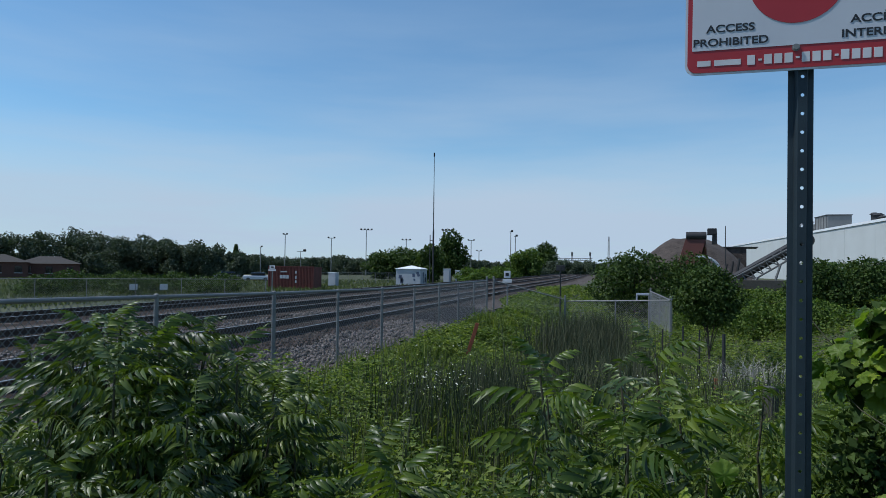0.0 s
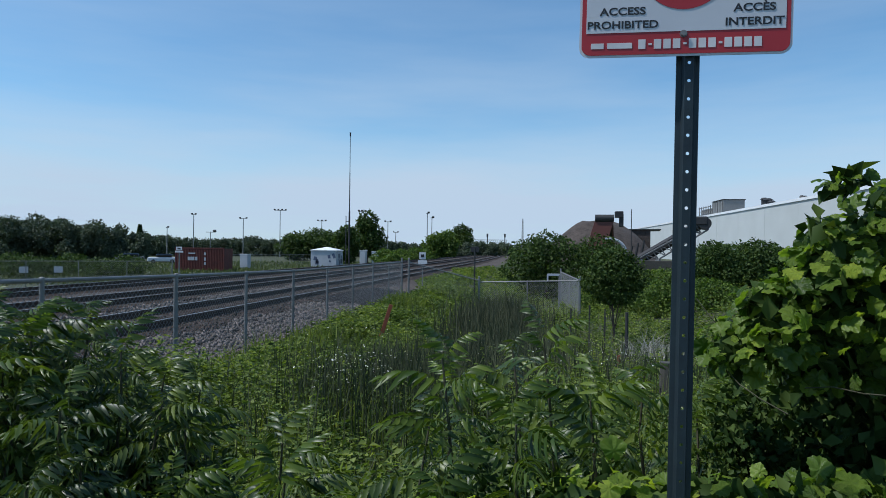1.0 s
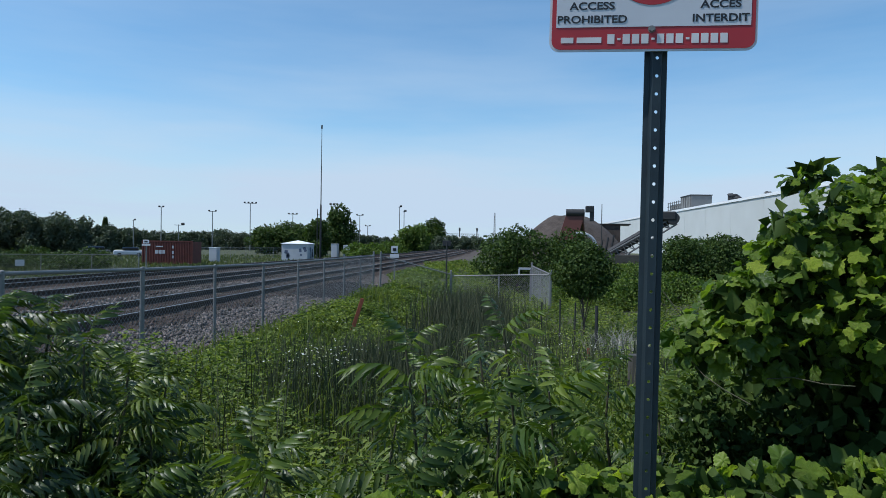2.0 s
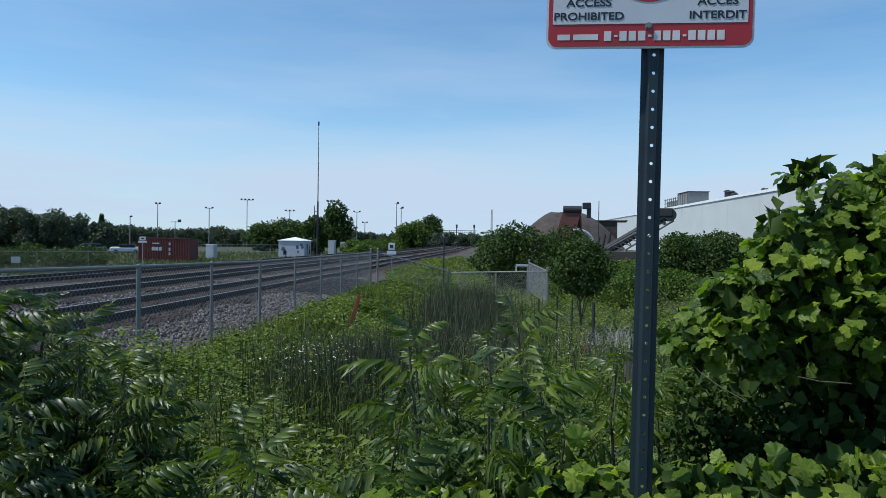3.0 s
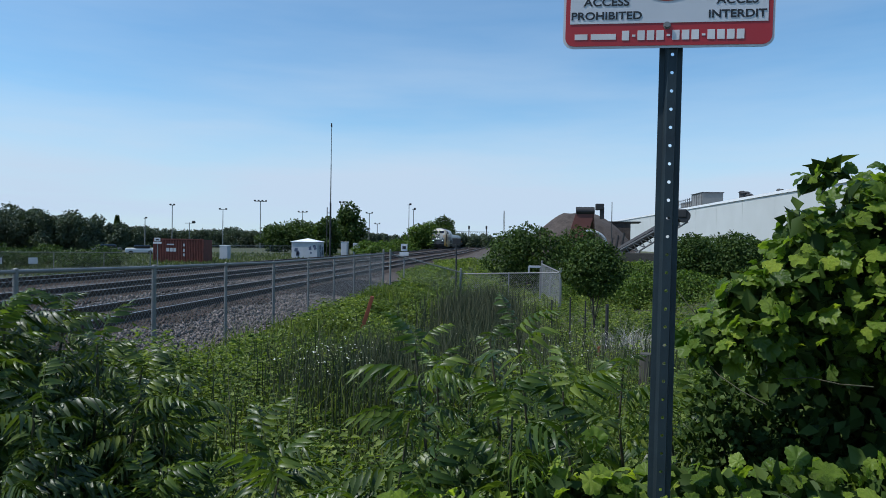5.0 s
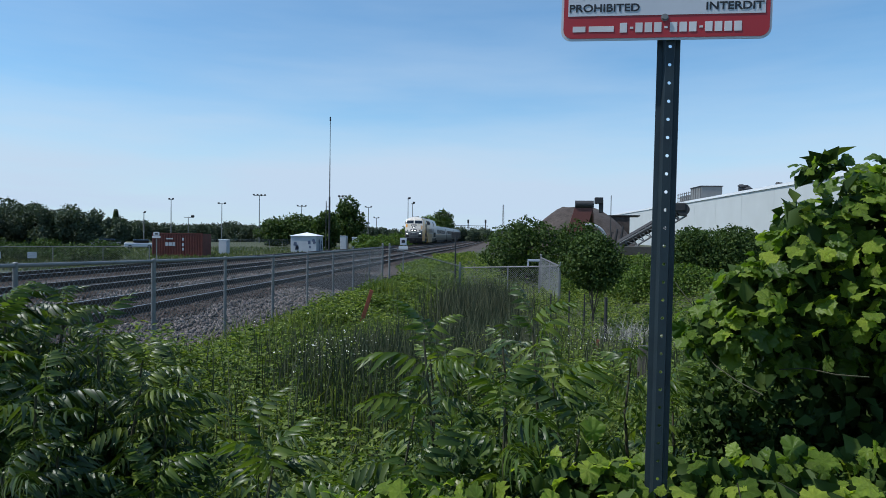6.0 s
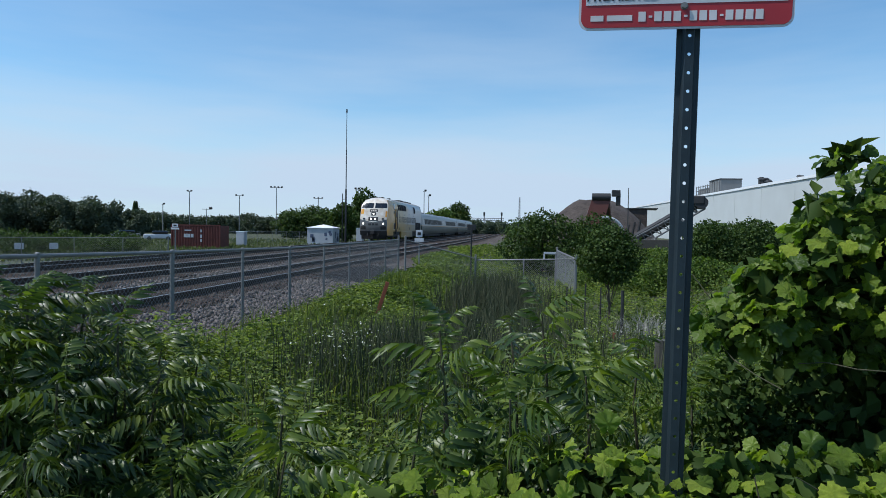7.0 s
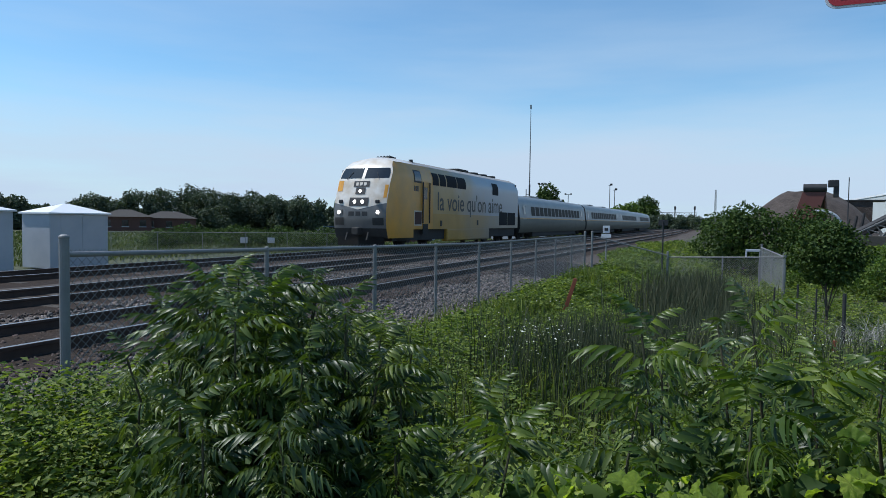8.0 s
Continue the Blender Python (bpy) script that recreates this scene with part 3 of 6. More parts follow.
def bogie(parent, yc, wheelbase, r, n_axles=2):
    b = empty("bogie")
    b.parent = parent
    b.matrix_basis = pose(0, yc, 0)
    bm = nb()
    for s in (-1, 1):
        box(bm, 0.14, wheelbase + 1.1, 0.26, pose(s * 1.08, 0, 0.66), bevel=0.03)
        for k in (-1, 1):
            box(bm, 0.2, 0.42, 0.42, pose(s * 1.1, k * wheelbase / 2, r))
            rod(bm, (s * 1.12, k * 0.45, 0.5), (s * 1.12, k * 0.45, 0.95), 0.1)
    box(bm, 2.0, 0.5, 0.3, pose(0, 0, 0.72))
    frame_ob = part("bogie_frame", bm, M_UNDER, b)
    for k in (-1, 1):
        for s in (-1, 1):
            bm = nb()
            rod(bm, (s * 0.69, 0, 0), (s * 0.83, 0, 0), r, n=24)
            rod(bm, (s * 0.67, 0, 0), (s * 0.70, 0, 0), r + 0.03, n=24)
            w = part("wheel", bm, M_UNDER, b)
            w.matrix_basis = pose(0, k * wheelbase / 2, r)
    return b


def build_loco():
    lo = empty("locomotive")
    tagged(lo, "white and yellow diesel passenger locomotive with lit headlights", "locomotive")
    ends = 20.9
    zs = [0.55, 0.8, 1.0, 1.2, 1.35, 1.5, 1.62, 1.8, 2.0, 2.22, 2.4, 2.62, 2.72, 2.9, 3.1, 3.3, 3.42, 3.55, 3.7, 3.85, 3.95, 4.14]
    lower = [z for z in zs if 1.0 <= z <= 2.22]
    cols = [i / 6 - 1 for i in range(13)]
    skin("nose_bumper", [[front_pt(s, z) for s in cols] for z in lower], M_LGREY, lo, "grey lower nose")
    skin("nose_skirt", [[front_pt(s, z) for s in cols] for z in (0.55, 0.8, 1.0)], M_UNDER, lo, "black nose skirt")
    # white mask with a shallow V foot
    rows = []
    for j in range(15):
        row = []
        for s in cols:
            z0 = 1.85 + 0.31 * abs(s)
            z = z0 + (4.14 - z0) * j / 14
            row.append(front_pt(s, z, 0.008))
        rows.append(row)
    skin("nose_mask", rows, M_LWHITE, lo, "white painted nose")
    for s in (-1, 1):
        yo = [0, 0.12, 0.25, 0.4, 0.6, 0.8, 1.0]
        skin("cab_cheek", [[cheek_pt(s, u, z) for u in yo] for z in zs], M_LYELLOW, lo, "yellow cab side")
        zz = [0.95, 1.3, 1.8, 2.3, 2.9, 3.1, 3.3, 3.5, 3.7, 3.85, 3.95, 4.14]
        skin("cab_side", [[(s * side_w(z), y, z) for y in (2.9, 3.6, 4.6, 5.3)] for z in zz], M_LYELLOW, lo, "yellow body panel behind the cab")
        lowz = [0.95, 1.2, 1.5, 1.75]
        ylist = [5.3 + (ends - 5.3) * i / 12 for i in range(13)]
        skin("body_side_lower", [[(s * side_w(z), y, z) for y in ylist] for z in lowz], M_LLOW, lo, "dull yellow grey lower body side")
        skin("body_side", [[(s * side_w(z), y, z) for y in ylist] for z in zz if z >= 1.8 or z == 1.8], M_LSILVER, lo, "silver grey body side")
        skin("body_side_strip", [[(s * side_w(z), y, z) for y in ylist] for z in (1.75, 1.8)], M_LSILVER, lo)
        # skirt notch and tanks
        bm = nb()
        box(bm, 0.36, 7.2, 0.72, pose(s * 1.315, 10.9, 0.63), bevel=0.08)
        part("fuel_tank", bm, M_LLOW, lo, "dull yellow fuel tank skirt")
        # windows along the upper side
        for y0, y1 in ((5.2, 6.0), (6.15, 7.0), (7.15, 8.6), (8.7, 10.1)):
            g = [[(s * (side_w(z) + 0.012), y, z) for y in (y0, y1)] for z in (3.22, 3.45, 3.6, 3.75, 3.86)]
            skin("grille", g, M_BLACK, lo, "dark upper side grille")
        skin("grille", [[(s * (side_w(z) + 0.012), y, z) for y in (15.0, 16.2)] for z in (3.1, 3.45, 3.6, 3.75, 3.86)], M_BLACK, lo, "dark upper side grille")
        for y0, y1 in ((16.5, 18.25), (18.4, 20.2)):
            bm = nb()
            box(bm, 0.03, y1 - y0, 0.88, pose(s * 1.505, (y0 + y1) / 2, 1.58), bevel=0.008)
            part("radiator_grille", bm, M_BLACK, lo, "dark radiator grille")
        # cab side window with frame
        for k in range(3):
            bm = nb()
            box(bm, 0.01, 0.13, 0.26, pose(s * 1.506, 2.98 + 0.19 * k, 2.95))
            part("number_bar", bm, M_LETTER, lo)
        bm = nb()
        box(bm, 0.05, 0.9, 0.74, pose(s * 1.485, 3.42, 1.5), bevel=0.015)
        well = part("step_well_frame", bm, M_LWHITE, lo, "pale frame of the cab step well")
        bm = nb()
        box(bm, 0.03, 0.78, 0.62, pose(s * 1.50, 3.42, 1.5))
        part("step_well", bm, M_RUST, well, "dark red cab step well")
        fr = [[(s * (side_w(z) + 0.006), y, z) for y in (2.92, 3.78)] for z in (3.24, 3.45, 3.65, 3.86)]
        skin("window_frame", fr, M_DARKSTEEL, lo, "dark cab window frame")
        fr = [[(s * (side_w(z) + 0.016), y, z) for y in (3.0, 3.7)] for z in (3.31, 3.45, 3.65, 3.79)]
        skin("side_window", fr, M_GLASS, lo, "dark cab side window")
        bm = nb()
        box(bm, 0.02, 0.72, 2.15, pose(s * 1.505, 4.3, 2.2), bevel=0.006)
        door = part("cab_door", bm, M_LYELLOW, lo, "yellow cab door")
        bm = nb()
        box(bm, 0.02, 0.42, 0.6, pose(s * 1.512, 4.3, 2.75), bevel=0.005)
        part("door_window", bm, M_GLASS, door)
        for yy in (3.9, 4.72):
            bm = nb()
            rod(bm, (s * 1.56, yy, 1.25), (s * 1.56, yy, 3.3), 0.035)
            part("handrail", bm, M_DARKSTEEL, lo)
        for z in (0.85, 1.08):
            bm = nb()
            box(bm, 0.05, 0.6, 0.26, pose(s * 1.5, 4.3, z))
            part("step", bm, M_UNDER, lo)
        for yy, zz2 in ((6.4, 1.25), (12.2, 1.3)):
            bm = nb()
            box(bm, 0.02, 0.24, 0.3, pose(s * 1.507, yy, zz2), bevel=0.004)
            part("filler_hatch", bm, M_DARKSTEEL, lo)
    # writing on both flanks, readable from outside
    text_part("lettering", "la voie qu'on aime", 1.38, M_LETTER, lo, pose(1.507, 5.8, 1.95, 90, 0, 90), align="LEFT", width=11.2, extrude=0.001, bold=0.012)
    # roof
    prof = [(-1, 4.14), (-0.66, 4.34), (-0.3, 4.43), (0, 4.45), (0.3, 4.43), (0.66, 4.34), (1, 4.14)]
    rw = side_w(4.14)
    fw = front_w(4.14)
    skin("cab_roof", [[(s * (fw + (rw - fw) * k), y + (0.18 * abs(s) if k == 0 else 0), 4.14 + (z - 4.14) * k2) for s, z in prof] for y, k, k2 in ((1.25, 0, 0.0), (1.5, 0.4, 0.45), (1.9, 0.75, 0.8), (2.5, 1, 0.97), (3.5, 1.0, 1.0))], M_LWHITE, lo, "white cab roof")
    skin("roof", [[(s * rw, y, z) for s, z in prof] for y in (3.5, 8, 14, ends)], M_LROOF, lo, "grey roof")
    bm = nb()
    box(bm, 1.2, 1.8, 0.12, pose(0, 12.0, 4.48), bevel=0.03)
    part("roof_hatch", bm, M_UNDER, lo)
    for yy in (14.5, 16.3, 18.1):
        bm = nb()
        rod(bm, (0, yy, 4.38), (0, yy, 4.52), 0.62, n=20)
        part("roof_fan", bm, M_UNDER, lo)
    bm = nb()
    for k, dx in enumerate((-0.3, -0.1, 0.1, 0.3, 0.45)):
        rod(bm, (dx, 2.75, 4.44), (dx, 2.5 - 0.05 * k, 4.45), 0.03, 0.06)
    box(bm, 1.0, 0.12, 0.1, pose(0.05, 2.75, 4.40))
    part("horn", bm, M_DARKSTEEL, lo)
    bm = nb()
    rod(bm, (0.8, 4.0, 4.2), (0.8, 4.0, 4.44), 0.11)
    part("beacon", bm, M_DARKSTEEL, lo)
    # rear and front closing walls
    bm = nb()
    box(bm, 2.7, 0.1, 3.1, pose(0, ends - 0.05, 2.5))
    part("rear_wall", bm, M_UNDER, lo)
    bm = nb()
    box(bm, 2.62, ends - 1.2, 0.62, pose(0, ends / 2 + 0.4, 0.72))
    part("underframe", bm, M_UNDER, lo)
    # windscreen in two panes
    for a, b in ((-0.93, -0.06), (0.06, 0.93)):
        skin("windscreen", front_patch(a, b, 3.31, 3.80, 0.022), M_GLASS, lo, "dark raked windscreen pane")
    for a in (-0.62, 0.62):
        bm = nb()
        rod(bm, front_pt(a, 3.25, 0.05), front_pt(a * 0.75, 3.6, 0.05), 0.012)
        part("wiper", bm, M_DARKSTEEL, lo)
    bm = nb()
    box(bm, 0.10, 0.2, 0.5, pose(-1.5, 1.3, 3.5), bevel=0.02)
    part("mirror", bm, M_DARKSTEEL, lo)
    for a, b, z0, z1 in ((-0.97, -0.74, 2.70, 3.2), (0.86, 0.97, 2.4, 3.0)):
        skin("nose_patch", front_patch(a, b, z0, z1, 0.014), M_LYELLOW, lo, "yellow patch on the nose")
    skin("number_board", front_patch(-0.30, 0.30, 2.90, 3.17, 0.03), M_DARKSTEEL, lo, "dark number board")
    for k in range(3):
        skin("number_bar", front_patch(-0.21 + 0.15 * k, -0.11 + 0.15 * k, 2.96, 3.11, 0.036), M_LWHITE, lo)
    skin("upper_lamp_box", front_patch(-0.18, 0.18, 2.56, 2.87, 0.03), M_DARKSTEEL, lo)
    skin("lamp_box", front_patch(-0.36, 0.36, 2.02, 2.40, 0.03), M_DARKSTEEL, lo, "dark twin headlight box")

    def lamp(s, z, r, out=0.05):
        x, y, zc = front_pt(s, z, out)
        bm = nb()
        bmesh.ops.create_uvsphere(bm, u_segments=14, v_segments=8, radius=r, matrix=pose(x, y, zc) @ Matrix.Diagonal((1, 0.4, 1, 1)))
        part("headlight", bm, M_LAMP, lo, "glowing headlight")
    lamp(0, 2.70, 0.075)
    lamp(-0.15, 2.21, 0.085)
    lamp(0.15, 2.21, 0.085)
    for s in (-0.74, 0.74):
        skin("ditch_lamp_box", front_patch(s - 0.13, s + 0.13, 1.60, 1.86, 0.02), M_LGREY, lo)
        lamp(s, 1.73, 0.085, 0.05)
        bm = nb()
        x, y, z = front_pt(s * 0.95, 2.22, 0.05)
        box(bm, 0.2, 0.1, 0.16, pose(x, y, z), bevel=0.03)
        part("marker_lamp", bm, M_DARKSTEEL, lo)
        skin("step_recess", front_patch(s - 0.19, s + 0.19, 1.14, 1.48, 0.012), M_UNDER, lo)
    bm = nb()
    box(bm, 0.36, 0.5, 0.34, pose(0, 0.0, 0.86), bevel=0.04)
    part("coupler", bm, M_UNDER, lo)
    for s in (-0.55, 0.55):
        bm = nb()
        rod(bm, (s, 0.05, 0.8), (s, -0.12, 0.45), 0.04)
        part("brake_hose", bm, M_UNDER, lo)
    bm = nb()
    v = [bm.verts.new(p) for p in ((-1.25, 0.35, 0.18), (0, 0.12, 0.18), (1.25, 0.35, 0.18), (1.25, 0.3, 0.62), (0, 0.1, 0.62), (-1.25, 0.3, 0.62))]
    bm.faces.new((v[0], v[1], v[4], v[5]))
    bm.faces.new((v[1], v[2], v[3], v[4]))
    bmesh.ops.solidify(bm, geom=bm.faces, thickness=0.06)
    part("pilot_plough", bm, M_UNDER, lo)
    # maker's plate between the lower lamps, as plain shapes
    for a, b in ((-0.36, -0.14), (-0.08, 0.10), (0.16, 0.36)):
        skin("nose_emblem", front_patch(a, b, 1.56, 1.76, 0.012), M_DARKSTEEL, lo, "dark emblem shape")
    bogie(lo, 4.3, 2.75, 0.51)
    bogie(lo, 16.9, 2.75, 0.51)
    return lo


def build_coach():
    co = empty("passenger_coach")
    tagged(co, "low silver passenger coach with dark windows", "passenger coach", group="coaches of the train")
    ln = 25.6
    prof = [(1.42, 0.62), (1.55, 0.95), (1.57, 1.5), (1.53, 1.75), (1.40, 2.75), (1.30, 3.15), (1.05, 3.42), (0.6, 3.58), (0.0, 3.63)]
    low = [p for p in prof if p[1] <= 1.75]
    top = [p for p in prof if p[1] >= 1.75]
    ys = [0.25, 5, 12, 20, ln - 0.1]
    for s in (-1, 1):
        skin("lower_side", [[(s * x, y, z) for y in ys] for x, z in low], M_COACHLOW, co, "dull grey green lower side")
        skin("upper_side", [[(s * x, y, z) for y in ys] for x, z in top], M_COACH, co, "silver upper side and roof")

        def wx(z):
            return 1.53 - (z - 1.75) * 0.13
        for k in range(14):
            y = 3.6 + k * 1.36
            g = [[(s * (wx(z) + 0.012), yy, z) for yy in (y, y + 1.16)] for z in (1.98, 2.72)]
            skin("window", g, M_CGLASS, co, "dark coach window", smooth=False)
        for y in (1.2, 23.3):
            g = [[(s * (wx(max(1.75, z)) + (0.02 if z < 1.75 else 0.012)), yy, z) for yy in (y, y + 0.85)] for z in (1.0, 1.75, 2.9)]
            d = skin("door", g, M_COACH, co, "silver boarding door", smooth=False)
            skin("door_window", [[(s * (wx(z) + 0.024), yy, z) for yy in (y + 0.22, y + 0.62)] for z in (2.05, 2.7)], M_GLASS, d, smooth=False)
        bm = nb()
        box(bm, 0.02, ln - 0.6, 0.06, pose(s * 1.545, ln / 2, 1.76))
        part("stripe", bm, M_LYELLOW, co, "thin yellow stripe")
    for y in (0.25, ln - 0.1):
        bm = nb()
        vs = [bm.verts.new((x, y, z)) for x, z in prof] + [bm.verts.new((-x, y, z)) for x, z in prof[-2::-1]]
        bm.faces.new(vs)
        part("end_wall", bm, M_UNDER, co)
    bm = nb()
    box(bm, 1.5, 0.6, 2.4, pose(0, 0.0, 2.0), bevel=0.05)
    part("gangway", bm, M_UNDER, co)
    bm = nb()
    box(bm, 2.7, ln - 9, 0.55, pose(0, ln / 2, 0.5), bevel=0.05)
    part("underfloor_box", bm, M_UNDER, co)
    for yy in (8.0, 17.5):
        bm = nb()
        box(bm, 1.1, 2.2, 0.14, pose(0, yy, 3.66), bevel=0.04)
        part("roof_vent", bm, M_COACH, co)
    bogie(co, 3.6, 2.6, 0.43)
    bogie(co, ln - 3.6, 2.6, 0.43)
    return co


TRAIN_X = TRACKS[2]
TRAIN_SPEED = 39.8
loco = build_loco()
coach_first = build_coach()
loco.scale = (1.05, 1.0, 1.05)
TRAIN = [(loco, 0.0)] + [(coach_first, 21.4)]
for k in range(1, 4):
    TRAIN.append((copy_thing(coach_first, Matrix()), 21.4 + 25.9 * k))


def train_front(t):
    return 27.0 + TRAIN_SPEED * (8.0 - t)


def motions():
    for car, back in TRAIN:
        rows = []
        for k in range(17):
            t = 0.5 * k
            y = train_front(t) + back
            slope = (track_shift(y + 12) - track_shift(y)) / 12
            rows.append((t, pose(TRAIN_X + track_shift(y), y, RAIL_TOP, 0, 0, -math.degrees(math.atan(slope)))))
        walk(car, rows)
    # the near sumacs nod in the breeze
    for plant, k in SWAYING:
        base = plant.matrix_basis.copy()
        rows = []
        for j in range(21):
            t = 0.4 * j
            a = 1.3 * math.sin(2.1 * t + 0.9 * k) + 0.6 * math.sin(4.3 * t + 1.7 * k)
            b = 1.1 * math.sin(1.7 * t + 1.3 * k)
            rows.append((t, base @ pose(0, 0, 0, b, a, 0.8 * a)))
        walk(plant, rows)


# ---------------------------------------------------------------- foliage tools
def tri_mesh(name, verts, tris, mat, parent=None, smooth=False):
    """A mesh from arrays: n x 3 points and m x 3 corners."""
    me = bpy.data.meshes.new(name)
    me.vertices.add(len(verts))
    me.vertices.foreach_set("co", np.asarray(verts, dtype=np.float32).ravel())
    me.loops.add(3 * len(tris))
    me.loops.foreach_set("vertex_index", np.asarray(tris, dtype=np.int32).ravel())
    me.polygons.add(len(tris))
    me.polygons.foreach_set("loop_start", np.arange(0, 3 * len(tris), 3, dtype=np.int32))
    if smooth:
        me.polygons.foreach_set("use_smooth", np.ones(len(tris), dtype=bool))
    me.materials.append(mat)
    me.update(calc_edges=True)
    ob = new(name, me)
    if parent is not None:
        ob.parent = parent
    return ob


def unit(a):
    return a / np.maximum(np.linalg.norm(a, axis=1, keepdims=True), 1e-9)


def leaf_arrays(c, d, nrm, ln, wd, fold=0.2):
    """Folded diamond leaves: from c along d, with faces turned to nrm."""
    d = unit(d)
    s = unit(np.cross(d, nrm))
    u = np.cross(s, d)
    ln, wd = ln[:, None], wd[:, None]
    mid = c + d * ln * 0.45
    v = np.stack([c, mid + s * wd * 0.5 + u * wd * fold, c + d * ln - u * ln * 0.12, mid - s * wd * 0.5 + u * wd * fold], 1).reshape(-1, 3)
    b = np.arange(len(c))[:, None] * 4
    t = np.concatenate([b + [[0, 1, 2]], b + [[0, 2, 3]]], 1).reshape(-1, 3)
    return v, t


def leaves_object(name, c, d, nrm, ln, wd, mat, parent=None):
    v, t = leaf_arrays(c, d, nrm, ln, wd)
    return tri_mesh(name, v, t, mat, parent)


def blade_arrays(c, h, w, lean, rng):
    """Upright tapering blades that bend over."""
    n = len(c)
    a = rng.uniform(0, 2 * np.pi, n)
    face = rng.uniform(0, 2 * np.pi, n)
    s = np.stack([np.cos(face), np.sin(face), 0 * a], 1) * w[:, None] * 0.5
    o = np.stack([np.cos(a), np.sin(a), 0 * a], 1) * (lean * h)[:, None]
    z = np.array([[0, 0, 1.0]]) * h[:, None]
    v = np.stack([c - s, c + s, c + o * 0.3 + z * 0.6 - s * 0.75, c + o * 0.3 + z * 0.6 + s * 0.75, c + o + z * (1 - 0.25 * lean[:, None])], 1).reshape(-1, 3)
    b = np.arange(n)[:, None] * 5
    t = np.concatenate([b + [[0, 1, 3]], b + [[0, 3, 2]], b + [[2, 3, 4]]], 1).reshape(-1, 3)
    return v, t


def sphere_dirs(n, rng):
    return unit(rng.normal(size=(n, 3)))


def crown_points(blobs, n, rng, shell=0.55):
    """Points in a union of uneven ellipsoids, gathered towards the outside, with outward directions."""
    vol = np.array([b[3] * b[4] * b[5] for b in blobs]) ** (2 / 3)
    k = rng.choice(len(blobs), n, p=vol / vol.sum())
    B = np.array(blobs)[k]
    d = sphere_dirs(n, rng)
    r = shell + (1 - shell) * rng.random(n) ** 0.7
    lump = 1 + 0.14 * np.sin(d[:, 0] * 5 + k) * np.cos(d[:, 1] * 6 + 2 * k) + 0.10 * np.sin(d[:, 2] * 9 + d[:, 0] * 7)
    return B[:, :3] + d * B[:, 3:6] * (r * lump)[:, None], d


def tree(name, label, base, height, width, leaf=0.16, n=5000, seed=1, mat=None, trunk=0.1, clear=0.22, blobs_n=9, category="tree", depth=None):
    """A tapered trunk with limbs and a crown of many leaves on uneven clumps."""
    rng = np.random.default_rng(seed)
    rnd = random.Random(seed)
    t = empty(name, pose(base[0], base[1], base[2]))
    tagged(t, label, category)
    bm = nb()
    top = height * 0.75
    pts = [Vector((0.03 * height * rnd.uniform(-1, 1) * k / 4, 0.03 * height * rnd.uniform(-1, 1) * k / 4, top * k / 4 - (0.2 if k == 0 else 0))) for k in range(5)]
    for k in range(4):
        rod(bm, pts[k], pts[k + 1], trunk * (1 - 0.2 * k), trunk * (1 - 0.2 * (k + 1)), n=8)
    blobs = []
    z0 = clear * height
    for k in range(blobs_n):
        f = k / max(1, blobs_n - 1)
        z = z0 + (height - z0) * (0.14 + 0.74 * f)
        prof = math.sin(math.pi * (0.16 + 0.70 * f)) ** 0.8
        a = k * 2.4 + rnd.uniform(-0.5, 0.5)
        r = width * 0.27 * (0.75 + 0.5 * rnd.random())
        off = max(0.0, width * 0.5 * prof - r * 0.75)
        cx, cy = math.cos(a) * off, math.sin(a) * off * ((depth or width) / width)
        blobs.append((cx, cy, z, r, r, r * 0.8 * min(1.3, (height - z0) / width)))
        rod(bm, pts[min(3, int(f * 3) + 1)], (cx, cy, z), trunk * 0.4, trunk * 0.12, n=5)
    part("trunk", bm, M_BARK, t)
    c, d = crown_points(blobs, n, rng)
    nrm = unit(d * 0.7 + rng.normal(size=(n, 3)) * 0.6 + [0, 0, 0.5])
    ax = unit(rng.normal(size=(n, 3)) + d * 0.6 - [0, 0, 0.4])
    ln = leaf * rng.uniform(0.7, 1.4, n)
    leaves_object("crown", c, ax, nrm, ln, ln * 0.72, mat or M_TREE, t)
    return t


SKYLINE = [(75, 0.045), (57.8, 0.043), (56, 0.020), (53.5, 0.020), (51.6, 0.044), (50, 0.030), (49, 0.040), (46.6, 0.057), (44, 0.056), (42, 0.052), (40, 0.047), (36.5, 0.047), (34.5, 0.034), (33, 0.024),
           (30.6, 0.017), (28, 0.014), (25.5, 0.016), (24, 0.021), (23, 0.014), (21.5, 0.016), (20, 0.022), (18.5, 0.018), (16, 0.016), (13, 0.018), (11, 0.012), (8, 0.010), (5, 0.016), (2, 0.013), (-3, 0.010), (-12, 0.010)]


def skyline(az):
    for (a0, e0), (a1, e1) in zip(SKYLINE, SKYLINE[1:]):
        if a1 <= az <= a0:
            return e1 + (e0 - e1) * (az - a1) / (a0 - a1)
    return 0.012


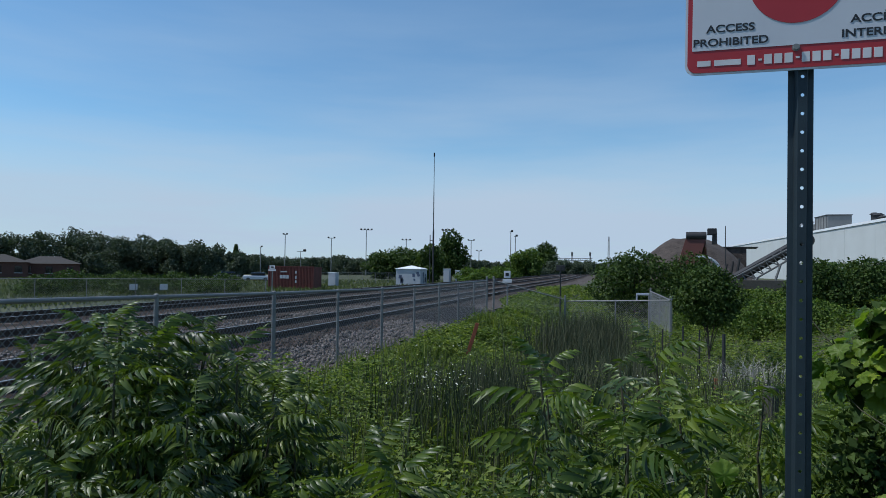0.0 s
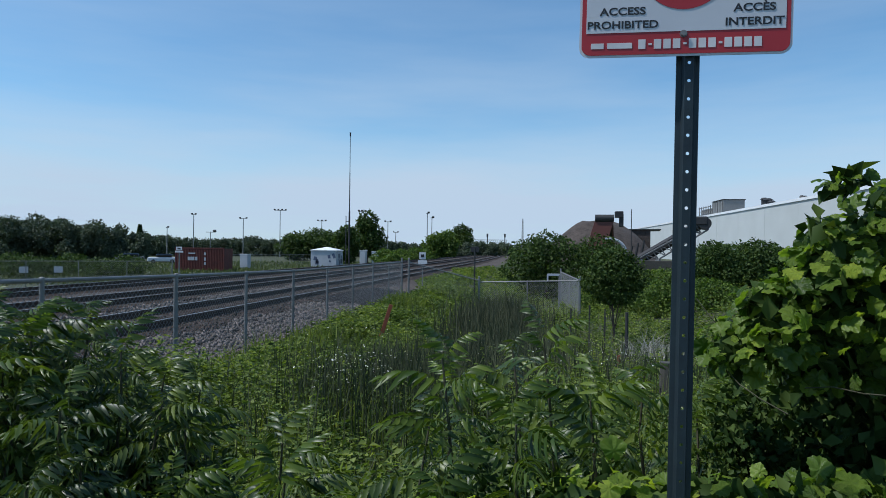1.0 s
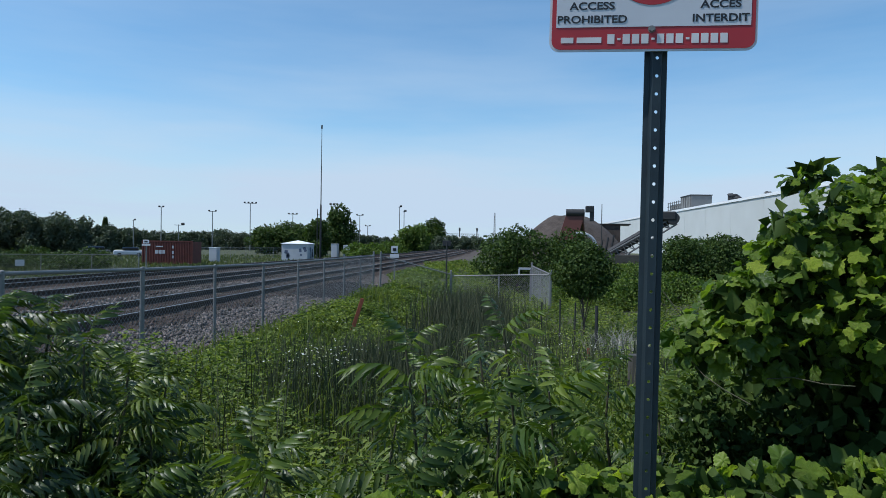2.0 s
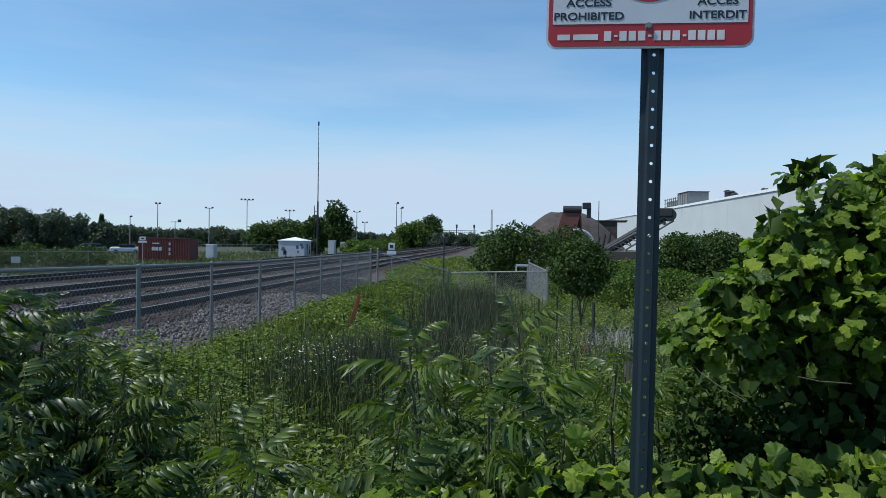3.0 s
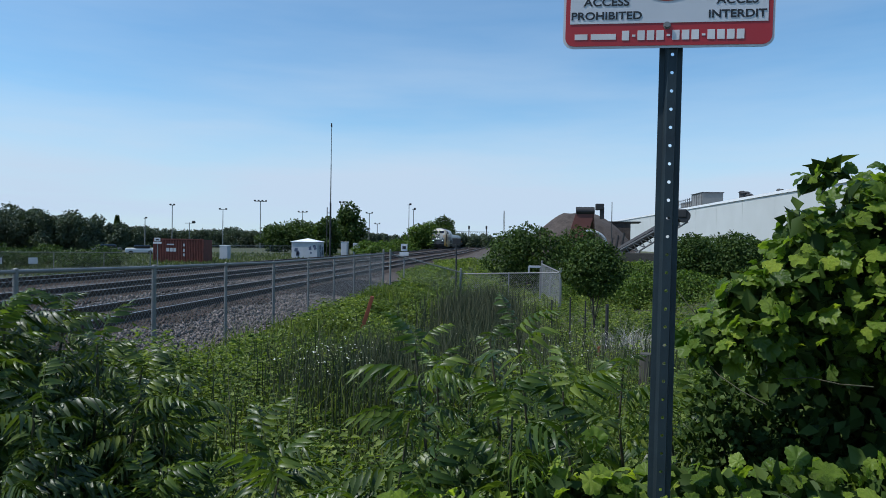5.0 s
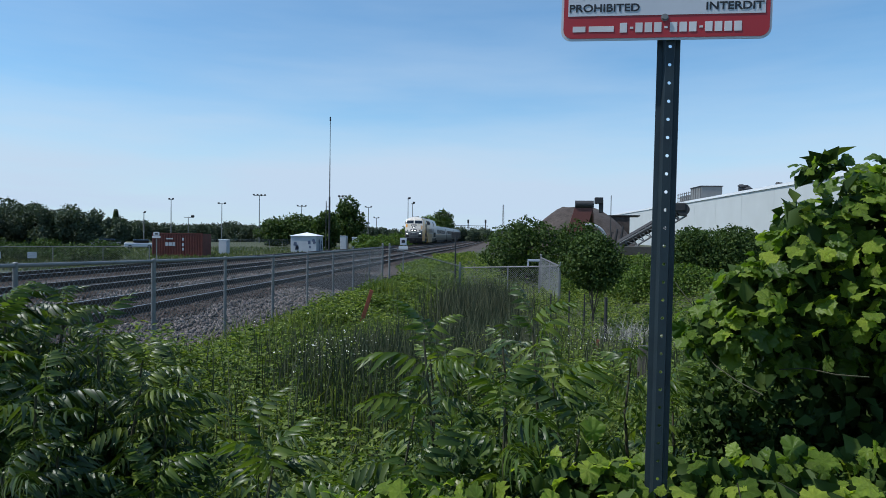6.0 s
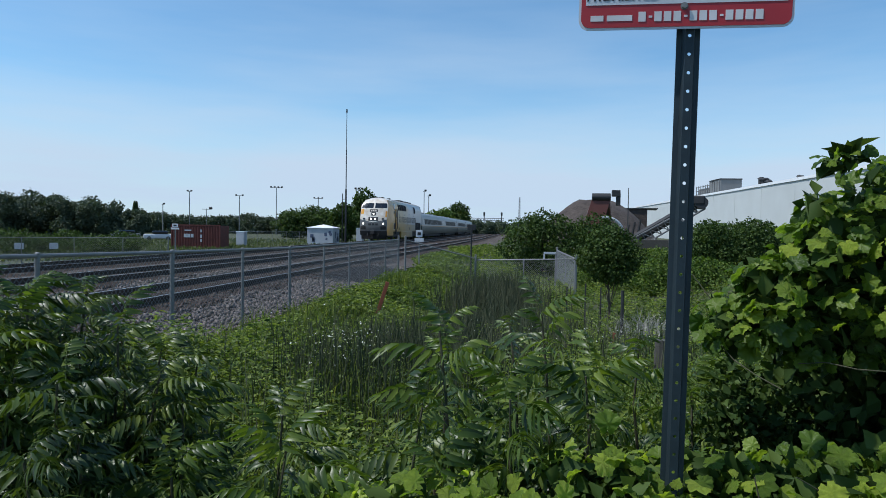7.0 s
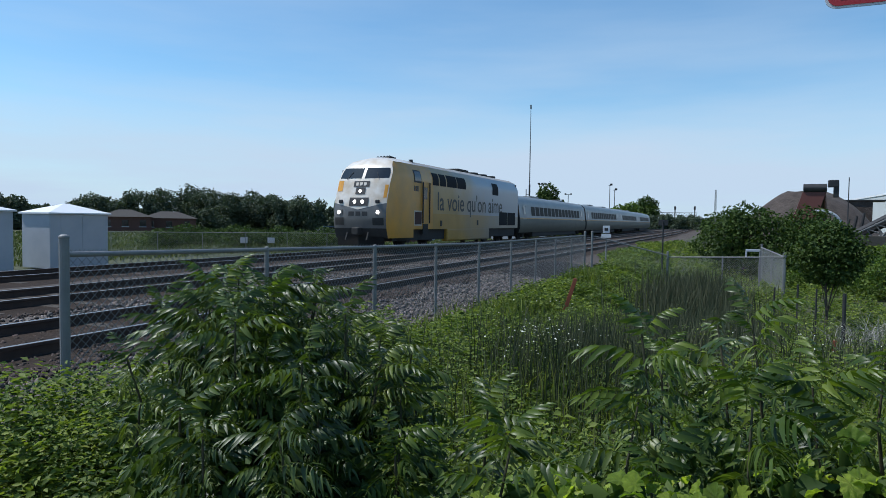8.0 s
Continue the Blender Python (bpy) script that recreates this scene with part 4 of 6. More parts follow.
def build_woods():
    """The far belt of trees round the field."""
    rng = np.random.default_rng(5)
    rnd = random.Random(5)
    C, D = [], []
    az = 74.0
    while az > -11:
        e = skyline(az) * rnd.uniform(0.86, 1.06)
        dist = (150 if az > 33 else 210) + rnd.uniform(0, 25)
        p = bearing(az, dist)
        top = 1.6 + dist * e
        w = max(2.2, (top + 1) * 0.36)
        top -= w * (0.52 if az > 33 else 0.2)
        blobs = []
        for k in range(6):
            f = k / 5
            blobs.append((p.x + rnd.uniform(-1, 1) * w * 0.7, p.y + rnd.uniform(-1, 1) * w * 0.7, -1 + (top + 1) * (0.10 + 0.80 * f) - w * 0.12 * f, w * rnd.uniform(0.5, 0.75) * (1.1 - 0.4 * f), w * 0.6, w * rnd.uniform(0.35, 0.5)))
        c, d = crown_points(blobs, 2300 if az > 33 else 900, rng, 0.6)
        C.append(c)
        D.append(d)
        az -= math.degrees(w * 0.42 / dist)
    c, d = np.concatenate(C), np.concatenate(D)
    n = len(c)
    nrm = unit(d * 0.8 + rng.normal(size=(n, 3)) * 0.5 + [0, 0, 0.4])
    ln = rng.uniform(0.28, 0.68, n)
    ob = leaves_object("far_woods", c, unit(rng.normal(size=(n, 3)) - [0, 0, 0.3]), nrm, ln, ln * 0.8, M_WOODS)
    tagged(ob, "belt of dark green trees beyond the field", "trees", kind="stuff")


def build_trees():
    deep = "dense dark green roadside bush"
    tree("bush", "large dense bush behind the ditch fence", (0.6, 31.5, -0.5), 2.75, 4.2, 0.13, 9000, 11, M_TREED, 0.09, 0.02, 12, "bush")
    tree("bush", "dense bush beside the gravel pile", (3.2, 33.0, -0.5), 2.6, 3.2, 0.13, 6000, 12, M_TREED, 0.08, 0.02, 10, "bush")
    tree("small_tree", "small round young tree with a thin trunk", (1.97, 16.6, -0.82), 2.45, 1.5, 0.07, 7500, 13, M_TREED, 0.035, 0.46, 11)
    tree("bush", deep, (11.2, 39.5, -0.3), 2.3, 4.4, 0.16, 7000, 14, M_TREED, 0.1, 0.02, 11, "bush")
    tree("bush", deep, (14.2, 41.5, -0.3), 2.1, 4.2, 0.16, 6000, 15, M_TREED, 0.1, 0.02, 10, "bush")
    tree("bush", "dark bush in front of the warehouse", (18.0, 42.0, -0.3), 2.1, 5.0, 0.17, 6000, 26, M_TREED, 0.1, 0.02, 10, "bush")
    for k, (x, y, h, w) in enumerate(((4.6, 26.0, 1.35, 2.4), (6.4, 25.0, 1.2, 2.6), (8.0, 29.0, 1.3, 3.0), (2.8, 27.5, 1.1, 2.0), (6.0, 31.0, 1.5, 2.8), (10.5, 27.0, 1.2, 3.4))):
        tree("shrub", "low bright green shrub in the meadow", (x, y, ground_z(x, y) - 0.1), h, w, 0.1, 2600, 30 + k, M_TREE, 0.04, 0.02, 8, "shrub")
    for k, (x, y, h, w) in enumerate(((7.3, 28.0, 2.25, 2.5), (9.2, 28.8, 2.15, 2.8))):
        tree("bush", "near black green bush behind the meadow", (x, y, ground_z(x, y) - 0.1), h, w, 0.11, 7000, 80 + k, M_TREED, 0.07, 0.02, 12, "bush")
    b = bearing(14.6, 118, -1)
    tree("tree", "uneven broadleaf tree beside the tall mast", b, 8.6, 6.2, 0.42, 4200, 17, M_TREED, 0.22, 0.2, 9)
    b = bearing(16.4, 112, -1)
    tree("tree", "broadleaf tree behind the equipment hut", b, 6.0, 5.0, 0.42, 3000, 27, M_TREED, 0.22, 0.1, 9)
    for k, (az, dist, h, w) in enumerate(((20.6, 150, 5.6, 9.0), (19.0, 150, 6.6, 10.0), (17.6, 150, 6.0, 9.0))):
        tree("tree", "broad rounded tree behind the field", bearing(az, dist, -1), h, w, 0.55, 3000, 40 + k, M_TREED, 0.25, 0.1, 10)
    for k, (az, dist, h, w) in enumerate(((8.6, 150, 6.3, 6.0), (7.6, 150, 6.6, 6.0))):
        tree("tree", "leafy green tree beside the tracks", bearing(az, dist, -1), h, w, 0.5, 2600, 50 + k, M_TREE, 0.2, 0.1, 9)
    tree("tree", "round dark tree by the line far off", bearing(6.3, 235, -1), 11.0, 9.0, 0.8, 2800, 55, M_TREED, 0.3, 0.15, 10)
    for k, (az, dist, h, w) in enumerate(((13.0, 100, 2.6, 4.0), (11.6, 98, 2.4, 5.0), (10.4, 100, 2.8, 4.5), (12.2, 92, 1.9, 4.0), (9.6, 110, 2.4, 4.0))):
        tree("shrub", "scrubby shrub along the far side of the tracks", bearing(az, dist, -1), h, w, 0.3, 1500, 60 + k, M_TREE, 0.07, 0.02, 8, "shrub")
    for k in range(8):
        az = 47 - k * 1.9
        tree("shrub", "overgrown shrub behind the far fence", bearing(az, 62 + 5 * (k % 3), -1), 1.45 + 0.35 * (k % 2), 4.2, 0.2, 1500, 70 + k, M_TREED, 0.06, 0.02, 8, "shrub")
    # lone conifer over the belt of trees
    p = bearing(32.9, 170, -2.2)
    cf = empty("conifer", pose(p.x, p.y, p.z))
    tagged(cf, "lone narrow conifer above the treeline", "tree")
    bm = nb()
    rod(bm, (0, 0, 0), (0, 0, 8.6), 0.2, 0.03)
    part("trunk", bm, M_BARK, cf)
    rng = np.random.default_rng(3)
    f = rng.random(1500) ** 0.7
    a = rng.uniform(0, 2 * np.pi, 1500)
    r = 1.5 * f * rng.uniform(0.5, 1, 1500)
    c = np.stack([np.cos(a) * r, np.sin(a) * r, 9.2 - 8.0 * f], 1)
    d = np.stack([np.cos(a), np.sin(a), -0.5 + 0 * a], 1)
    leaves_object("crown", c, d, d * 0.3 + [0, 0, 1], 0.6 + 0 * a, 0.4 + 0 * a, M_TREED, cf)


# ---------------------------------------------------------------- things beyond the tracks
def build_container():
    # long side towards the tracks
    a, b = bearing(30.3, 80.0), bearing(26.5, 77.5)
    d = (b - a)
    L_, H_, W_ = d.length, 2.59, 2.44
    c = empty("shipping_container", pose(a.x, a.y, -1.02, 0, 0, math.degrees(math.atan2(d.y, d.x))))
    tagged(c, "faded red corrugated shipping container on the field", "shipping container")
    verts, faces = [], []
    n = 30
    pts = []
    for k in range(n):
        x = 0.12 + (L_ - 0.24) * k / n
        s = (L_ - 0.24) / n
        pts += [(x, 0.0), (x + s * 0.3, 0.0), (x + s * 0.5, 0.045), (x + s * 0.8, 0.045)]
    for x, y in pts:
        verts += [(x, y + 0.02, 0.15), (x, y + 0.02, H_ - 0.1)]
    faces = [(2 * i, 2 * i + 2, 2 * i + 3, 2 * i + 1) for i in range(len(pts) - 1)]
    mesh_object("corrugated_side", verts, faces, M_CONTAINER, c)
    bm = nb()
    box(bm, L_ - 0.1, W_ - 0.14, H_ - 0.16, pose(L_ / 2, W_ / 2 + 0.07, H_ / 2))
    part("body", bm, M_CONTAINER, c)
    for x in (0.06, L_ - 0.06):
        bm = nb()
        box(bm, 0.14, 0.14, H_, pose(x, 0.07, H_ / 2), bevel=0.02)
        part("corner_post", bm, M_CONTAINER, c)
    for z in (0.08, H_ - 0.06):
        bm = nb()
        box(bm, L_, 0.12, 0.14, pose(L_ / 2, 0.06, z))
        part("side_rail", bm, M_CONTAINER, c)
    # writing that cannot be read
    for x, z, w, h in ((1.7, 1.35, 0.35, 0.4), (2.1, 1.35, 0.35, 0.4), (2.5, 1.35, 0.3, 0.4), (2.0, 1.95, 0.8, 0.14), (3.55, 1.9, 0.2, 0.3), (3.55, 1.3, 0.2, 0.35), (3.55, 0.8, 0.2, 0.3)):
        bm = nb()
        box(bm, w, 0.012, h, pose(x, -0.002, z))
        part("marking", bm, M_HUT, c, "pale worn marking")


def hut(label, x0, x1, y0, y1, z, h, apex, marks=0):
    """A small metal equipment hut with a hipped roof."""
    t = empty("equipment_hut", pose((x0 + x1) / 2, (y0 + y1) / 2, z))
    tagged(t, label, "equipment hut", group="equipment huts")
    sx, sy = x1 - x0, y1 - y0
    bm = nb()
    box(bm, sx, sy, h, pose(0, 0, h / 2), bevel=0.02)
    part("wall", bm, M_HUT, t)
    bm = nb()
    o = 0.12
    low = [bm.verts.new((a * (sx / 2 + o), b * (sy / 2 + o), h)) for a, b in ((-1, -1), (1, -1), (1, 1), (-1, 1))]
    up = [bm.verts.new((a * (sx / 2 + o), b * (sy / 2 + o), h + 0.07)) for a, b in ((-1, -1), (1, -1), (1, 1), (-1, 1))]
    r = max(0.15, (sy - sx) / 2)
    tops = [bm.verts.new((0, -r * 0.2, h + apex)), bm.verts.new((0, r * 0.2, h + apex))]
    for i in range(4):
        bm.faces.new((low[i], low[(i + 1) % 4], up[(i + 1) % 4], up[i]))
    bm.faces.new((up[0], up[1], tops[0]))
    bm.faces.new((up[1], up[2], tops[1], tops[0]))
    bm.faces.new((up[2], up[3], tops[1]))
    bm.faces.new((up[3], up[0], tops[0], tops[1]))
    bm.faces.new(low[::-1])
    part("roof", bm, M_HUTROOF, t, "white hipped roof")
    for k in range(int(sy / 1.2)):
        bm = nb()
        box(bm, 0.02, 0.03, h - 0.1, pose(sx / 2 + 0.008, -sy / 2 + 1.2 * (k + 0.5), h / 2))
        part("panel_seam", bm, M_HUT, t)
    rnd = random.Random(marks)
    for k in range(marks):
        bm = nb()
        yy, zz = rnd.uniform(-sy / 2 + 0.4, sy / 2 - 0.3), rnd.uniform(0.5, 1.7)
        box(bm, 0.012, rnd.uniform(0.15, 0.6), rnd.uniform(0.2, 0.9), pose(sx / 2 + 0.022, yy, zz, rnd.uniform(-25, 25)))
        part("paint_mark", bm, M_SLATE, t, "blue black sprayed marks")
        bm = nb()
        box(bm, rnd.uniform(0.15, 0.5), 0.012, rnd.uniform(0.2, 0.8), pose(rnd.uniform(-sx / 2 + 0.3, sx / 2 - 0.3), -sy / 2 - 0.012, zz, 0, rnd.uniform(-25, 25)))
        part("paint_mark", bm, M_SLATE, t, "blue black sprayed marks")
    return t


M_SLATE = material("sprayed_paint", (0.06, 0.08, 0.14), 0.6, color2=(0.10, 0.12, 0.18), scale=4)


def pole(name, label, p, h, r, category, heads=0, arm=0.0):
    t = empty(name, pose(p[0], p[1], p[2]))
    tagged(t, label, category)
    bm = nb()
    rod(bm, (0, 0, -0.3), (0, 0, h), r, r * 0.6, n=8)
    part("pole", bm, M_GALV if heads else M_DARKSTEEL, t)
    if heads:
        a = radians(20)
        w = arm
        ux, uy = math.cos(a), math.sin(a)
        bm = nb()
        rod(bm, (-w * ux, -w * uy, h - 0.1), (w * ux, w * uy, h - 0.1), r * 0.5, n=6)
        part("crossarm", bm, M_GALV, t)
        for k in range(heads):
            f = -1 + 2 * k / max(1, heads - 1) if heads > 1 else 1
            bm = nb()
            box(bm, 0.5, 0.35, 0.38, pose(f * w * ux, f * w * uy, h + 0.1, 25), bevel=0.05)
            part("floodlight", bm, M_DARKSTEEL, t)
    return t


def build_far_things():
    build_container()
    p = bearing(18.2, 97)
    hut("white equipment hut with sprayed marks on its walls", p.x - 1.6, p.x + 2.2, p.y - 1.6, p.y + 1.6, -1.0, 2.35, 0.55, 6)
    hut("large white metal hut beside the tracks", -32.9, -30.8, 21.7, 25.0, -1.0, 2.72, 0.55)
    hut("large white metal hut beside the tracks", -32.9, -30.8, 16.0, 19.9, -1.0, 2.80, 0.55)
    for az, dist, w, h in ((24.8, 88, 1.1, 1.75), (14.9, 103, 1.0, 2.4), (13.9, 103, 0.9, 2.2)):
        q = bearing(az, dist)
        c = empty("signal_cabinet", pose(q.x, q.y, -1.0))
        tagged(c, "grey metal signal cabinet on the trackside", "cabinet", group="signal cabinets")
        bm = nb()
        box(bm, w, w * 0.8, h, pose(0, 0, h / 2), bevel=0.03)
        body = part("body", bm, M_HUT, c)
        bm = nb()
        box(bm, w + 0.1, w * 0.8 + 0.1, 0.07, pose(0, 0, h + 0.035), bevel=0.02)
        part("roof", bm, M_HUTROOF, c)
        bm = nb()
        box(bm, w * 0.85, 0.03, h * 0.85, pose(0, -w * 0.4 - 0.01, h * 0.5), bevel=0.008)
        part("door", bm, M_HUT, c)
    # radio mast
    q = bearing(16.15, 105)
    t = empty("radio_mast", pose(q.x, q.y, -1.0))
    tagged(t, "tall thin dark radio mast behind the tracks", "mast")
    bm = nb()
    rod(bm, (0, 0, -0.3), (0, 0, 8.6), 0.16, 0.14)
    part("lower_tube", bm, M_DARKSTEEL, t)
    bm = nb()
    rod(bm, (0, 0, 8.6), (0, 0, 14.8), 0.085, 0.07)
    part("middle_tube", bm, M_DARKSTEEL, t)
    bm = nb()
    rod(bm, (0, 0, 14.8), (0, 0, 20.9), 0.055, 0.045)
    part("upper_tube", bm, M_DARKSTEEL, t)
    bm = nb()
    rod(bm, (0, 0, 20.6), (0, 0, 21.2), 0.12)
    part("antenna_head", bm, M_DARKSTEEL, t)
    bm = nb()
    rod(bm, (-0.55, 0, 0), (-0.55, 0, 7.9), 0.07)
    box(bm, 0.6, 0.1, 0.1, pose(-0.3, 0, 7.0))
    part("side_antenna", bm, M_DARKSTEEL, t)
    # floodlights and poles of the far sports ground: bearing, distance, height over the field, heads, arm
    for az, d, e, heads, arm in ((28.9, 200, 0.0475, 2, 0.5), (25.0, 200, 0.0435, 2, 0.9), (22.0, 200, 0.057, 4, 1.6), (18.5, 220, 0.0425, 3, 1.3), (14.9, 160, 0.058, 4, 1.2), (12.8, 210, 0.043, 2, 0.9), (12.1, 240, 0.027, 2, 0.8),
                               (9.35, 150, 0.057, 1, 0.3), (8.95, 150, 0.05, 1, 0.3), (30.9, 200, 0.028, 1, 0.3)):
        pole("floodlight_pole", "tall grey floodlight pole at the sports field", bearing(az, d, -1), 2.6 + d * e, 0.16 * d / 200, "light pole", heads, arm)
    pole("lamp_post", "lamp post with a flat lamp behind the container", bearing(27.6, 120, -1), 2.6 + 120 * 0.023, 0.09, "lamp post", 1, 0.7)
    # signal gantry far down the line
    q = bearing(3.2, 300)
    g = empty("signal_gantry", pose(q.x, q.y, -0.2))
    tagged(g, "grey signal gantry over the distant tracks", "signal gantry")
    for dx in (-12, -4.5, 3.5):
        bm = nb()
        rod(bm, (dx, 0, 0), (dx, 0, 8.6), 0.22)
        part("gantry_leg", bm, M_DARKSTEEL, g)
        bm = nb()
        box(bm, 0.8, 0.4, 1.6, pose(dx, 0, 8.8), bevel=0.1)
        part("signal_head", bm, M_DARKSTEEL, g)
    bm = nb()
    for z in (5.8, 6.8):
        box(bm, 17, 0.25, 0.2, pose(-4, 0, z))
    for k in range(17):
        rod(bm, (-12 + k, 0, 5.8), (-11.5 + k, 0, 6.8), 0.07, n=5)
    part("gantry_bridge", bm, M_DARKSTEEL, g)
    # lattice mast over the bushes
    q = bearing(1.0, 170)
    t = empty("lattice_mast", pose(q.x, q.y, 0))
    tagged(t, "thin lattice mast behind the bushes", "mast")
    for dx, dy in ((-0.3, 0), (0.3, 0), (0, 0.5)):
        bm = nb()
        rod(bm, (dx, dy, 0), (dx * 0.4, dy * 0.4, 10.0), 0.05, n=5)
        part("leg", bm, M_GALV, t)
    bm = nb()
    for k in range(12):
        f = 1 - 0.6 * k / 12
        rod(bm, (-0.3 * f, 0, 0.8 * k), (0.3 * f, 0, 0.8 * k + 0.8), 0.03, n=4)
    part("bracing", bm, M_GALV, t)
    # houses beyond the trees
    for az, d, w, h in ((49.6, 140, 9, 2.7), (46.4, 145, 10, 2.5)):
        q = bearing(az, d)
        t = empty("house", pose(q.x, q.y, -1.0, 0, 0, az))
        tagged(t, "brown brick house with a dark hipped roof", "house", group="houses beyond the field")
        bm = nb()
        box(bm, w, 7, h, pose(0, 0, h / 2))
        part("wall", bm, M_BRICK, t)
        bm = nb()
        lo = [bm.verts.new((a * (w / 2 + 0.4), b * 3.9, h)) for a, b in ((-1, -1), (1, -1), (1, 1), (-1, 1))]
        tp = [bm.verts.new((-w / 2 + 3.4, 0, h + 1.4)), bm.verts.new((w / 2 - 3.4, 0, h + 1.4))]
        bm.faces.new((lo[0], lo[1], tp[1], tp[0]))
        bm.faces.new((lo[1], lo[2], tp[1]))
        bm.faces.new((lo[2], lo[3], tp[0], tp[1]))
        bm.faces.new((lo[3], lo[0], tp[0]))
        bm.faces.new(lo[::-1])
        part("roof", bm, M_SHINGLE, t)
        for k in range(3):
            bm = nb()
            box(bm, 1.1, 0.08, 1.2, pose(-w / 2 + w * (k + 0.5) / 3, -3.52, h * 0.55), bevel=0.02)
            wn = part("window", bm, M_GLASS, t)
            bm = nb()
            box(bm, 1.3, 0.12, 0.12, pose(-w / 2 + w * (k + 0.5) / 3, -3.54, h * 0.55 - 0.66))
            part("sill", bm, M_HUT, wn)
    # parked cars across the field
    for az, d, mat, lab in ((31.2, 112, M_WHITE, "white parked car beyond the field"), (33.6, 118, M_LGREY, "grey parked car beyond the field")):
        q = bearing(az, d)
        t = empty("car", pose(q.x, q.y, -1.0, 0, 0, az))
        tagged(t, lab, "car")
        bm = nb()
        box(bm, 4.4, 1.75, 0.7, pose(0, 0, 0.62), bevel=0.15)
        part("body", bm, mat, t)
        bm = nb()
        box(bm, 2.3, 1.55, 0.6, pose(0.2, 0, 1.2), bevel=0.2)
        part("cabin", bm, M_GLASS, t)
        for dx in (-1.35, 1.35):
            for dy in (-0.8, 0.8):
                bm = nb()
                rod(bm, (dx, dy - 0.1, 0.32), (dx, dy + 0.1, 0.32), 0.32, n=14)
                part("wheel", bm, M_UNDER, t)


# ---------------------------------------------------------------- gravel yard and warehouse
def build_yard():
    # warehouse, its long wall almost along the tracks
    a, b = Vector((38.0, 48.0, 0)), Vector((32.0, 217.0, 0))
    d = b - a
    turn = math.degrees(math.atan2(d.y, d.x))
    w = empty("warehouse", pose(a.x, a.y, -0.4, 0, 0, turn))
    tagged(w, "long pale grey clad warehouse with rooftop units", "warehouse")
    bm = nb()
    box(bm, d.length, 50, 9.6, pose(d.length / 2, -25, 4.8))
    part("wall", bm, M_CLAD, w)
    bm = nb()
    box(bm, d.length + 0.2, 0.25, 0.4, pose(d.length / 2, 0.05, 9.6))
    part("parapet", bm, M_HUTROOF, w, "white roof edge trim")
    for k in range(int(d.length / 1.5)):
        if k % 8 == 0:
            bm = nb()
            box(bm, 0.03, 0.02, 9.3, pose(k * 1.5 + 0.5, 0.015, 4.7))
            part("cladding_seam", bm, M_CLAD, w)
    # rooftop units as things of their own
    inv = Matrix.Translation(a) @ Matrix.Rotation(radians(turn), 4, "Z")

    def roof_place(x, y):
        return inv @ Vector((x, y, 9.2))
    q = roof_place(99, -5)
    u = empty("rooftop_unit", pose(q.x, q.y, q.z, 0, 0, turn))
    tagged(u, "large grey metal ventilation unit on the warehouse roof", "ventilation unit")
    bm = nb()
    box(bm, 7, 4.2, 3.0, pose(-5.5, 0, 1.75), bevel=0.06)
    part("casing", bm, M_GALV, u)
    bm = nb()
    box(bm, 7.3, 4.5, 0.16, pose(-5.5, 0, 3.32), bevel=0.03)
    part("casing_lid", bm, M_DARKSTEEL, u)
    bm = nb()
    box(bm, 9, 3.4, 1.9, pose(3.0, 0, 1.2), bevel=0.06)
    part("lower_casing", bm, M_GALV, u)
    for k in range(11):
        bm = nb()
        box(bm, 0.16, 0.12, 2.9 if k < 5 else 2.5, pose(-8.7 + k * 1.6, 2.14, 1.7 if k < 5 else 1.5))
        part("casing_rib", bm, M_TRUSS, u)
    bm = nb()
    for z in (0.9, 1.7, 2.5):
        rod(bm, (-1.8, 2.1, z), (8.0, 2.1, z), 0.07)
    part("guard_rail", bm, M_TRUSS, u)
    for k, (x, s) in enumerate(((70.0, 1.25), (56.0, 0.7))):
        q = roof_place(x, -4)
        u = empty("roof_fan_unit", pose(q.x, q.y, q.z, 0, 0, turn))
        tagged(u, "dark roof fan with cowls", "roof fan")
        for j, (dx, r, h) in enumerate(((-1.3, 0.6, 0.9), (0.0, 0.75, 1.3), (1.3, 0.55, 1.5))):
            bm = nb()
            rod(bm, (dx * s, 0, 0), (dx * s, 0, h * s), r * 0.7 * s)
            rod(bm, (dx * s, 0, h * s), (dx * s, 0, h * s + 0.3), r * s, r * 0.5 * s, n=12)
            part("cowl", bm, M_DARKSTEEL, u)
    # gravel pile
    c = bearing(-5.6, 92)
    rng = random.Random(4)
    verts, faces = [(c.x, c.y, 5.75)], []
    rings, seg = 14, 56
    for j in range(1, rings + 1):
        f = j / rings
        for k in range(seg):
            an = 2 * math.pi * k / seg
            r = 9.8 * f * (1 + 0.10 * noise.noise((math.cos(an) * 1.3, math.sin(an) * 1.3, 0.5)))
            x, y = c.x + math.cos(an) * r * 1.1, c.y + math.sin(an) * r * 0.9
            z = 5.75 * (1 - smooth01(0.18, 1.02, f)) - 0.55 * f + 0.7 * noise.noise((x * 0.3, y * 0.3, 2)) * (1 if j > 2 else 0.4)
            verts.append((x, y, z))
    faces += [(0, 1 + k, 1 + (k + 1) % seg) for k in range(seg)]
    for j in range(rings - 1):
        for k in range(seg):
            p, q = 1 + j * seg + k, 1 + j * seg + (k + 1) % seg
            faces.append((p, p + seg, q + seg, q))
    ob = mesh_object("earth_mound", verts, faces, M_PILE, smooth=True)
    tagged(ob, "brown pile of crushed gravel in the yard", "spoil heap")
    # storage bin wall behind the pile
    c = bearing(-8.2, 99)
